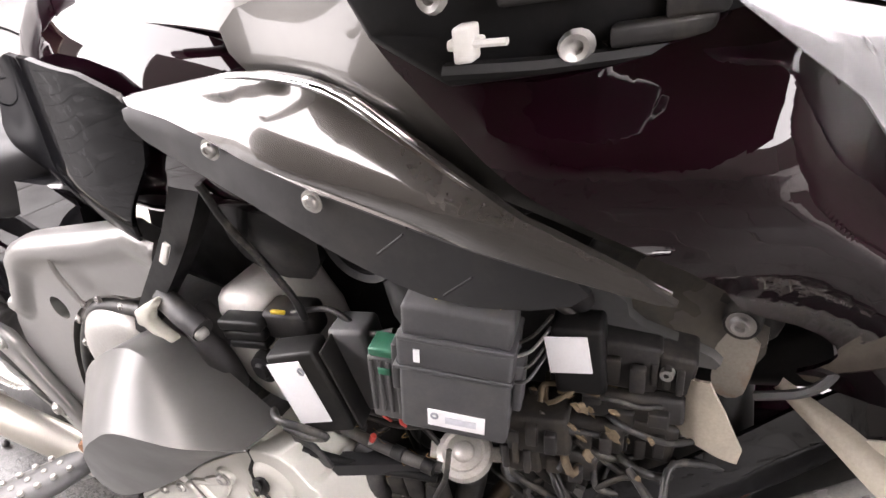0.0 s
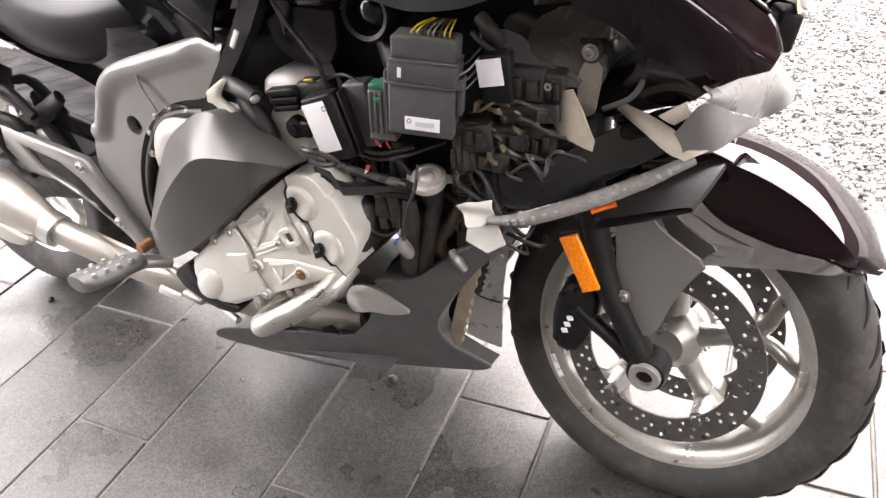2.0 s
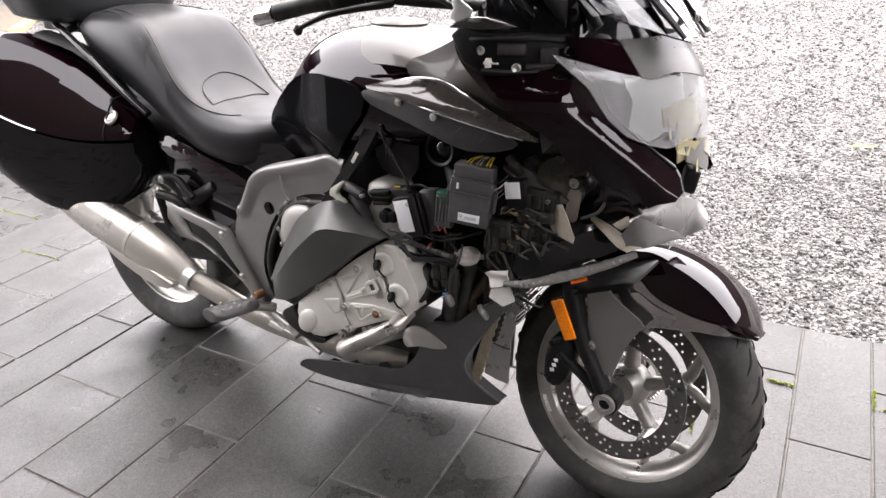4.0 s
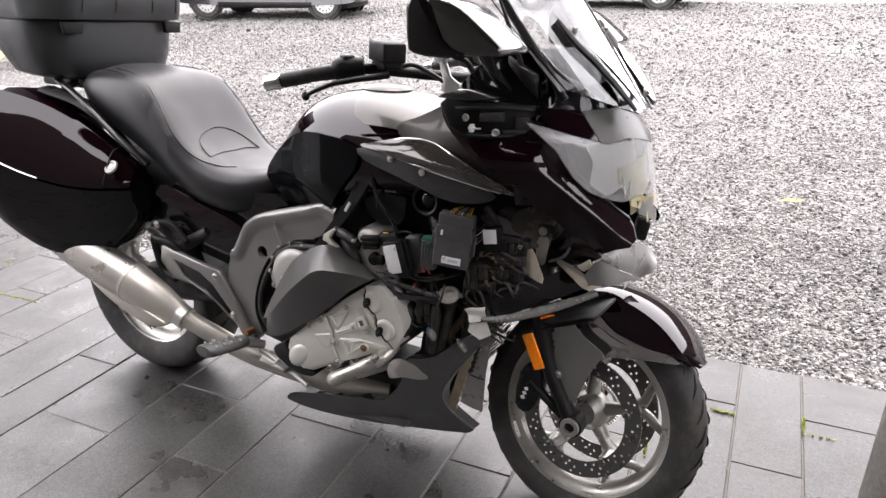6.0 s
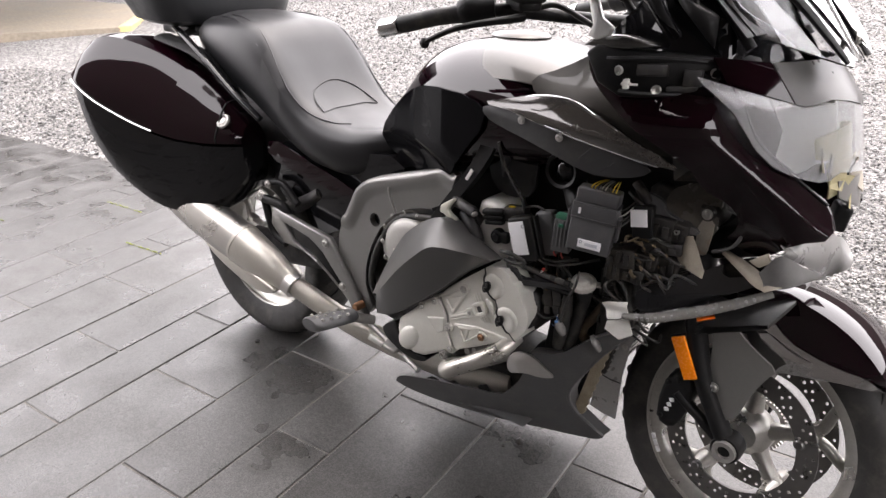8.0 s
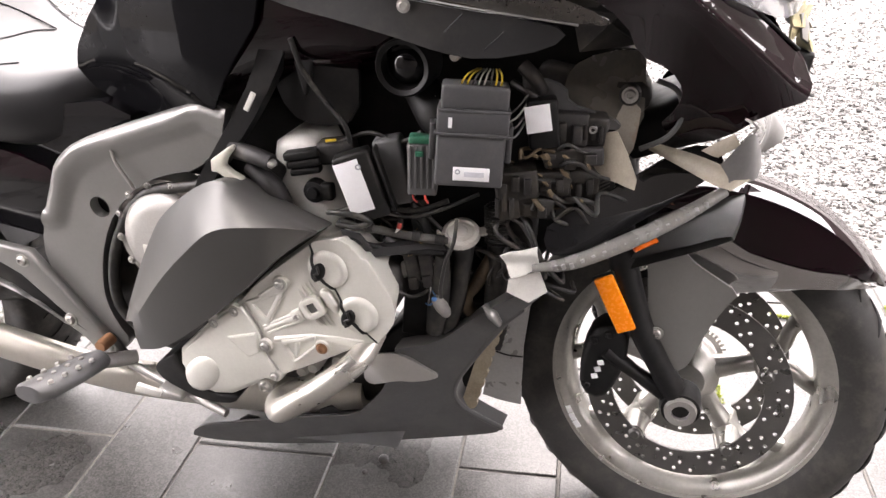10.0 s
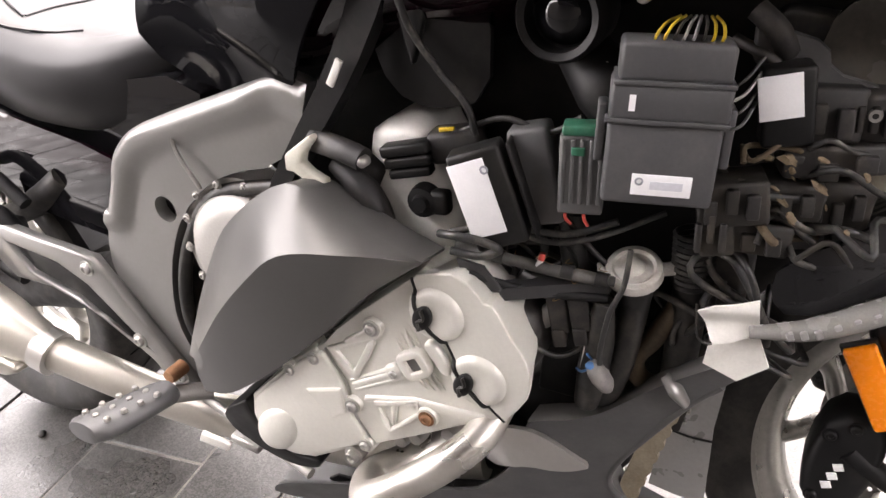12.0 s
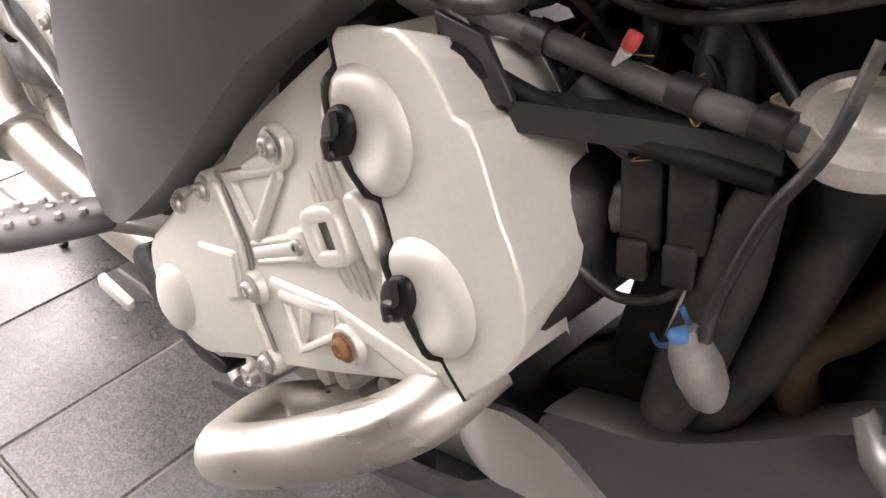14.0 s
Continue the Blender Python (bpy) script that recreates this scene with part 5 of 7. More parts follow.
# ---- the motorcycle: fairing, lamps, screen, bars ----
def nose_x(y, z):
    return 0.932 - 0.22 * (z - 0.85) - 3.2 * y * y - 0.55 * max(0.0, z - 1.03)


def nose_grid(name, mat, ylim, zlow, ztop, ny=24, nz=8, inset=0.0, thick=0.003, label="", parent=None):
    """A shell wrapped round the nose between two heights that depend on y."""
    rows = []
    for i in range(ny + 1):
        y = ylim[0] + (ylim[1] - ylim[0]) * i / ny
        lo, hi = zlow(y), ztop(y)
        rows.append([(nose_x(y, lo + (hi - lo) * k / nz) - inset, y * (1 - inset * 1.5), lo + (hi - lo) * k / nz) for k in range(nz + 1)])
    bm = skin(rows, closed=False, cap=False)
    bmesh.ops.recalc_face_normals(bm, faces=bm.faces[:])
    shell(bm, thick)
    return part(name, bm, mat, parent or bike, label)


def lamp_low(y):
    return lerp_table([(0, 0.905), (0.08, 0.912), (0.109, 0.895), (0.145, 0.904), (0.173, 0.918), (0.186, 0.930), (0.207, 0.968), (0.219, 1.010), (0.229, 1.063)], abs(y))[0]


def lamp_top(y):
    return lerp_table([(0, 1.020), (0.05, 1.031), (0.087, 1.035), (0.139, 1.025), (0.19, 1.046), (0.24, 1.072)], abs(y))[0]


head = nose_grid("headlamp", LAMPIN, (-0.235, 0.235), lambda y: lamp_low(y) + 0.006, lambda y: lamp_top(y) - 0.004, inset=0.045, label="cracked clear headlamp with milky white inside")
nose_grid("lens", CLEAR, (-0.240, 0.240), lamp_low, lamp_top, parent=head, label="cracked clear plastic lens")
part("lamp_blind", panel([(0.716, 1.066), (0.745, 1.060), (0.774, 1.044), (0.790, 1.006), (0.760, 1.012), (0.735, 1.030)], lambda x, z: -0.200 + 0.9 * (x - 0.72), 0.003, 0.010, 1), BLACKPL, head)
nose_grid("lamp_nose", YELLOWED, (-0.105, 0.105), lambda y: 0.912 + 0.2 * abs(y), lambda y: 0.985 - 1.5 * y * y, inset=0.020, parent=head, label="yellowed inner lamp plastic", ny=14, nz=5)
rs = random.Random(5)
for k in range(9):
    y = rs.uniform(-0.10, 0.02)
    z = rs.uniform(0.86, 0.93)
    o = [(rs.uniform(-0.03, -0.005), rs.uniform(-0.02, 0.0)), (rs.uniform(0.005, 0.03), rs.uniform(-0.03, 0.0)), (rs.uniform(0.0, 0.03), rs.uniform(0.01, 0.05)), (rs.uniform(-0.03, 0.0), rs.uniform(0.01, 0.03))]
    part("lens_shard", moved(prism(o, -0.0015, 0.0015, 0), pose(nose_x(y, z) - 0.012, y, z, rs.uniform(-30, 30), rs.uniform(-30, 30), rs.uniform(40, 120))), YELLOWED if k % 2 else BEIGE, head)
part("lamp_box", skin([[(nose_x(y, z) - 0.16 - 0.05 * abs(y), y * 0.8, z) for z in (0.86, 0.95, 1.04)] + [(nose_x(y, z) - 0.055, y * 0.9, z) for z in (1.02, 0.95, lamp_low(y))] for y in (-0.20, -0.1, 0, 0.1, 0.20)]), DUSTYBLACK, head)

NOSEGRAY = material("grey_nose_lacquer", (0.10, 0.098, 0.096), 0.3, 0.4, 0.05, 12, rough_vary=0.05)
nose_grid("nose_panel", NOSEGRAY, (-0.15, 0.15), lambda y: lamp_top(y) + 0.003, lambda y: 1.104 - 0.05 * abs(y), label="dark grey nose panel", ny=24, nz=5)
for s in (-1, 1):
    nose_grid("nose_side_panel", PURPLE, (s * 0.152, s * 0.215), lambda y: lamp_top(y) + 0.003, lambda y: 1.097 + 0.10 * max(0, abs(y) - 0.15), label="glossy dark purple nose side panel", ny=10, nz=5)
# lower nose with the broken chin
nose_grid("chin", FRAMEGRAY, (-0.075, 0.075), lambda y: 0.835 + 0.4 * abs(y), lambda y: 0.895, inset=0.006, label="broken grey chin piece", ny=10, nz=3)
part("chin_bracket", box((0.905, -0.03, 0.820), (0.03, 0.05, 0.05), 0.006, (0, 10, 20)), BLACKPL, bike)

SIDE = [(0.712, 1.074), (0.730, 1.046), (0.749, 1.008), (0.774, 0.969), (0.810, 0.934), (0.827, 0.921), (0.863, 0.888), (0.899, 0.858), (0.924, 0.804), (0.865, 0.790), (0.820, 0.742), (0.785, 0.728), (0.735, 0.757), (0.758, 0.785), (0.764, 0.815), (0.745, 0.845), (0.705, 0.868), (0.690, 0.912), (0.636, 0.953), (0.578, 0.986), (0.528, 1.022), (0.490, 1.058), (0.474, 1.095), (0.498, 1.112), (0.560, 1.115), (0.640, 1.090)]


def side_fold(x):
    """Height of the crease that runs down from the lamp's tip to the chin."""
    return lerp_table([(0.66, 1.012), (0.72, 0.965), (0.745, 0.945), (0.781, 0.913), (0.813, 0.886), (0.862, 0.845), (0.890, 0.820), (0.923, 0.798)], x)[0]


def side_y(x, z):
    """The side panel's distance from the middle: evened out, then folded in along the crease below the lamp."""
    y = sum(side_raw(x + a * 0.013, z + b * 0.013) for a in (-2, -1, 0, 1, 2) for b in (-2, -1, 0, 1, 2)) / 25
    over = max(0.0, z - side_fold(x))
    return y - 0.95 * over * smooth01(0.25 + over / 0.020) * smooth01((x - 0.70) / 0.05)


def side_raw(x, z):
    (y,) = lerp_table([(0.45, 0.268), (0.60, 0.296), (0.70, 0.262), (0.76, 0.232), (0.85, 0.182), (0.93, 0.125), (0.95, 0.11)], x)
    return y - 0.62 * max(0, min(0.945, side_fold(x)) - z) * (1 - smooth01((x - 0.80) / 0.11)) - min(0.07, 2.6 * max(0, z - 1.015)) * smooth01((x - 0.54) / 0.08) * (1 - smooth01((x - 0.70) / 0.06)) - 0.5 * max(0, z - 1.06) ** 1.1


for s in (-1, 1):
    fs = part("fairing_side", panel(SIDE, lambda x, z: s * side_y(x, z), -0.005 * s, 0.0055, 1), PURPLE, bike, "glossy dark purple fairing side panel")
    part("fairing_upper", panel([(0.500, 1.108), (0.540, 1.170), (0.610, 1.235), (0.650, 1.232), (0.720, 1.170), (0.800, 1.100), (0.795, 1.070), (0.700, 1.062), (0.640, 1.095), (0.560, 1.118)], lambda x, z: s * (side_y(x, 1.05) - 0.35 * max(0, z - 1.07)), -0.005 * s, 0.025, 1), BLACKGLOSS, bike, "glossy black upper fairing panel")
    part("lamp_edge_trim", tube([(x, s * (side_y(x, z) + 0.002), z) for x, z in ((0.718, 1.066), (0.733, 1.038), (0.750, 1.006), (0.775, 0.967), (0.811, 0.932), (0.864, 0.886), (0.896, 0.858))], 0.0022, 4, 8), BLACKPL, fs)
part("fairing_inner", prism([(0.50, 1.08), (0.62, 1.16), (0.74, 1.10), (0.80, 0.98), (0.80, 0.88), (0.72, 0.86), (0.62, 0.92), (0.52, 0.97)], -0.17, 0.17, 0.02), BLACKPL, bike)
part("dash", skin([[(x, y, z) for y in (-0.22, -0.1, 0.1, 0.22)] for x, z in ((0.47, 1.10), (0.56, 1.20), (0.66, 1.22), (0.74, 1.14))], closed=False, cap=False), BLACKPL, bike)


def build_screen():
    def sx(y, z):
        return 0.868 - 0.80 * (z - 1.095) + 0.22 * max(0, z - 1.35) - 1.9 * y * y
    rows = []
    for i in range(25):
        f = -1 + 2 * i / 24
        row = []
        for k in range(19):
            g = k / 18
            w = 0.215 + 0.055 * math.sin(g * 2.2) - 0.03 * g
            y = f * w
            lo = 1.085 + 0.060 * abs(f) ** 1.6 + (0.012 if abs(f) < 0.2 else 0)
            hi = 1.60 - 0.10 * abs(f) ** 3
            z = lo + (hi - lo) * g
            row.append((sx(y, z) + 0.012, y, z))
        rows.append(row)
    bm = skin(rows, closed=False, cap=False)
    bmesh.ops.recalc_face_normals(bm, faces=bm.faces[:])
    shell(bm, 0.004)
    scr = part("windscreen", bm, SCREEN, bike, "clear tinted plastic windscreen")
    scr.visible_shadow = False
    for s in (-1, 1):
        pts = [(sx(s * y, z) + 0.022, s * y, z) for y, z in ((0.150, 1.285), (0.140, 1.240), (0.115, 1.190), (0.095, 1.135), (0.085, 1.100))]
        holder = part("screen_holder", tube(pts, [0.010, 0.016, 0.015, 0.013, 0.009], 6, 8, flat=0.5), BLACKPL, bike, "black screen holder")
        part("holder_inlay", tube([(sx(s * y, z) + 0.030, s * y, z) for y, z in ((0.118, 1.232), (0.095, 1.190), (0.072, 1.135), (0.068, 1.112))], [0.004, 0.017, 0.014, 0.004], 5, 8, flat=0.25), CHROME, holder)
        for y, z in ((0.118, 1.265), (0.062, 1.128)):
            screw((sx(s * y, z) + 0.020, s * y, z), 0.009, holder, "screen_screw", axis="x", out=1)
        part("screen_rail", tube([(sx(s * 0.2, z) - 0.03, s * 0.19, z) for z in (1.12, 1.20, 1.30, 1.38)], 0.010, 5, 8), BLACKPL, bike)
    part("aerial", tube([(0.655, -0.225, 1.180), (0.610, -0.235, 1.285), (0.555, -0.245, 1.42), (0.50, -0.25, 1.56)], [0.006, 0.004, 0.003, 0.002], 5, 8), BLACKPL, bike, "thin black rod aerial")
    part("aerial_base", skin([oval(0.690 - 0.012 * k, w, 1.172 + 0.006 * k, 1.118 + 0.012 * k, 2.2, 14, -0.222) for k, w in ((0, 0.004), (1, 0.015), (3, 0.019), (5, 0.015), (6, 0.006))]), BLACKPL, bike)


build_screen()


def build_mirror(s):
    shell = [(0.505, 1.235), (0.500, 1.318), (0.548, 1.320), (0.600, 1.310), (0.650, 1.275), (0.708, 1.228), (0.690, 1.216), (0.560, 1.212), (0.520, 1.220)]
    m = part("mirror", prism(shell, s * 0.455, s * 0.315, 0.022, round_n=1), MIRRORPAINT, bike, "dark lacquered wing mirror housing")
    part("mirror_glass", moved(box((0, 0, 0), (0.004, 0.115, 0.078), 0.012), pose(0.4985, s * 0.385, 1.268, 0, 3, 0)), CHROME, m, "mirror glass")
    part("mirror_bezel", prism([(0.499, 1.222), (0.494, 1.322), (0.545, 1.320), (0.565, 1.275), (0.585, 1.235), (0.640, 1.212), (0.550, 1.208), (0.512, 1.214)], s * 0.459, s * 0.318, 0.016, round_n=1), BLACKGLOSS, m)
    part("mirror_foot", tube([(0.60, s * 0.33, 1.225), (0.615, s * 0.30, 1.18), (0.625, s * 0.25, 1.14)], [0.022, 0.018, 0.02], 4, 10, flat=0.6), BLACKGLOSS, m)
    if s < 0:
        arm = part("bare_bracket", join(prism([(0.502, 1.205), (0.516, 1.210), (0.534, 1.164), (0.556, 1.150), (0.550, 1.136), (0.526, 1.128), (0.510, 1.134), (0.518, 1.152)], -0.338, -0.326, 0.003), lathe([(0.004, -0.342), (0.013, -0.342), (0.013, -0.322), (0.004, -0.322), (0.004, -0.342)], (0.510, 0, 1.203), "y", 14)), WHITEMETAL, m, "bare light metal mirror bracket")
        part("wire_plug", tube([(0.530, -0.315, 1.205), (0.560, -0.315, 1.195), (0.580, -0.318, 1.175)], 0.007, 5, 8), BLACKPL, m)
    return m


MIRRORPAINT = material("dark_grey_lacquer", (0.05, 0.048, 0.046), 0.2, 0.4, 0.05, 12, coat=1.0, rough_vary=0.04)
WHITEMETAL = material("bare_light_metal", (0.66, 0.66, 0.65), 0.38, 0.6, 0.06, 40)
for s in (-1, 1):
    build_mirror(s)

# open indicator housing below the mirror, turned towards the nose
def slant(bm):
    for v in bm.verts:
        x = v.co.x
        v.co.x = 0.56 + (x - 0.56) * 0.88
        v.co.y += 0.024 + max(0.0, 0.66 * (x - 0.56))
    return bm


pod = part("indicator_housing", slant(prism([(0.478, 1.100), (0.505, 1.118), (0.590, 1.108), (0.705, 1.104), (0.724, 1.080), (0.718, 1.040), (0.690, 1.028), (0.560, 1.030), (0.510, 1.050)], -0.322, -0.26, 0.006)), BLACKPL, bike, "empty black indicator housing with screws")
part("housing_rim", slant(tube([(0.530, -0.324, 1.094), (0.600, -0.326, 1.098), (0.700, -0.322, 1.092), (0.716, -0.320, 1.070), (0.706, -0.320, 1.040), (0.620, -0.322, 1.036), (0.560, -0.322, 1.040)], 0.0045, 4, 6)), BLACKPL, pod)
for x, z in ((0.556, 1.076), (0.710, 1.076), (0.620, 1.044)):
    part("screw", slant(lathe([(0, -0.322), (0.003, -0.322), (0.004, -0.326), (0.007, -0.327), (0.009, -0.3235), (0, -0.321)], (x, 0, z), "y", 14)), SCREWMETAL, pod)
part("clip", slant(join(box((0.573, -0.328, 1.054), (0.009, 0.010, 0.018), 0.002), box((0.573, -0.328, 1.054), (0.016, 0.006, 0.006), 0.002), tube([(0.573, -0.330, 1.054), (0.592, -0.331, 1.053)], 0.002, 1, 6))), WHITEPL, pod)
for x, z, w, h in ((0.61, 1.078, 0.05, 0.022), (0.675, 1.066, 0.03, 0.03), (0.66, 1.046, 0.05, 0.012)):
    part("socket", slant(box((x, -0.321, z), (w, 0.010, h), 0.003)), DUSTYBLACK, pod)
part("pod_wing", slant(prism([(0.470, 1.112), (0.500, 1.132), (0.560, 1.135), (0.620, 1.118), (0.560, 1.110), (0.505, 1.112)], -0.320, -0.285, 0.004)), MIRRORPAINT, pod)

# handlebar, grip, lever, brake reservoir
def build_bar(s):
    bar = part("handlebar", tube([(0.080, s * 0.375, 1.118), (0.180, s * 0.345, 1.142), (0.280, s * 0.295, 1.160), (0.380, s * 0.20, 1.150), (0.440, s * 0.10, 1.140), (0.46, 0, 1.138)], 0.0125, 6, 12), BLACKPL, bike, "black handlebar")
    part("grip", tube([(0.108, s * 0.367, 1.124), (0.180, s * 0.345, 1.142), (0.232, s * 0.322, 1.152)], [0.0175, 0.0165, 0.018], 5, 16), RUBBER, bar)
    part("bar_end", tube([(0.062, s * 0.381, 1.113), (0.068, s * 0.379, 1.1145), (0.104, s * 0.368, 1.123)], [0.015, 0.0185, 0.0175], 1, 18, smooth=False), CHROME, bar)
    part("switch_housing", join(tube([(0.225, s * 0.325, 1.152), (0.240, s * 0.318, 1.156), (0.285, s * 0.292, 1.162)], [0.022, 0.028, 0.025], 4, 14), box((0.250, s * 0.31, 1.180), (0.03, 0.03, 0.02), 0.005, (0, 0, -30))), BLACKPL, bar)
    lev = part("brake_lever" if s < 0 else "clutch_lever", tube([(0.200, s * 0.402, 1.098), (0.215, s * 0.400, 1.108), (0.255, s * 0.378, 1.128), (0.300, s * 0.345, 1.140), (0.330, s * 0.310, 1.146), (0.345, s * 0.285, 1.150)], [0.006, 0.0065, 0.008, 0.0095, 0.011, 0.012], 5, 10, flat=0.7), BLACKPL, bar)
    part("lever_ball", lathe([(0, -0.0105), (0.006, -0.009), (0.0105, 0), (0.006, 0.009), (0, 0.0105)], (0.200, s * 0.402, 1.099), "z", 14), BLACKPL, lev)
    part("brake_reservoir", join(box((0.328, s * 0.262, 1.200), (0.078, 0.06, 0.046), 0.006, (0, 4, -28)), box((0.328, s * 0.262, 1.172), (0.062, 0.05, 0.022), 0.006, (0, 4, -28))), BLACKPL, bar, "square black brake fluid reservoir")
    part("reservoir_window", lathe([(0, -0.003), (0.008, -0.002), (0.010, 0.0), (0.012, 0.003), (0, 0.004)], (0.340, s * 0.296, 1.198), "y", 14), DARKGRAY, bar)
    part("brake_hose", tube([(0.350, s * 0.25, 1.165), (0.385, s * 0.235, 1.172), (0.430, s * 0.215, 1.150), (0.490, s * 0.20, 1.115)], 0.0055, 6, 8), RUBBER, bar)


for s in (-1, 1):
    build_bar(s)


# ---- the motorcycle: torn-open right side ----
RUBBERSHEET = material("black_rubber_sheet", (0.010, 0.010, 0.011), 0.42, 0, 0.15, 20, bump=0.1, dust=0.08)
DULLALU2 = material("dull_silver_casting", (0.68, 0.665, 0.63), 0.42, 0.15, 0.08, 20, bump=0.1, dust=0.12)
LIGHTINK = material("faint_print", (0.55, 0.56, 0.60), 0.6)
ECUBLACK = material("matt_black_housing", (0.058, 0.058, 0.061), 0.55, 0, 0.1, 40, bump=0.15, bump_scale=900, dust=0.08)
SOILW = material("muddy_wire", (0.085, 0.062, 0.036), 0.8, 0, 0.3, 60)
TABMETAL = material("rust_stained_metal", (0.40, 0.37, 0.32), 0.55, 0.4, 0.15, 40, dust=0.8, dust_color=(0.30, 0.15, 0.06))
FOGGED = material("fogged_clear_plastic", (0.20, 0.196, 0.185), 0.22, 0, 0.15, 50, bump=0.25, bump_scale=160, dust=0.4)
WINGDARK = material("dull_grey_plastic", (0.13, 0.128, 0.125), 0.45, 0.1, 0.1, 20, dust=0.1)
WINGGRAY = material("scuffed_grey_plastic", (0.30, 0.296, 0.288), 0.32, 0.3, 0.1, 20, dust=0.15)
DUCT = material("stained_tan_metal", (0.36, 0.31, 0.23), 0.6, 0.2, 0.25, 30, dust=0.4, dust_color=(0.2, 0.13, 0.06))
CAPMETAL = material("worn_cap_metal", (0.56, 0.54, 0.50), 0.42, 0.4, 0.15, 60, dust=0.45, dust_color=(0.24, 0.2, 0.13))
HOSEBROWN = material("dusty_brown_hose", (0.075, 0.055, 0.035), 0.6, 0, 0.3, 30, dust=0.6, dust_color=(0.20, 0.15, 0.09))
LIPGRAY = material("satin_dark_grey", (0.022, 0.022, 0.022), 0.42, 0.1, 0.1, 20, dust=0.1)
PALECLIP = material("yellowed_pale_plastic", (0.50, 0.49, 0.42), 0.5, 0, 0.1, 40, dust=0.25)
CARRIERG = material("dusty_smoked_plastic", (0.085, 0.080, 0.072), 0.25, 0, 0.15, 20, bump=0.1, dust=0.32, dust_color=(0.24, 0.20, 0.14))
LOOMGRAY = material("dusty_loom_sleeve", (0.075, 0.073, 0.070), 0.55, 0, 0.2, 40, bump=0.15, dust=0.35, dust_color=(0.20, 0.18, 0.15))
PLUGGRAY = material("dusty_grey_plug", (0.13, 0.125, 0.118), 0.5, 0, 0.2, 60, bump=0.2, dust=0.4)
STRAW = material("dry_straw", (0.22, 0.14, 0.06), 0.8, 0, 0.3, 60)
def wire(pts, r=0.003, mat=None, parent=None, name="wire"):
    return part(name, tube(pts, r, 5, 8), mat or WIREBLK, parent or bike, sharp=80)


CARRIERD = material("dark_carrier_plastic", (0.016, 0.016, 0.017), 0.45, 0, 0.12, 20, bump=0.1, bump_scale=700, dust=0.08)


# upper trim beside the tank: bright edge, smoked recess, dark carrier with two screws
def tank_trim(s):
    def ty(x, z):
        return s * (0.262 + 0.020 * smooth01((x - 0.25) / 0.2) - 0.012 * smooth01((x - 0.55) / 0.12) - 0.55 * max(0, z - 0.955))
    def bowed(x, z):
        (mid,) = lerp_table([(0.235, 0.972), (0.30, 0.978), (0.375, 0.980), (0.45, 0.971), (0.515, 0.960), (0.58, 0.944), (0.682, 0.914)], x)
        return ty(x, z) + s * 0.009 * max(0.0, 1 - ((z - mid) / 0.030) ** 2)
    rim = [(0.235, 0.972), (0.300, 0.988), (0.375, 1.006), (0.450, 1.006), (0.515, 0.984), (0.580, 0.960), (0.682, 0.916), (0.660, 0.912), (0.575, 0.926), (0.494, 0.934), (0.396, 0.952), (0.325, 0.966)]
    trim = part("tank_trim", panel(rim, bowed, -0.006 * s, 0.008, 1), TRIMGLOSS, bike, "polished dark trim beside the tank")
    part("bright_edge", tube([(x, ty(x, z) + 0.002 * s, z) for x, z in ((0.300, 0.985), (0.375, 1.003), (0.450, 1.003), (0.515, 0.981), (0.580, 0.957), (0.672, 0.918))], [0.002, 0.0034, 0.004, 0.0036, 0.0034, 0.002], 5, 8, flat=0.6), CHROME, trim)
    part("inner_edge", tube([(x, ty(x, z) + 0.001 * s, z) for x, z in ((0.330, 0.964), (0.420, 0.951), (0.500, 0.937), (0.575, 0.925), (0.640, 0.914))], 0.0032, 5, 6), CHROME, trim)
    low = [(0.232, 0.968), (0.322, 0.962), (0.396, 0.948), (0.494, 0.931), (0.575, 0.920), (0.630, 0.905), (0.610, 0.885), (0.530, 0.872), (0.480, 0.880), (0.430, 0.896), (0.355, 0.914), (0.288, 0.927), (0.245, 0.942)]
    car = part("trim_carrier", panel(low, lambda x, z: ty(x, z) + 0.006 * -s, -0.005 * s, 0.014, 1), CARRIERD, bike, "dark plastic trim carrier")
    for x, z in ((0.345, 0.952), (0.440, 0.934)):
        screw((x, ty(x, z) + 0.001 * s, z), 0.0058, car, out=s)
    for x, z in ((0.488, 0.905), (0.535, 0.885)):
        part("slot", tube([(x, ty(x, z) + 0.0008 * s, z), (x + 0.022, ty(x, z) + 0.0008 * s, z + 0.020)], 0.0009, 1, 6), BLACKPL, car)


TRIMGLOSS = material("polished_dark_trim", (0.055, 0.050, 0.045), 0.15, 0.4, 0.1, 20, coat=1.0, rough_vary=0.04)
for s in (-1, 1):
    tank_trim(s)

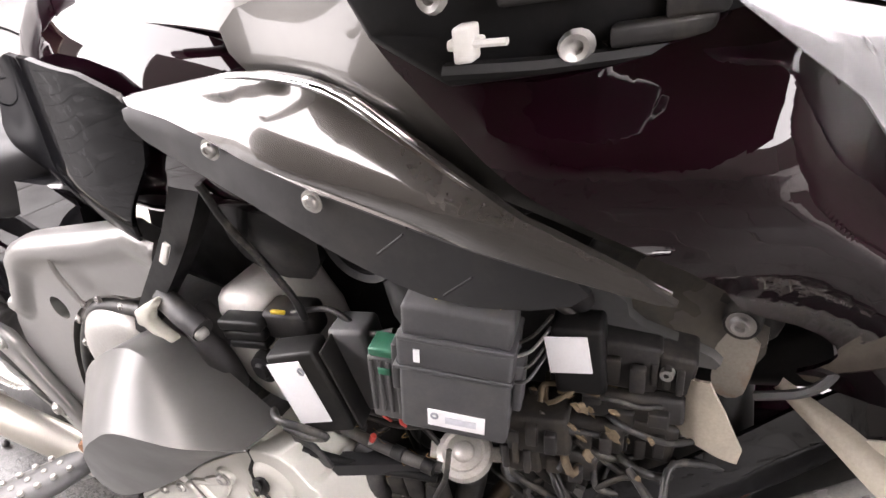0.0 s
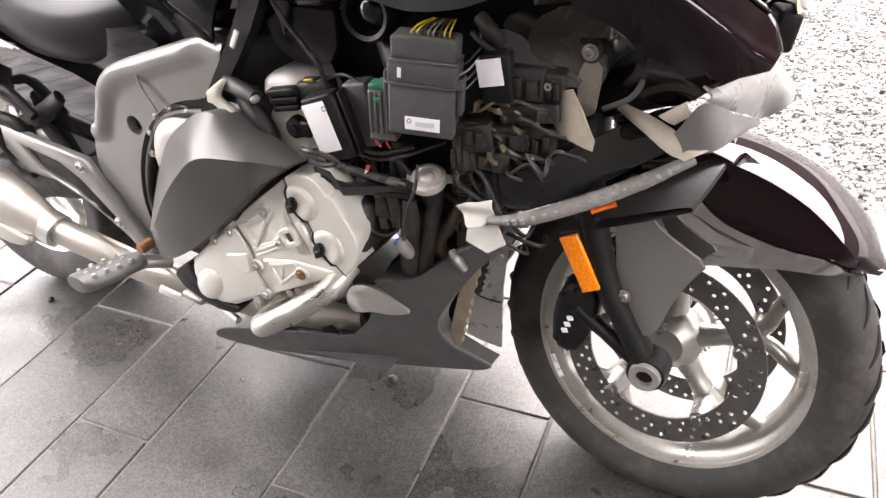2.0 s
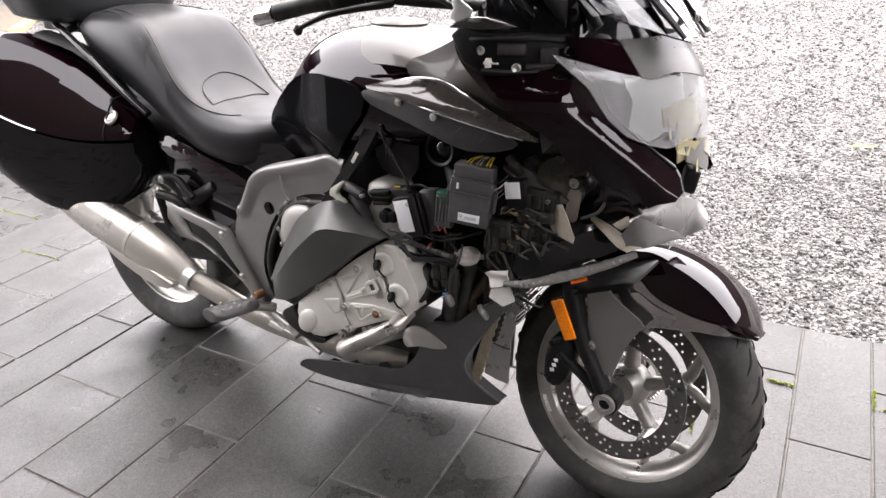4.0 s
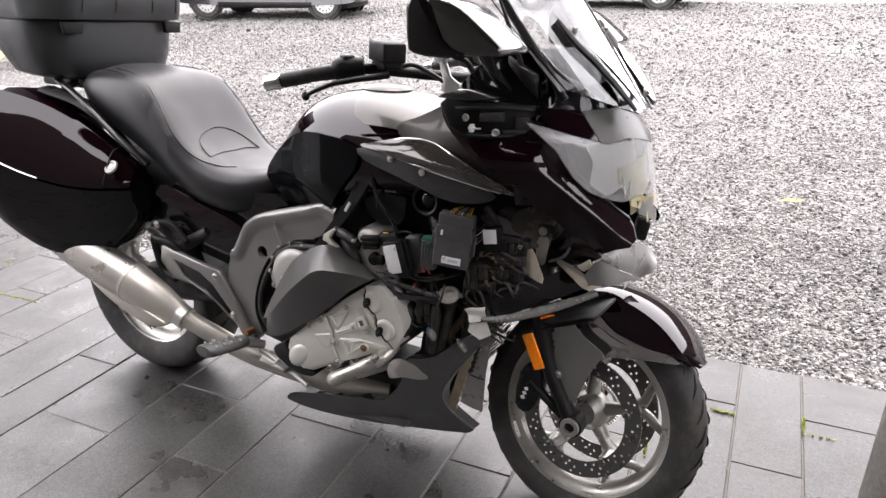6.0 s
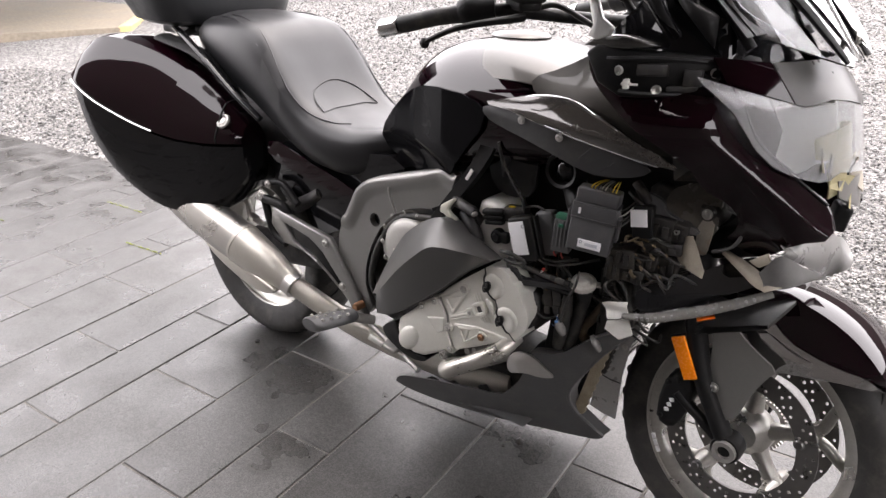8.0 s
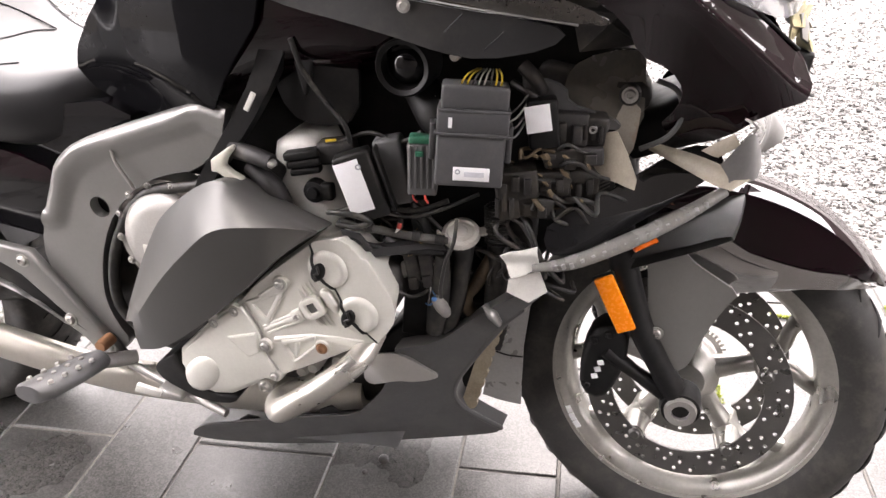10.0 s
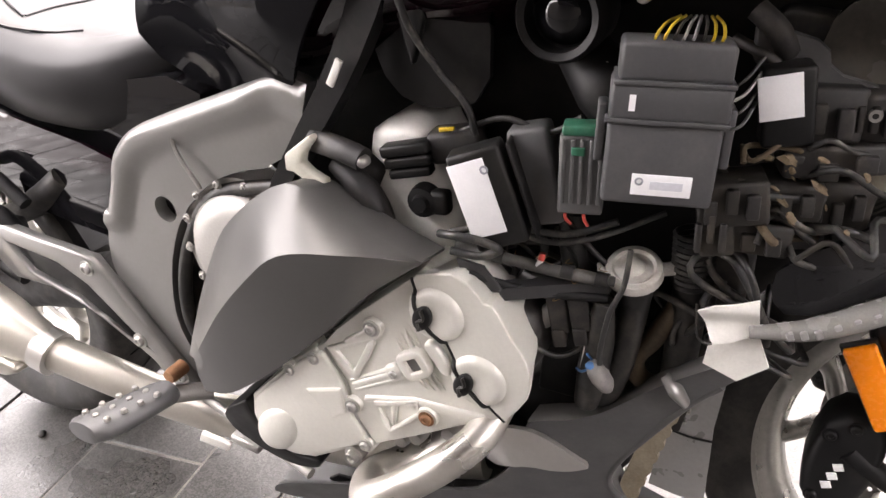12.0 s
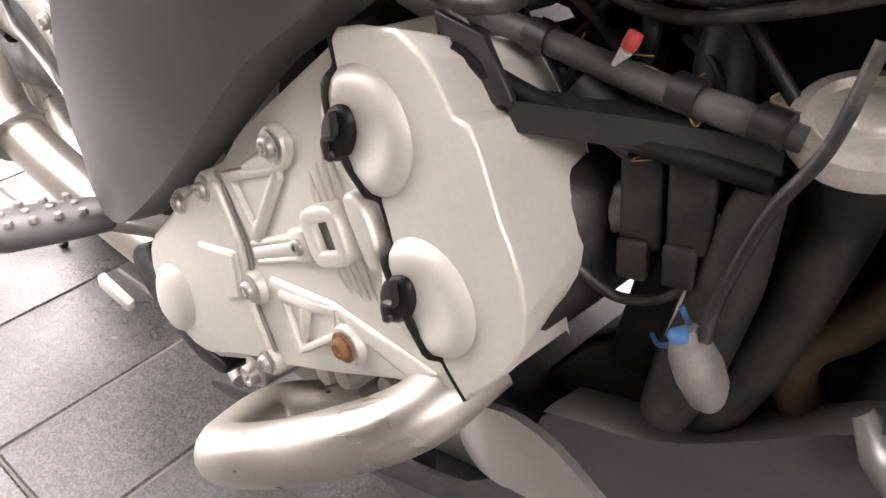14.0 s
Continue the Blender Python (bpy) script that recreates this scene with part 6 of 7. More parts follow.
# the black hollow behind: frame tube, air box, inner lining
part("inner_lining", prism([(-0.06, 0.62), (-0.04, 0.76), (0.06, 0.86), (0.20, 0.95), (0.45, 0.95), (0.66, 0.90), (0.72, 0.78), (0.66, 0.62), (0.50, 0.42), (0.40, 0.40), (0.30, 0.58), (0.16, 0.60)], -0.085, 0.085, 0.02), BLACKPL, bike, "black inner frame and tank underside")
# added black sheets standing for deep shade; they block the ground seen through gaps
part("bay_shade_sheet", prism([(0.33, 0.34), (0.36, 0.58), (0.44, 0.60), (0.57, 0.62), (0.56, 0.44), (0.47, 0.33)], -0.075, -0.055, 0.004), BLACKPL, bike, "added black sheet for the dark gap behind the coolant hoses")
part("pan_shade_sheet", prism([(0.22, 0.20), (0.30, 0.33), (0.40, 0.42), (0.53, 0.48), (0.505, 0.42), (0.485, 0.36), (0.468, 0.29), (0.455, 0.235), (0.42, 0.18), (0.30, 0.17)], -0.06, 0.06, 0.01), BLACKPL, bike, "added black sheet for the dark gap behind the belly pan")
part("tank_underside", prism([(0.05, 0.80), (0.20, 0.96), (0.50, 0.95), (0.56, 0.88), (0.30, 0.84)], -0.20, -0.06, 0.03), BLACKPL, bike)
part("frame_spar", panel([(0.216, 0.904), (0.269, 0.915), (0.227, 0.827), (0.184, 0.765), (0.128, 0.702), (0.072, 0.641), (0.056, 0.652), (0.125, 0.735), (0.176, 0.803), (0.206, 0.859)], lambda x, z: -0.215 - 0.010 * math.sin((z - 0.65) * 14), 0.025, 0.015, 1), BLACKPL, bike, "flat black frame flange")
part("heat_flap", panel([(0.200, 0.905), (0.300, 0.900), (0.335, 0.850), (0.325, 0.760), (0.260, 0.745), (0.215, 0.765), (0.190, 0.83)], lambda x, z: -0.165 - 0.03 * math.sin((x - 0.2) * 22) * smooth01((z - 0.74) / 0.1), 0.008, 0.02, 1), RUBBERSHEET, bike, "creased black rubber heat flap")
part("flap_fold", prism([(0.245, 0.875), (0.290, 0.880), (0.270, 0.820), (0.262, 0.800)], -0.205, -0.19, 0.004), RUBBERSHEET, bike)
spk = part("intake_funnel", lathe([(0.030, -0.205), (0.036, -0.208), (0.040, -0.200), (0.040, -0.15), (0.0, -0.15), (0.0, -0.178), (0.030, -0.182), (0.030, -0.205)], (0.408, 0, 0.845), "y", 32), BLACKPL, bike, "round black intake funnel")
part("funnel_lens", lathe([(0, -0.200), (0.012, -0.198), (0.022, -0.192), (0.029, -0.180), (0, -0.178)], (0.408, 0, 0.845), "y", 32), BLACKGLOSS, spk, "glossy black dome")
part("funnel_cone", tube([(0.415, -0.155, 0.81), (0.445, -0.175, 0.775), (0.468, -0.185, 0.745)], [0.026, 0.030, 0.022], 5, 12), BLACKPL, bike)

# silver throttle box with its black grommet
box_s = part("air_box", join(prism([(0.195, 0.700), (0.205, 0.742), (0.262, 0.744), (0.275, 0.715), (0.300, 0.680), (0.300, 0.615), (0.270, 0.595), (0.225, 0.605), (0.195, 0.640)], -0.206, -0.10, 0.016, round_n=1)), DULLALU2, bike, "dull silver intake box")
part("grommet", join(lathe([(0, -0.226), (0.008, -0.226), (0.010, -0.222), (0.016, -0.221), (0.018, -0.212), (0.018, -0.19), (0, -0.19)], (0.266, 0, 0.666), "y", 18), box((0.282, -0.212, 0.666), (0.026, 0.018, 0.026), 0.005)), BLACKPL, box_s)

# control unit with the tall paper label
unit = part("control_unit", moved(box((0, 0, 0), (0.052, 0.030, 0.100), 0.004), pose(0.348, -0.232, 0.688, 0, -15, 14)), BLACKPL, bike, "black control unit with white paper label")
lab = part("paper_label", moved(box((0, 0, 0), (0.035, 0.0012, 0.076), 0.0004), pose(0.3425, -0.2495, 0.690, 0, -15, 14)), PAPER, unit, "white paper label with faint grey print")
for k in range(5):
    part("print_bar", moved(box((0, 0, 0), (0.002, 0.0006, 0.035 + 0.004 * (k % 3)), 0), pose(0.3365 + 0.0035 * k, -0.2512 + 0.0009 * k, 0.684, 0, -15, 14)), LIGHTINK, lab)
part("print_dot", lathe([(0.0026, -0.0008), (0.0042, -0.0008), (0.0042, 0.0004), (0.0026, 0.0004), (0.0026, -0.0008)], (0.3510, -0.2490, 0.720), "y", 14), INK, lab)
part("unit_fin", moved(box((0.034, 0, 0), (0.003, 0.028, 0.096), 0.001), pose(0.348, -0.232, 0.688, 0, -15, 14)), BLACKPL, unit)
plug = part("wiring_plug", moved(join(box((0, 0, 0), (0.052, 0.022, 0.012), 0.003), box((0, 0, -0.013), (0.050, 0.020, 0.011), 0.003), box((0, 0, -0.025), (0.046, 0.018, 0.010), 0.003)), pose(0.252, -0.214, 0.722, 0, -8, 8)), BLACKPL, bike, "black multi-pin wiring plug")
part("plug_body", moved(box((0, 0, 0), (0.055, 0.034, 0.034), 0.006), pose(0.298, -0.190, 0.722, 0, -6, 8)), DUSTYBLACK, plug)
part("yellow_tab", moved(box((0, 0, 0), (0.016, 0.004, 0.004), 0.001), pose(0.296, -0.208, 0.742, 0, -6, 8)), YELLOWW, plug)
part("side_slab", moved(box((0, 0, 0), (0.040, 0.034, 0.098), 0.005), pose(0.384, -0.196, 0.700, 0, -9, 8)), DARKGRAY, bike, "smooth dark grey relay cover")

# white throttle clip and black linkage near the frame plate
clip = part("pale_clip", prism([(0.120, 0.715), (0.140, 0.728), (0.156, 0.738), (0.160, 0.732), (0.144, 0.716), (0.140, 0.706), (0.150, 0.697), (0.166, 0.689), (0.165, 0.676), (0.156, 0.682), (0.140, 0.688), (0.128, 0.696), (0.118, 0.697)], -0.244, -0.230, 0.0025), PALECLIP, bike, "cracked pale plastic clip")
part("linkage", join(tube([(0.145, -0.22, 0.725), (0.185, -0.232, 0.722), (0.214, -0.236, 0.714)], 0.013, 5, 10), tube([(0.165, -0.215, 0.70), (0.20, -0.222, 0.675), (0.215, -0.22, 0.640), (0.205, -0.21, 0.60)], [0.012, 0.016, 0.015, 0.010], 5, 8), tube([(0.150, -0.20, 0.66), (0.185, -0.21, 0.65), (0.22, -0.205, 0.60)], 0.012, 5, 8), box((0.19, -0.205, 0.69), (0.05, 0.02, 0.045), 0.008, (0, 30, 0))), DUSTYBLACK, bike, "dusty black throttle linkage")
part("linkage_pin", lathe([(0, -0.248), (0.004, -0.247), (0.006, -0.244), (0.006, -0.235), (0, -0.235)], (0.216, 0, 0.714), "y", 14), SCREWMETAL, bike)
part("spar_tag", moved(box((0, 0, 0), (0.008, 0.004, 0.030), 0.001), pose(0.192, -0.232, 0.800, 0, 32, 0)), WHITEPL, bike)

# green-capped connector with red wires
con = part("connector_block", moved(box((0, 0, 0), (0.040, 0.026, 0.074), 0.003), pose(0.433, -0.218, 0.714, 0, 3, 12)), DARKGRAY, bike, "grey ribbed connector with a green cap")
for k in range(5):
    part("rib", moved(box((-0.016 + 0.008 * k, -0.013, 0.004), (0.004, 0.004, 0.060), 0.001), pose(0.433, -0.218, 0.714, 0, 3, 12)), DARKGRAY, con)
part("green_cap", moved(box((0, 0, 0), (0.036, 0.024, 0.009), 0.002), pose(0.435, -0.218, 0.755, 0, 3, 12)), GREEN, con)
part("green_mark", moved(box((0, 0, 0), (0.012, 0.002, 0.008), 0.001), pose(0.434, -0.233, 0.738, 0, 3, 12)), GREEN, con)
for dx in (0.0, 0.016):
    wire([(0.420 + dx, -0.222, 0.680), (0.4195 + dx * 1.1, -0.227, 0.672), (0.424 + dx, -0.224, 0.664)], 0.0016, REDW, con)

# engine computer: three stacked black shells, two labels, coloured wires
ECU = pose(0.500, -0.222, 0.736, 0, 5, 14)
ecu = part("engine_computer", moved(box((0, 0, -0.002), (0.090, 0.040, 0.072), 0.004), ECU), ECUBLACK, bike, "black engine computer stack with white labels")
part("middle_shell", moved(join(box((0.001, -0.001, 0.050), (0.093, 0.044, 0.030), 0.004), box((0.0, -0.001, 0.0345), (0.096, 0.046, 0.004), 0.001)), ECU), ECUBLACK, ecu)
part("top_shell", moved(join(box((0.002, 0.0, 0.081), (0.086, 0.042, 0.030), 0.004), box((0.002, -0.001, 0.0655), (0.092, 0.046, 0.004), 0.001)), ECU), ECUBLACK, ecu)
for sx in (-1, 1):
    part("latch", moved(box((sx * 0.050, 0.0, 0.02), (0.008, 0.022, 0.050), 0.002), ECU), ECUBLACK, ecu)
elab = part("paper_label", moved(box((0.003, -0.0207, -0.019), (0.048, 0.0012, 0.0185), 0.0004), ECU), PAPER, ecu, "white paper label with grey print")
part("print_bar", moved(box((0.007, -0.0216, -0.019), (0.026, 0.0006, 0.007), 0), ECU), LIGHTINK, elab)
part("print_dot", moved(lathe([(0.002, -0.0008), (0.0036, -0.0008), (0.0036, 0.0004), (0.002, 0.0004), (0.002, -0.0008)], (-0.015, -0.0214, -0.016), "y", 12), ECU), INK, elab)
part("small_label", moved(box((-0.028, -0.0238, 0.050), (0.005, 0.001, 0.013), 0), ECU), PAPER, ecu)
for k in range(8):
    wire([tuple(ECU @ Vector((-0.016 + 0.007 * k, -0.004, 0.094))), tuple(ECU @ Vector((-0.015 + 0.007 * k, -0.010, 0.101))), tuple(ECU @ Vector((-0.008 + 0.006 * k, 0.004, 0.107))), tuple(ECU @ Vector((0.004 + 0.004 * k, 0.03, 0.108)))], 0.0013, (YELLOWW, YELLOWW, WIREBLK, DULLALU, DULLALU, WIREBLK, YELLOWW, YELLOWW)[k], ecu, "harness_wire")
for k in range(4):
    wire([tuple(ECU @ Vector((0.046, -0.012 + 0.004 * k, 0.028 + 0.010 * k))), tuple(ECU @ Vector((0.058, -0.012 + 0.005 * k, 0.034 + 0.011 * k))), tuple(ECU @ Vector((0.070, 0.012, 0.046 + 0.012 * k)))], 0.0014, (DARKGRAY, WIREBLK, DULLALU, WIREBLK)[k], ecu, "harness_wire")
part("label_box", moved(box((0, 0.008, 0), (0.040, 0.03, 0.066), 0.004), pose(0.592, -0.188, 0.772, 0, -4, 12)), BLACKPL, bike, "black relay box with white label")
part("paper_label", moved(box((0, -0.0085, 0.008), (0.033, 0.0012, 0.036), 0.0004), pose(0.586, -0.190, 0.774, 0, -8, 12)), PAPER, bike, "blank white paper label")

# muddy fuse blocks and loom ahead of the computer
rm = random.Random(21)
for k, (x, y, z, w, d, h) in enumerate(((0.615, -0.150, 0.760, 0.060, 0.05, 0.045), (0.655, -0.140, 0.758, 0.030, 0.05, 0.040), (0.628, -0.155, 0.722, 0.080, 0.05, 0.026), (0.560, -0.185, 0.690, 0.050, 0.05, 0.040), (0.600, -0.165, 0.690, 0.050, 0.05, 0.034), (0.640, -0.145, 0.680, 0.045, 0.05, 0.040), (0.575, -0.175, 0.655, 0.060, 0.05, 0.030), (0.545, -0.19, 0.665, 0.03, 0.04, 0.05))):
    blk = part("fuse_block", box((x, y, z), (w, d, h), 0.004, (rm.uniform(-6, 6), rm.uniform(-10, 10), 12)), GRIMY if k > 2 else DUSTYBLACK, bike, "muddy dark fuse block")
    for j in range(3):
        part("terminal", box((x - w / 3 + j * w / 3, y - d / 2 - 0.002, z + rm.uniform(-0.006, 0.006)), (w / 5, 0.008, h * 0.55), 0.0015, (0, 0, 12)), GRIMY if j % 2 else DUSTYBLACK, blk)
for k in range(16):
    x0, z0 = rm.uniform(0.54, 0.64), rm.uniform(0.64, 0.74)
    wire([(x0, -0.19 + rm.uniform(-0.02, 0.02), z0), (x0 + rm.uniform(0.0, 0.03), -0.205 + rm.uniform(-0.01, 0.02), z0 + rm.uniform(-0.02, 0.02)), (x0 + rm.uniform(0.03, 0.06), -0.18, z0 + rm.uniform(-0.03, 0.01)), (x0 + rm.uniform(0.04, 0.09), -0.14, z0 + rm.uniform(-0.05, 0.0))], rm.uniform(0.002, 0.004), (WIREBLK, SOILW, WIREBLK, GRIMY)[k % 4])
for k in range(18):
    bm = bmesh.new()
    bmesh.ops.create_icosphere(bm, subdivisions=2, radius=rm.uniform(0.0016, 0.0042))
    shift = Vector((rm.uniform(0, 50), 0, 0))
    for v in bm.verts:
        v.co *= 1 + 0.9 * noise.noise(v.co * 420 + shift)
    bmesh.ops.transform(bm, matrix=pose(rm.uniform(0.545, 0.66), rm.uniform(-0.205, -0.165), rm.uniform(0.67, 0.735), rm.uniform(0, 90), rm.uniform(0, 90), 0) @ Matrix.Diagonal((1.7, 1, 0.5, 1)), verts=bm.verts[:])
    part("mud_clod", bm, SOIL, bike)
part("printed_cover", panel([(0.605, 0.622), (0.626, 0.680), (0.682, 0.704), (0.690, 0.650), (0.660, 0.630)], lambda x, z: -0.140, 0.006, 0.03, 0), DARKGRAY, bike, "dark ribbed plastic cover with faint print")
for k in range(7):
    part("cover_rib", tube([(0.628 + 0.002 * k, -0.142, 0.684 - 0.006 * k), (0.680, -0.142, 0.704 - 0.005 * k)], 0.0011, 1, 5), DULLALU, bike)

# dusty headlamp carrier with its big screw and rusty tab
beam = part("lamp_carrier_beam", panel([(0.610, 0.808), (0.619, 0.834), (0.651, 0.849), (0.688, 0.854), (0.714, 0.851), (0.717, 0.808), (0.718, 0.758), (0.695, 0.752), (0.654, 0.770), (0.611, 0.778)], lambda x, z: -0.128 + 0.12 * (x - 0.60) - 0.014 * math.sin((z - 0.72) * 30), 0.012, 0.012, 1), CARRIERG, bike, "dusty smoked lamp carrier moulding")
part("carrier_step", panel([(0.558, 0.817), (0.581, 0.826), (0.616, 0.813), (0.620, 0.790), (0.657, 0.778), (0.691, 0.763), (0.684, 0.752), (0.637, 0.765), (0.596, 0.779), (0.563, 0.796)], lambda x, z: -0.155 + 0.15 * (x - 0.60), 0.010, 0.012, 1), DARKGRAY, beam)
car = part("lamp_carrier", join(prism([(0.580, 0.866), (0.640, 0.852), (0.700, 0.842), (0.735, 0.842), (0.742, 0.812), (0.722, 0.792), (0.700, 0.782), (0.650, 0.775), (0.590, 0.800)], -0.165, -0.105, 0.012, round_n=1), lathe([(0, -0.178), (0.013, -0.178), (0.0145, -0.174), (0.0145, -0.13), (0, -0.13)], (0.712, 0, 0.826), "y", 22)), DUSTYBLACK, bike, "dusty black lamp carrier")
part("big_screw", lathe([(0, -0.179), (0.003, -0.179), (0.004, -0.1825), (0.0065, -0.183), (0.008, -0.1815), (0.0085, -0.179), (0.011, -0.1787), (0.011, -0.177), (0, -0.177)], (0.712, 0, 0.827), "y", 20), SCREWMETAL, car)
part("rusty_tab", panel([(0.696, 0.812), (0.728, 0.815), (0.726, 0.780), (0.720, 0.742), (0.706, 0.732), (0.696, 0.748)], lambda x, z: -0.172 + 0.012 * smooth01((0.76 - z) / 0.03), 0.003, 0.015, 1), TABMETAL, car, "rust-stained metal tab")
part("carrier_clamp", join(tube([(0.575, -0.21, 0.870), (0.592, -0.215, 0.855), (0.600, -0.205, 0.835)], 0.010, 5, 8), box((0.585, -0.205, 0.845), (0.02, 0.02, 0.03), 0.004), tube([(0.56, -0.20, 0.845), (0.585, -0.215, 0.835), (0.61, -0.205, 0.815)], 0.005, 5, 8)), DUSTYBLACK, car)
part("bezel_loop", tube([(0.745, -0.165, 0.845), (0.772, -0.168, 0.832), (0.780, -0.170, 0.800), (0.765, -0.168, 0.770), (0.730, -0.166, 0.750)], 0.004, 5, 6), DARKGRAY, car)
car.matrix_basis = pose(-0.014, 0.040, -0.026)
part("duct_shard", panel([(0.652, 0.712), (0.658, 0.752), (0.686, 0.760), (0.700, 0.732), (0.716, 0.690), (0.714, 0.676), (0.690, 0.688), (0.668, 0.694)], lambda x, z: -0.150 - 0.015 * math.sin((x - 0.65) * 40), 0.003, 0.012, 0), BEIGE, bike, "snapped beige air duct shard")
part("wire_bracket", lathe([(0.0025, -0.172), (0.005, -0.172), (0.0055, -0.170), (0.0055, -0.15), (0.0025, -0.15), (0.0025, -0.172)], (0.655, 0, 0.762), "y", 14), SCREWMETAL, bike)

# radiator shroud, clear side strip, pale broken tabs
part("radiator_shroud", panel([(0.603, 0.636), (0.670, 0.668), (0.764, 0.710), (0.800, 0.716), (0.836, 0.700), (0.820, 0.672), (0.760, 0.640), (0.690, 0.608), (0.616, 0.580), (0.596, 0.600)], lambda x, z: -0.195 + 0.11 * smooth01((x - 0.62) / 0.22) + 0.35 * max(0, z - 0.64), 0.006, 0.02, 1), BLACKGLOSS, bike, "glossy black radiator shroud")
STRIP = [(0.585, -0.214, 0.572), (0.640, -0.205, 0.582), (0.710, -0.175, 0.606), (0.775, -0.140, 0.632), (0.835, -0.100, 0.660)]
strip = part("side_strip_lamp", tube(STRIP, [0.007, 0.013, 0.015, 0.014, 0.010], 8, 10, flat=0.75), FOGGED, bike, "dusty translucent side strip torn loose")
for k in range(16):
    f = 0.6 + 3.0 * k / 15
    p = Vector(STRIP[int(f)]).lerp(Vector(STRIP[int(f) + 1]), f % 1)
    part("strip_cell", box((p.x, p.y - 0.0125, p.z + 0.001), (0.006, 0.004, 0.008), 0.001, (0, -20, 20)), WINGGRAY, strip)
part("amber_end", tube([(0.720, -0.165, 0.590), (0.750, -0.150, 0.601)], 0.006, 1, 8, flat=0.6), AMBER, strip)
part("white_tab", panel([(0.541, 0.592), (0.554, 0.597), (0.572, 0.599), (0.591, 0.603), (0.592, 0.585), (0.593, 0.57), (0.573, 0.561), (0.556, 0.557), (0.55, 0.57)], lambda x, z: -0.217 + 0.20 * (x - 0.56) - 0.004 * math.sin((z - 0.55) * 180), 0.003, 0.006, 0), WHITEPL, bike, "snapped white plastic tab")
part("white_flap", panel([(0.551, 0.548), (0.571, 0.554), (0.593, 0.561), (0.605, 0.526), (0.579, 0.509), (0.548, 0.528)], lambda x, z: -0.204 + 0.25 * (x - 0.58), 0.003, 0.010, 0), WHITEPL, bike, "snapped white plastic flap")
part("pan_notch", tube([(0.510, -0.190, 0.489), (0.522, -0.192, 0.476), (0.534, -0.190, 0.458)], [0.006, 0.012, 0.007], 4, 14, flat=0.6), FRAMEGRAY, bike)

# front duct wing, grey lower lip
def sheet(rows, n=8, m=8, bulge=(0, 0, 0), thick=0.003):
    """A curved sheet between two space curves, bowed in the middle."""
    a, b = catmull(rows[0], n), catmull(rows[1], n)
    grid = [[tuple(p.lerp(q, k / m) + Vector(bulge) * math.sin(math.pi * k / m)) for k in range(m + 1)] for p, q in zip(a, b)]
    bm = skin(grid, closed=False, cap=False)
    bmesh.ops.recalc_face_normals(bm, faces=bm.faces[:])
    shell(bm, thick)
    return bm


wing = part("duct_wing", sheet([[(0.850, -0.172, 0.768), (0.874, -0.080, 0.724), (0.886, 0.000, 0.690), (0.894, 0.057, 0.664), (0.918, 0.066, 0.676), (0.931, 0.074, 0.687)], [(0.842, -0.150, 0.780), (0.868, -0.060, 0.776), (0.886, 0.010, 0.766), (0.897, 0.070, 0.748), (0.903, 0.100, 0.735), (0.907, 0.122, 0.722)]], 5, 8, (0.010, -0.006, 0.0)), WINGGRAY, bike, "scuffed light grey front duct wing")
part("wing_lower", sheet([[(0.818, -0.168, 0.722), (0.850, -0.172, 0.766), (0.874, -0.080, 0.722), (0.886, 0.000, 0.688), (0.894, 0.057, 0.663)], [(0.831, -0.171, 0.700), (0.852, -0.152, 0.694), (0.869, -0.131, 0.694), (0.884, -0.030, 0.678), (0.893, 0.050, 0.661)]], 5, 6, (0.004, 0.0, -0.004)), WINGDARK, wing)
part("wing_edge", sheet([[(0.733, -0.098, 0.726), (0.790, -0.132, 0.722), (0.835, -0.160, 0.714), (0.868, -0.134, 0.698)], [(0.728, -0.102, 0.716), (0.775, -0.138, 0.704), (0.812, -0.166, 0.694), (0.835, -0.172, 0.690)]], 5, 5, (0, -0.006, 0.002), 0.004), BEIGE, wing)
part("wing_shard", sheet([[(0.795, -0.150, 0.735), (0.830, -0.170, 0.765)], [(0.815, -0.155, 0.730), (0.838, -0.172, 0.752)]], 2, 3, (0, -0.003, 0)), BEIGE, wing)
part("lower_lip", skin([[(x + 0.02 * (1 - (y / 0.14) ** 2), y, z - 1.08 * y * y) for y in (-0.15, -0.11, -0.06, 0.0, 0.06, 0.11, 0.15)] for x, z in ((0.720, 0.592), (0.760, 0.606), (0.800, 0.622), (0.836, 0.636), (0.852, 0.640), (0.854, 0.634), (0.83, 0.622), (0.79, 0.604), (0.72, 0.575))], closed=False, cap=False), LIPGRAY, bike, "satin dark grey lower nose lip")
part("nose_floor", prism([(0.62, 0.66), (0.80, 0.72), (0.86, 0.76), (0.80, 0.80), (0.66, 0.74)], -0.09, 0.09, 0.02), BLACKPL, bike)
# radiator, its side tank and the corrugated duct by the tyre
rad = part("radiator", skin([[(0.525 + 0.05 * f - 0.35 * y * y, y, 0.36 + 0.22 * f) for y in (-0.12, -0.06, 0, 0.06, 0.12)] + [(0.495 + 0.05 * f - 0.35 * y * y, y, 0.36 + 0.22 * f) for y in (0.12, 0.06, 0, -0.06, -0.12)] for f in (0, 0.25, 0.5, 0.75, 1)]), GRIMY, bike, "dark curved radiator")
for k in range(14):
    z = 0.37 + 0.015 * k
    part("cooling_fin", tube([(0.527 + 0.05 * (z - 0.36) / 0.22 - 0.35 * y * y, y, z) for y in (-0.115, -0.06, 0, 0.06, 0.115)], 0.0022, 3, 4), DULLALU, rad)
zig = []
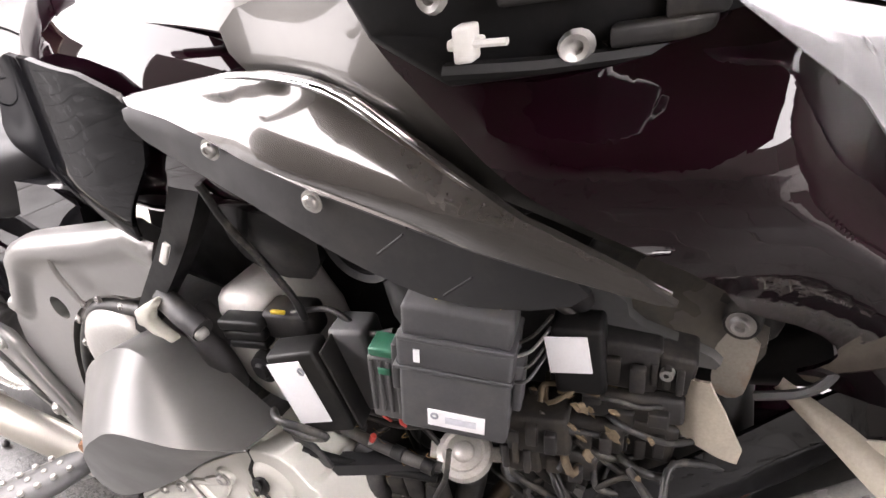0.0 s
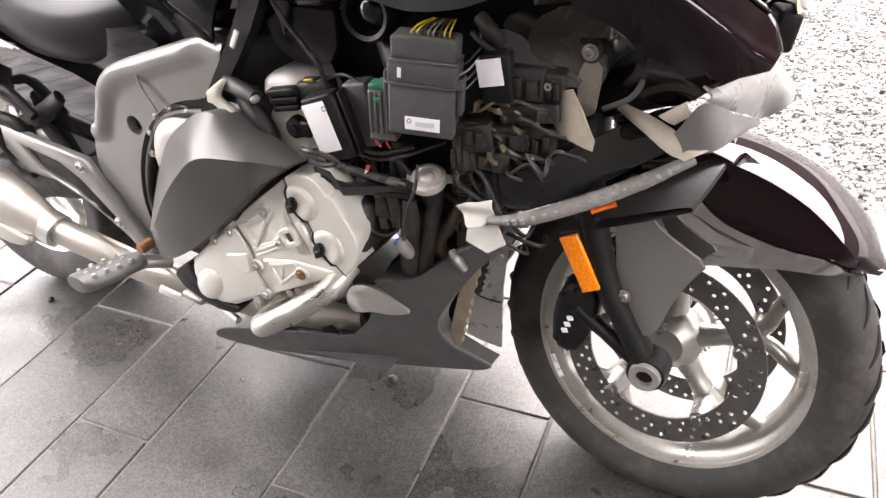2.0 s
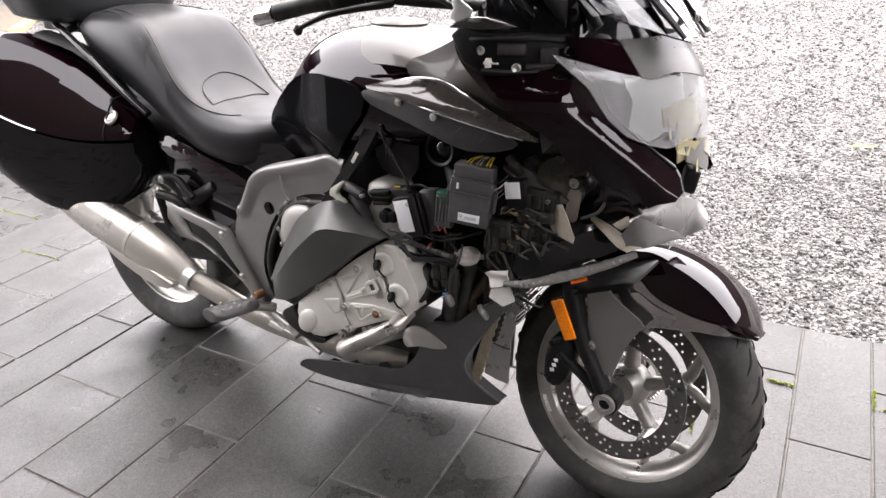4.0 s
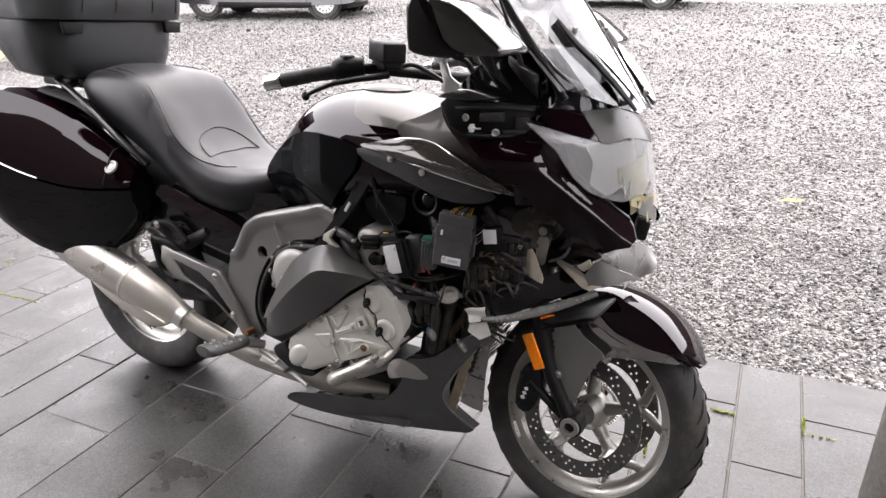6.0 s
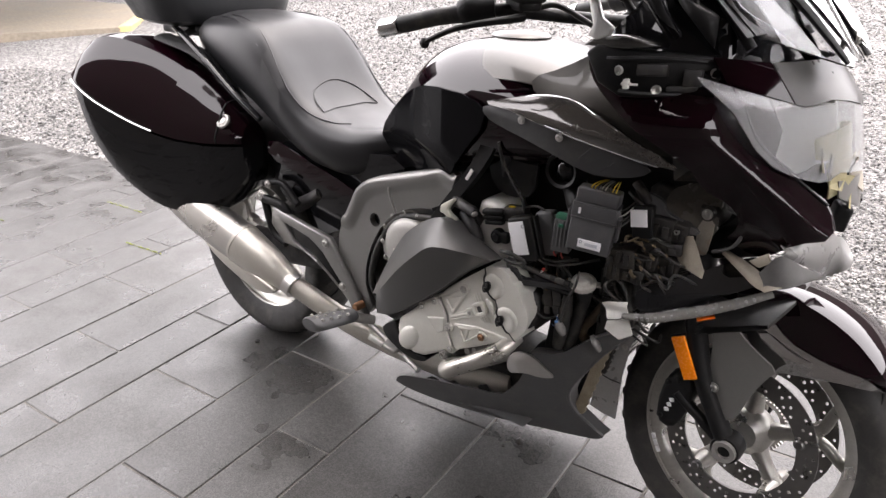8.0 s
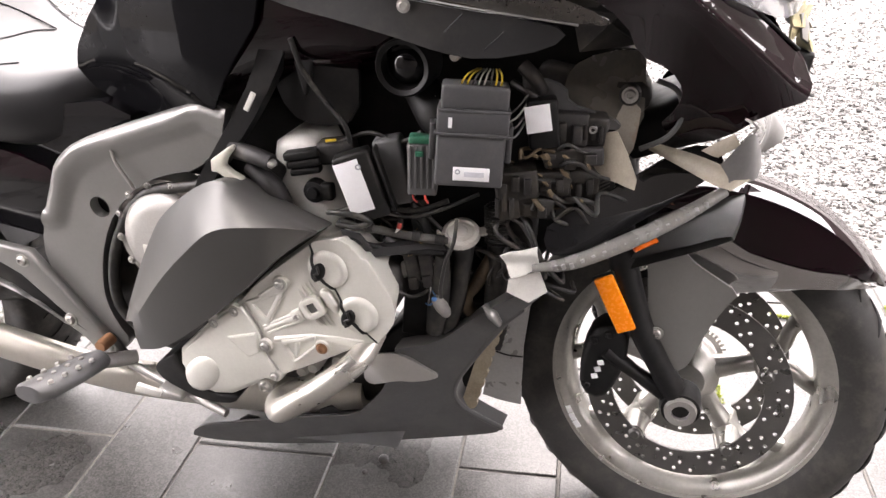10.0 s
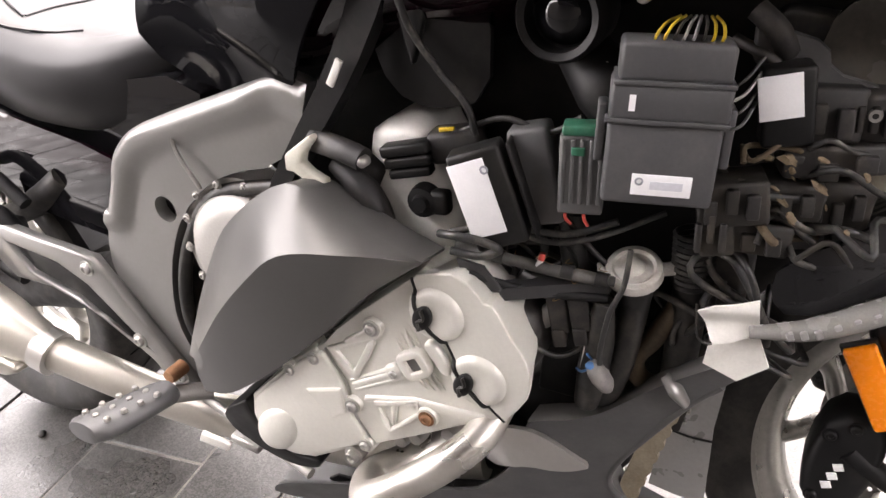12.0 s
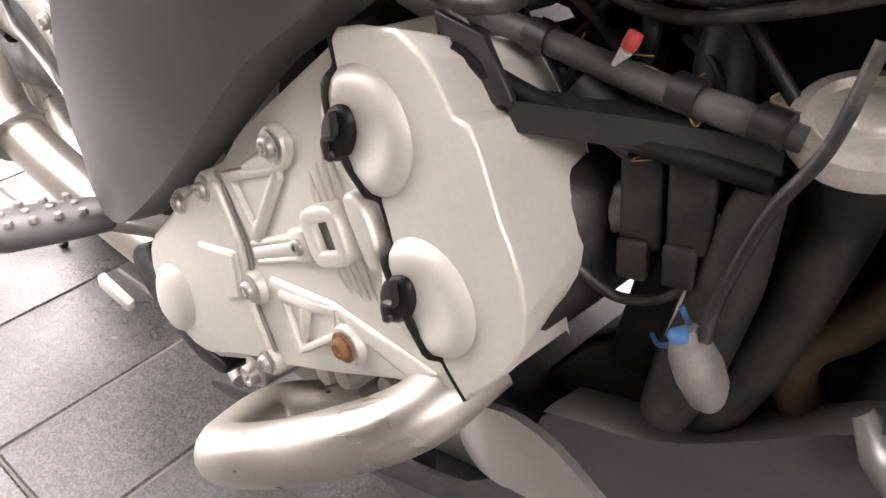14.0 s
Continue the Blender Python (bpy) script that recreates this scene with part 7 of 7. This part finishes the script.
for k in range(19):
    z = 0.462 - 0.0125 * k
    zig.append((0.534 - 0.0036 * k + (0.004 if k % 2 else -0.002), z - 0.02))
edge = [(0.508 - 0.0036 * k, 0.442 - 0.0125 * k) for k in range(18, -1, -1)]
part("corrugated_duct", panel(zig + edge, lambda x, z: -0.135 + 0.12 * max(0, 0.46 - z), 0.010, 0.008, 1), DUCT, bike, "grimy corrugated radiator edge")
part("duct_plate", panel([(0.556, 0.505), (0.585, 0.500), (0.566, 0.440), (0.556, 0.360), (0.553, 0.243), (0.520, 0.246), (0.486, 0.254), (0.496, 0.320), (0.512, 0.402), (0.536, 0.46)], lambda x, z: -0.106, 0.006, 0.02, 0), WINGGRAY, bike, "grey radiator side plate")
part("plate_joint", tube([(0.500, -0.108, 0.352), (0.530, -0.108, 0.345), (0.556, -0.108, 0.345)], 0.0014, 3, 5), BLACKPL, bike)
screw((0.556, -0.109, 0.440), 0.005, bike, "plate_screw")

# filler cap and cooling hoses
cap = part("filler_cap", join(lathe([(0, 0.010), (0.010, 0.010), (0.012, 0.007), (0.020, 0.006), (0.023, 0.009), (0.029, 0.007), (0.031, 0.002), (0.031, -0.003), (0, -0.003)], (0, 0, 0), "z", 32), box((0.033, 0, 0.0), (0.018, 0.016, 0.006), 0.002), box((-0.031, 0.004, 0.0), (0.014, 0.020, 0.006), 0.002)), CAPMETAL, bike, "worn metal coolant filler cap")
cap.matrix_basis = pose(0.475, -0.184, 0.601, 24, -4, 18) @ Matrix.Scale(0.92, 4)
part("cap_centre", lathe([(0, 0.0115), (0.009, 0.0112), (0.011, 0.009), (0, 0.009)], (0, 0, 0), "z", 20), CAPMETAL, cap)
part("filler_neck", tube([(0.475, -0.181, 0.595), (0.474, -0.172, 0.560), (0.472, -0.178, 0.535), (0.468, -0.180, 0.510), (0.462, -0.180, 0.481), (0.452, -0.175, 0.450), (0.444, -0.165, 0.42)], [0.022, 0.016, 0.0145, 0.0145, 0.0145, 0.0145, 0.0145], 5, 14), RUBBER, bike, "black coolant hose")
part("brown_hose", tube([(0.520, -0.150, 0.560), (0.500, -0.158, 0.524), (0.489, -0.160, 0.505), (0.476, -0.160, 0.487), (0.474, -0.160, 0.469), (0.483, -0.158, 0.453), (0.500, -0.150, 0.440)], 0.0112, 6, 12), HOSEBROWN, bike, "dusty brown coolant hose")
part("slant_hose", tube([(0.452, -0.205, 0.575), (0.446, -0.200, 0.53), (0.438, -0.195, 0.48), (0.428, -0.185, 0.43)], [0.010, 0.016, 0.017, 0.014], 6, 12), RUBBER, bike)
part("elbow_hose", tube([(0.40, -0.14, 0.63), (0.405, -0.155, 0.60), (0.415, -0.16, 0.580), (0.44, -0.15, 0.565)], 0.014, 6, 12), RUBBER, bike)
part("hose_a", tube([(0.52, -0.13, 0.62), (0.525, -0.15, 0.57), (0.52, -0.15, 0.50), (0.515, -0.14, 0.44)], 0.018, 6, 12), RUBBER, bike)
for k in range(10):
    part("corrugation", lathe([(0.018, -0.002), (0.021, 0.0), (0.018, 0.002)], (0.527, -0.165, 0.640 - 0.006 * k), "z", 14), RUBBER, bike)
part("cover_hook", prism([(0.548, 0.612), (0.552, 0.640), (0.572, 0.646), (0.582, 0.636), (0.580, 0.590), (0.570, 0.590), (0.568, 0.622), (0.560, 0.622), (0.558, 0.600)], -0.150, -0.130, 0.002), DARKGRAY, bike)
part("dark_box", box((0.545, -0.130, 0.585), (0.06, 0.06, 0.07), 0.008), DUSTYBLACK, bike)

# loom rail across the cylinder head, relay holders, hanging plug
part("loom_rail", tube([(0.300, -0.220, 0.622), (0.321, -0.216, 0.617), (0.359, -0.215, 0.612), (0.400, -0.215, 0.607), (0.438, -0.214, 0.604), (0.462, -0.208, 0.600)], [0.0055, 0.006, 0.006, 0.0062, 0.0066, 0.005], 6, 10), LOOMGRAY, bike, "taped wiring loom")
part("loom_lower", tube([(0.330, -0.255, 0.612), (0.385, -0.232, 0.590), (0.455, -0.208, 0.580)], [0.0045, 0.005, 0.0045], 6, 8), BLACKPL, bike)
part("loom_bracket", join(prism([(0.316, 0.626), (0.345, 0.621), (0.362, 0.598), (0.360, 0.594), (0.337, 0.593), (0.329, 0.601), (0.329, 0.608), (0.3265, 0.608), (0.3265, 0.616), (0.322, 0.616), (0.3215, 0.604)], -0.252, -0.248, 0.001),
     skin([[(x, y, z), (x + 0.002, y - 0.002, z - 0.012), (x + 0.002, y + 0.020, z - 0.012), (x, y + 0.020, z)] for x, y, z in ((0.359, -0.250, 0.597), (0.408, -0.226, 0.597), (0.454, -0.201, 0.594))])), CARRIERD, bike, "dark grey notched loom tray")
for dx, dz in ((0.0, 0.0), (0.022, 0.006)):
    part("relay_holder", join(box((0.405 + dx, -0.205, 0.555 + dz), (0.020, 0.02, 0.045), 0.003, (0, -8, 10)), box((0.407 + dx, -0.21, 0.528 + dz), (0.014, 0.016, 0.02), 0.002, (0, -8, 10))), DUSTYBLACK, bike)
part("loom_sleeve", tube([(0.368, -0.215, 0.598), (0.383, -0.212, 0.588), (0.398, -0.208, 0.580)], 0.011, 4, 10), WIREBLK, bike)
red = wire([(0.395, -0.220, 0.627), (0.394, -0.221, 0.623), (0.393, -0.222, 0.620)], [0.0032, 0.0036, 0.0030], REDW, None, "red_tip")
part("pale_end", tube([(0.393, -0.222, 0.620), (0.388, -0.222, 0.613)], [0.0030, 0.0010], 2, 8), WHITEW, red)
wire([(0.300, -0.225, 0.640), (0.35, -0.215, 0.65), (0.41, -0.20, 0.64), (0.46, -0.19, 0.655)], 0.004)
wire([(0.33, -0.215, 0.655), (0.39, -0.205, 0.632), (0.44, -0.20, 0.640), (0.50, -0.17, 0.66)], 0.003)
wire([(0.478, -0.215, 0.640), (0.474, -0.222, 0.605), (0.462, -0.225, 0.575), (0.455, -0.232, 0.535), (0.456, -0.236, 0.520)], 0.0028)
wire([(0.380, -0.225, 0.520), (0.405, -0.215, 0.505), (0.428, -0.205, 0.515), (0.436, -0.20, 0.54)], 0.0028)
wire([(0.442, -0.232, 0.528), (0.448, -0.230, 0.515), (0.436, -0.228, 0.502), (0.428, -0.222, 0.500)], 0.0014, BLUEW, None, "blue_wire")
part("hanging_plug", tube([(0.447, -0.236, 0.521), (0.451, -0.236, 0.514), (0.457, -0.236, 0.506), (0.463, -0.235, 0.497), (0.466, -0.234, 0.492)], [0.007, 0.0115, 0.0128, 0.011, 0.006], 4, 14, flat=0.7), PLUGGRAY, bike, "loose hanging plug")
part("plug_seal", lathe([(0, 0.002), (0.003, 0.002), (0.005, 0.0), (0.005, -0.002), (0, -0.002)], (0.4475, -0.240, 0.521), "z", 12), BLUEW, bike)
part("loom_strap", tube([(0.440, -0.205, 0.560), (0.436, -0.208, 0.525), (0.430, -0.205, 0.490)], 0.0035, 4, 6), WHITEPL, bike)
for k in range(34):
    x0, z0 = rm.uniform(0.30, 0.415) if k % 3 else rm.uniform(0.53, 0.56), rm.uniform(0.56, 0.66)
    y0 = -0.13 - 0.05 * rm.random()
    wire([(x0, y0, z0), (x0 + rm.uniform(-0.03, 0.04), y0 - rm.uniform(0, 0.03), z0 - rm.uniform(0.0, 0.05)), (x0 + rm.uniform(-0.05, 0.08), y0 - rm.uniform(-0.01, 0.02), z0 - rm.uniform(0.02, 0.09)), (x0 + rm.uniform(-0.05, 0.09), -0.10, z0 - rm.uniform(0.05, 0.14))], rm.uniform(0.0015, 0.0042), (WIREBLK, RUBBER, DUSTYBLACK)[k % 3])
for k in range(16):
    wire([(p := Vector((rm.uniform(0.36, 0.46), rm.uniform(-0.225, -0.19), rm.uniform(0.578, 0.612))))[:], (p + Vector((rm.uniform(-0.012, 0.012), -0.004, rm.uniform(-0.004, 0.006))))[:], (p + Vector((rm.uniform(-0.02, 0.02), 0, rm.uniform(-0.004, 0.008))))[:]], 0.00035, STRAW, None, "straw")

# thin leads and clips round the open side
part("flange_lead", tube([(0.262, -0.225, 0.885), (0.270, -0.215, 0.840), (0.290, -0.205, 0.800), (0.318, -0.205, 0.765), (0.322, -0.20, 0.735)], 0.0038, 6, 10), WIREBLK, bike)
part("tank_lead", tube([(0.300, -0.20, 0.735), (0.350, -0.195, 0.752), (0.395, -0.20, 0.742), (0.430, -0.205, 0.760)], 0.003, 6, 10), WIREBLK, bike)
part("pale_clip_small", box((0.442, -0.185, 0.800), (0.010, 0.006, 0.012), 0.002, (0, 12, 0)), WHITEPL, bike)
part("bracket_bolt", lathe([(0, -0.212), (0.005, -0.212), (0.0065, -0.209), (0.0065, -0.19), (0, -0.19)], (0.480, 0, 0.862), "y", 16), SCREWMETAL, bike)
part("loop_lead", tube([(0.300, -0.250, 0.650), (0.318, -0.262, 0.656), (0.345, -0.258, 0.652), (0.362, -0.250, 0.640), (0.340, -0.252, 0.632), (0.312, -0.252, 0.634)], 0.0042, 6, 10), WIREBLK, bike)
for x in (0.340, 0.412, 0.446):
    part("loom_tape", tube([(x, -0.2150, 0.6145 - 0.09 * (x - 0.340)), (x + 0.012, -0.2150, 0.6132 - 0.09 * (x - 0.340))], 0.0074, 1, 12), RUBBER, bike)


# ---- the far side of the yard ----
CARBLACK = material("dark_car_paint", (0.012, 0.013, 0.016), 0.2, 0.2, 0.1, 3, coat=1.0, rough_vary=0.03)
CARSILVER = material("silver_car_paint", (0.30, 0.31, 0.32), 0.3, 0.7, 0.1, 3, coat=1.0, rough_vary=0.03)
CARGLASS = material("dark_car_glass", (0.01, 0.012, 0.014), 0.08, 0, 0.1, 3)
HUBCAP = material("wheel_cover_silver", (0.62, 0.62, 0.62), 0.35, 0.5, 0.06, 20)
DECKWOOD = material("weathered_concrete_floor", (0.20, 0.17, 0.13), 0.8, 0, 0.3, 2.5, bump=0.3, bump_scale=40)
TIMBER = material("yellow_timber_edge", (0.55, 0.40, 0.17), 0.7, 0, 0.2, 6)
TEAL = material("teal_plastic", (0.02, 0.19, 0.24), 0.5, 0, 0.2, 8)
CLOTH = material("pale_cloth", (0.62, 0.60, 0.57), 0.9, 0, 0.15, 12, bump=0.3, bump_scale=60)
CRATE = material("dark_crate_wood", (0.055, 0.035, 0.025), 0.7, 0, 0.3, 10)


def car_wheel(parent, x, y, side):
    w = part("wheel", lathe([(0.20, -0.09 * side), (0.24, -0.10 * side), (0.295, -0.085 * side), (0.31, -0.05 * side), (0.31, 0.06 * side), (0.28, 0.09 * side), (0.20, 0.08 * side)], (x, y, 0.31), "y", 32), TYRE, parent)
    part("wheel_cover", lathe([(0, 0.072 * side), (0.05, 0.082 * side), (0.08, 0.072 * side), (0.17, 0.088 * side), (0.205, 0.082 * side), (0.21, 0.06 * side)], (x, y, 0.31), "y", 32), HUBCAP, w)
    for k in range(14):
        a = 2 * math.pi * k / 14
        part("slot", box((x + 0.155 * math.cos(a), y + 0.087 * side, 0.31 + 0.155 * math.sin(a)), (0.035, 0.008, 0.022), 0.002, (0, -math.degrees(a), 0)), BLACKPL, w)


def build_car(at, heading, paint, label):
    car = new("car")
    tagged(car, label, "car", "parked cars")
    side = [(-2.0, 0.35), (-2.05, 0.62), (-1.98, 0.90), (-1.55, 0.98), (-1.10, 1.40), (0.25, 1.44), (0.95, 1.00), (1.75, 0.90), (2.02, 0.70), (2.05, 0.38), (1.70, 0.24), (-1.70, 0.24)]
    rows = []
    for f in (-1.0, -0.96, -0.8, 0.0, 0.8, 0.96, 1.0):
        k = 1 - 0.025 * abs(f) ** 8
        rows.append([(p[0] * k, 0.82 * f * (1 - 0.16 * smooth01((p[1] - 0.9) / 0.5)), 0.6 + (p[1] - 0.6) * k) for p in chaikin(side, 2)])
    part("body", skin(rows), paint, car)
    for s in (-1, 1):
        part("side_window", panel([(-1.35, 1.00), (-1.02, 1.34), (0.20, 1.37), (0.72, 1.03)], lambda x, z: s * (0.80 - 0.26 * max(0, z - 0.9)), 0.01 * s, 0.3, 0), CARGLASS, car)
        part("sill", box((0, s * 0.80, 0.27), (2.0, 0.06, 0.10), 0.02), BLACKPL, car)
        for x in (-1.25, 1.25):
            car_wheel(car, x, s * 0.72, s)
            part("wheel_arch", lathe([(0.31, s * 0.80), (0.36, s * 0.825), (0.37, s * 0.80)], (x, 0, 0.33), "y", 28), BLACKPL, car)
    part("underside", box((0, 0, 0.24), (3.4, 1.4, 0.10), 0.02), BLACKPL, car)
    car.matrix_basis = pose(*at, 0, 0, heading)
    return car


build_car((-9.42, 10.72, rise(0, 10.4) - 0.01), 18, CARBLACK, "dark parked car with silver wheel covers on gravel")
build_car((-3.55, 14.0, rise(0, 13.6) - 0.02), 6, CARSILVER, "silver parked car with bright wheel covers on gravel")


# open store at the far end of the paving
def build_store():
    floor = moved(box((-3.5, 0, 0.0), (7.0, 6.0, 0.12), 0.01), pose(-10.9, 5.6, 0.02, 0, 0, 50))
    tagged(part("floor", floor, DECKWOOD, None, smooth=False), "stained brown floor of an open store", "floor", kind="structure")
    edge = moved(box((0.06, 0, 0.0), (0.16, 6.0, 0.14), 0.01), pose(-10.9, 5.6, 0.02, 0, 0, 50))
    tagged(part("trim", edge, TIMBER, None, smooth=False), "yellow timber edging board", "trim", kind="structure")
    back = moved(box((-7.2, 0, 1.4), (0.2, 8.0, 2.8), 0), pose(-10.9, 5.6, 0.02, 0, 0, 50))
    tagged(part("wall_store", back, CRATE, None, smooth=False), "dark timber back wall", "wall", kind="structure")
    # unseen roof slab, added to keep sky light off the store floor
    roof = moved(box((-3.5, 0, 2.75), (7.4, 8.0, 0.16), 0), pose(-10.9, 5.6, 0.02, 0, 0, 50))
    tagged(part("ceiling_store", roof, CRATE, None, smooth=False), "unseen dark roof added to shade the open store", "ceiling", kind="structure")
    m = pose(-15.0, 6.9, 0.08, 0, 0, 35)
    pallet = new("pallet")
    tagged(pallet, "low dark wooden pallet on the store floor", "pallet")
    pallet.matrix_basis = m
    for k in range(5):
        part("board", box((0, -0.5 + 0.25 * k, 0.13), (1.6, 0.18, 0.03), 0.004), CRATE, pallet)
    for x in (-0.7, 0, 0.7):
        part("bearer", box((x, 0, 0.06), (0.1, 1.2, 0.10), 0.004), CRATE, pallet)
    bundle = part("cloth_bundle", skin([oval(-0.35 + 0.1 * k, w, 0.16 + h, 0.145, 2.2, 16) for k, w, h in ((0, 0.05, 0.08), (1, 0.25, 0.26), (2, 0.3, 0.33), (4, 0.28, 0.24), (5, 0.3, 0.36), (6, 0.2, 0.22), (7, 0.05, 0.08))]), CLOTH, None)
    bundle.matrix_basis = m
    tagged(bundle, "pale crumpled cloth bundle on the pallet", "bundle")
    tub = part("tub", lathe([(0.0, 0.0), (0.30, 0.0), (0.36, 0.5), (0.40, 0.52), (0.37, 0.54), (0.33, 0.5), (0.28, 0.04), (0, 0.04)], (-15.9, 5.9, 0.08), "z", 28), TEAL, None)
    tagged(tub, "teal plastic tub on the store floor", "tub")


build_store()


# small things lying about
def build_litter():
    rl = random.Random(3)
    for x, y, z in ((1.03, 3.08, 0.0), ):
        bm = bmesh.new()
        vs = [bm.verts.new(v) for v in ((0, 0, 0), (0.05, 0.028, 0.012), (0.11, 0.02, 0.006), (0.15, 0, 0.014), (0.10, -0.03, 0.008), (0.04, -0.026, 0.014))]
        bm.faces.new(vs)
        bmesh.ops.triangulate(bm, faces=bm.faces[:])
        thick = shell(bm, 0.0015)
        o = part("fallen_leaf", bm, LEAFY, None)
        o.matrix_basis = pose(x, y, rise(x, y) + 0.012, 0, 0, 20)
        tagged(o, "yellow fallen leaf lying on the gravel", "leaf")
    for x, y, r in ((0.249, -0.012, 0.011), (0.22, -0.05, 0.006), (-0.79, -0.12, 0.009), (0.42, -0.20, 0.006)):
        bm = bmesh.new()
        bmesh.ops.create_icosphere(bm, subdivisions=2, radius=r)
        for v in bm.verts:
            v.co *= 1 + 0.35 * noise.noise(v.co * 90)
            v.co.z *= 0.75
        o = part("pebble", bm, DUSTYBLACK, None)
        o.matrix_basis = pose(x, y, r * 0.6)
        tagged(o, "small dark pebble on the paving", "pebble", "loose pebbles")


build_litter()


def tuft(x0, y0, x1, y1, n, seed):
    """Moss and small weeds along a stretch of joint."""
    rt = random.Random(seed)
    bm = bmesh.new()
    for k in range(n):
        f = rt.random()
        p = Vector((x0 + (x1 - x0) * f + rt.uniform(-0.004, 0.004), y0 + (y1 - y0) * f + rt.uniform(-0.004, 0.004), 0.0))
        for j in range(4):
            a, h = rt.uniform(0, 6.28), rt.uniform(0.004, 0.009)
            d = Vector((math.cos(a), math.sin(a), 0))
            s = d.cross(Vector((0, 0, 1))) * 0.0022
            bm.faces.new([bm.verts.new(p - s), bm.verts.new(p + s), bm.verts.new(p + d * h * 0.7 + Vector((0, 0, h)))])
    o = part("moss", bm, MOSS, None, smooth=False)
    tagged(o, "yellow-green moss growing in a paving joint", "moss", kind="stuff")


tuft(1.06, 0.655, 1.14, 0.662, 60, 1)
tuft(1.352, 0.64, 1.345, 0.75, 50, 2)
tuft(1.36, 0.66, 1.44, 0.668, 16, 3)
tuft(0.93, 0.30, 0.915, 0.42, 50, 4)
tuft(-2.0, 0.06, -1.75, 0.085, 40, 5)
tuft(-2.6, 0.28, -2.3, 0.31, 40, 6)
tuft(-3.1, -0.20, -2.8, -0.17, 40, 7)


def build_stone_post():
    rows = []
    for k in range(30):
        z = -0.02 + 2.43 * k / 29
        ring = []
        for j in range(36):
            a = 2 * math.pi * j / 36
            d = Vector((math.cos(a), math.sin(a), 0))
            r = 0.235 - 0.02 * k / 29 + 0.030 * noise.noise(d * 1.6 + Vector((0, 0, z * 2.2))) + 0.012 * noise.noise(d * 6 + Vector((0, 0, z * 9)))
            ring.append((1.735 + r * d.x, 0.20 + r * d.y, z))
        rows.append(ring)
    tagged(part("stone_post", skin(rows), ROCK, None, sharp=60), "rough dark grey natural stone post under the added porch ceiling", "post")


ROCK = material("rough_grey_stone", (0.12, 0.115, 0.105), 0.9, 0, 0.35, 9, bump=0.8, bump_scale=60, dust=0.3, dust_color=(0.25, 0.24, 0.22))
build_stone_post()
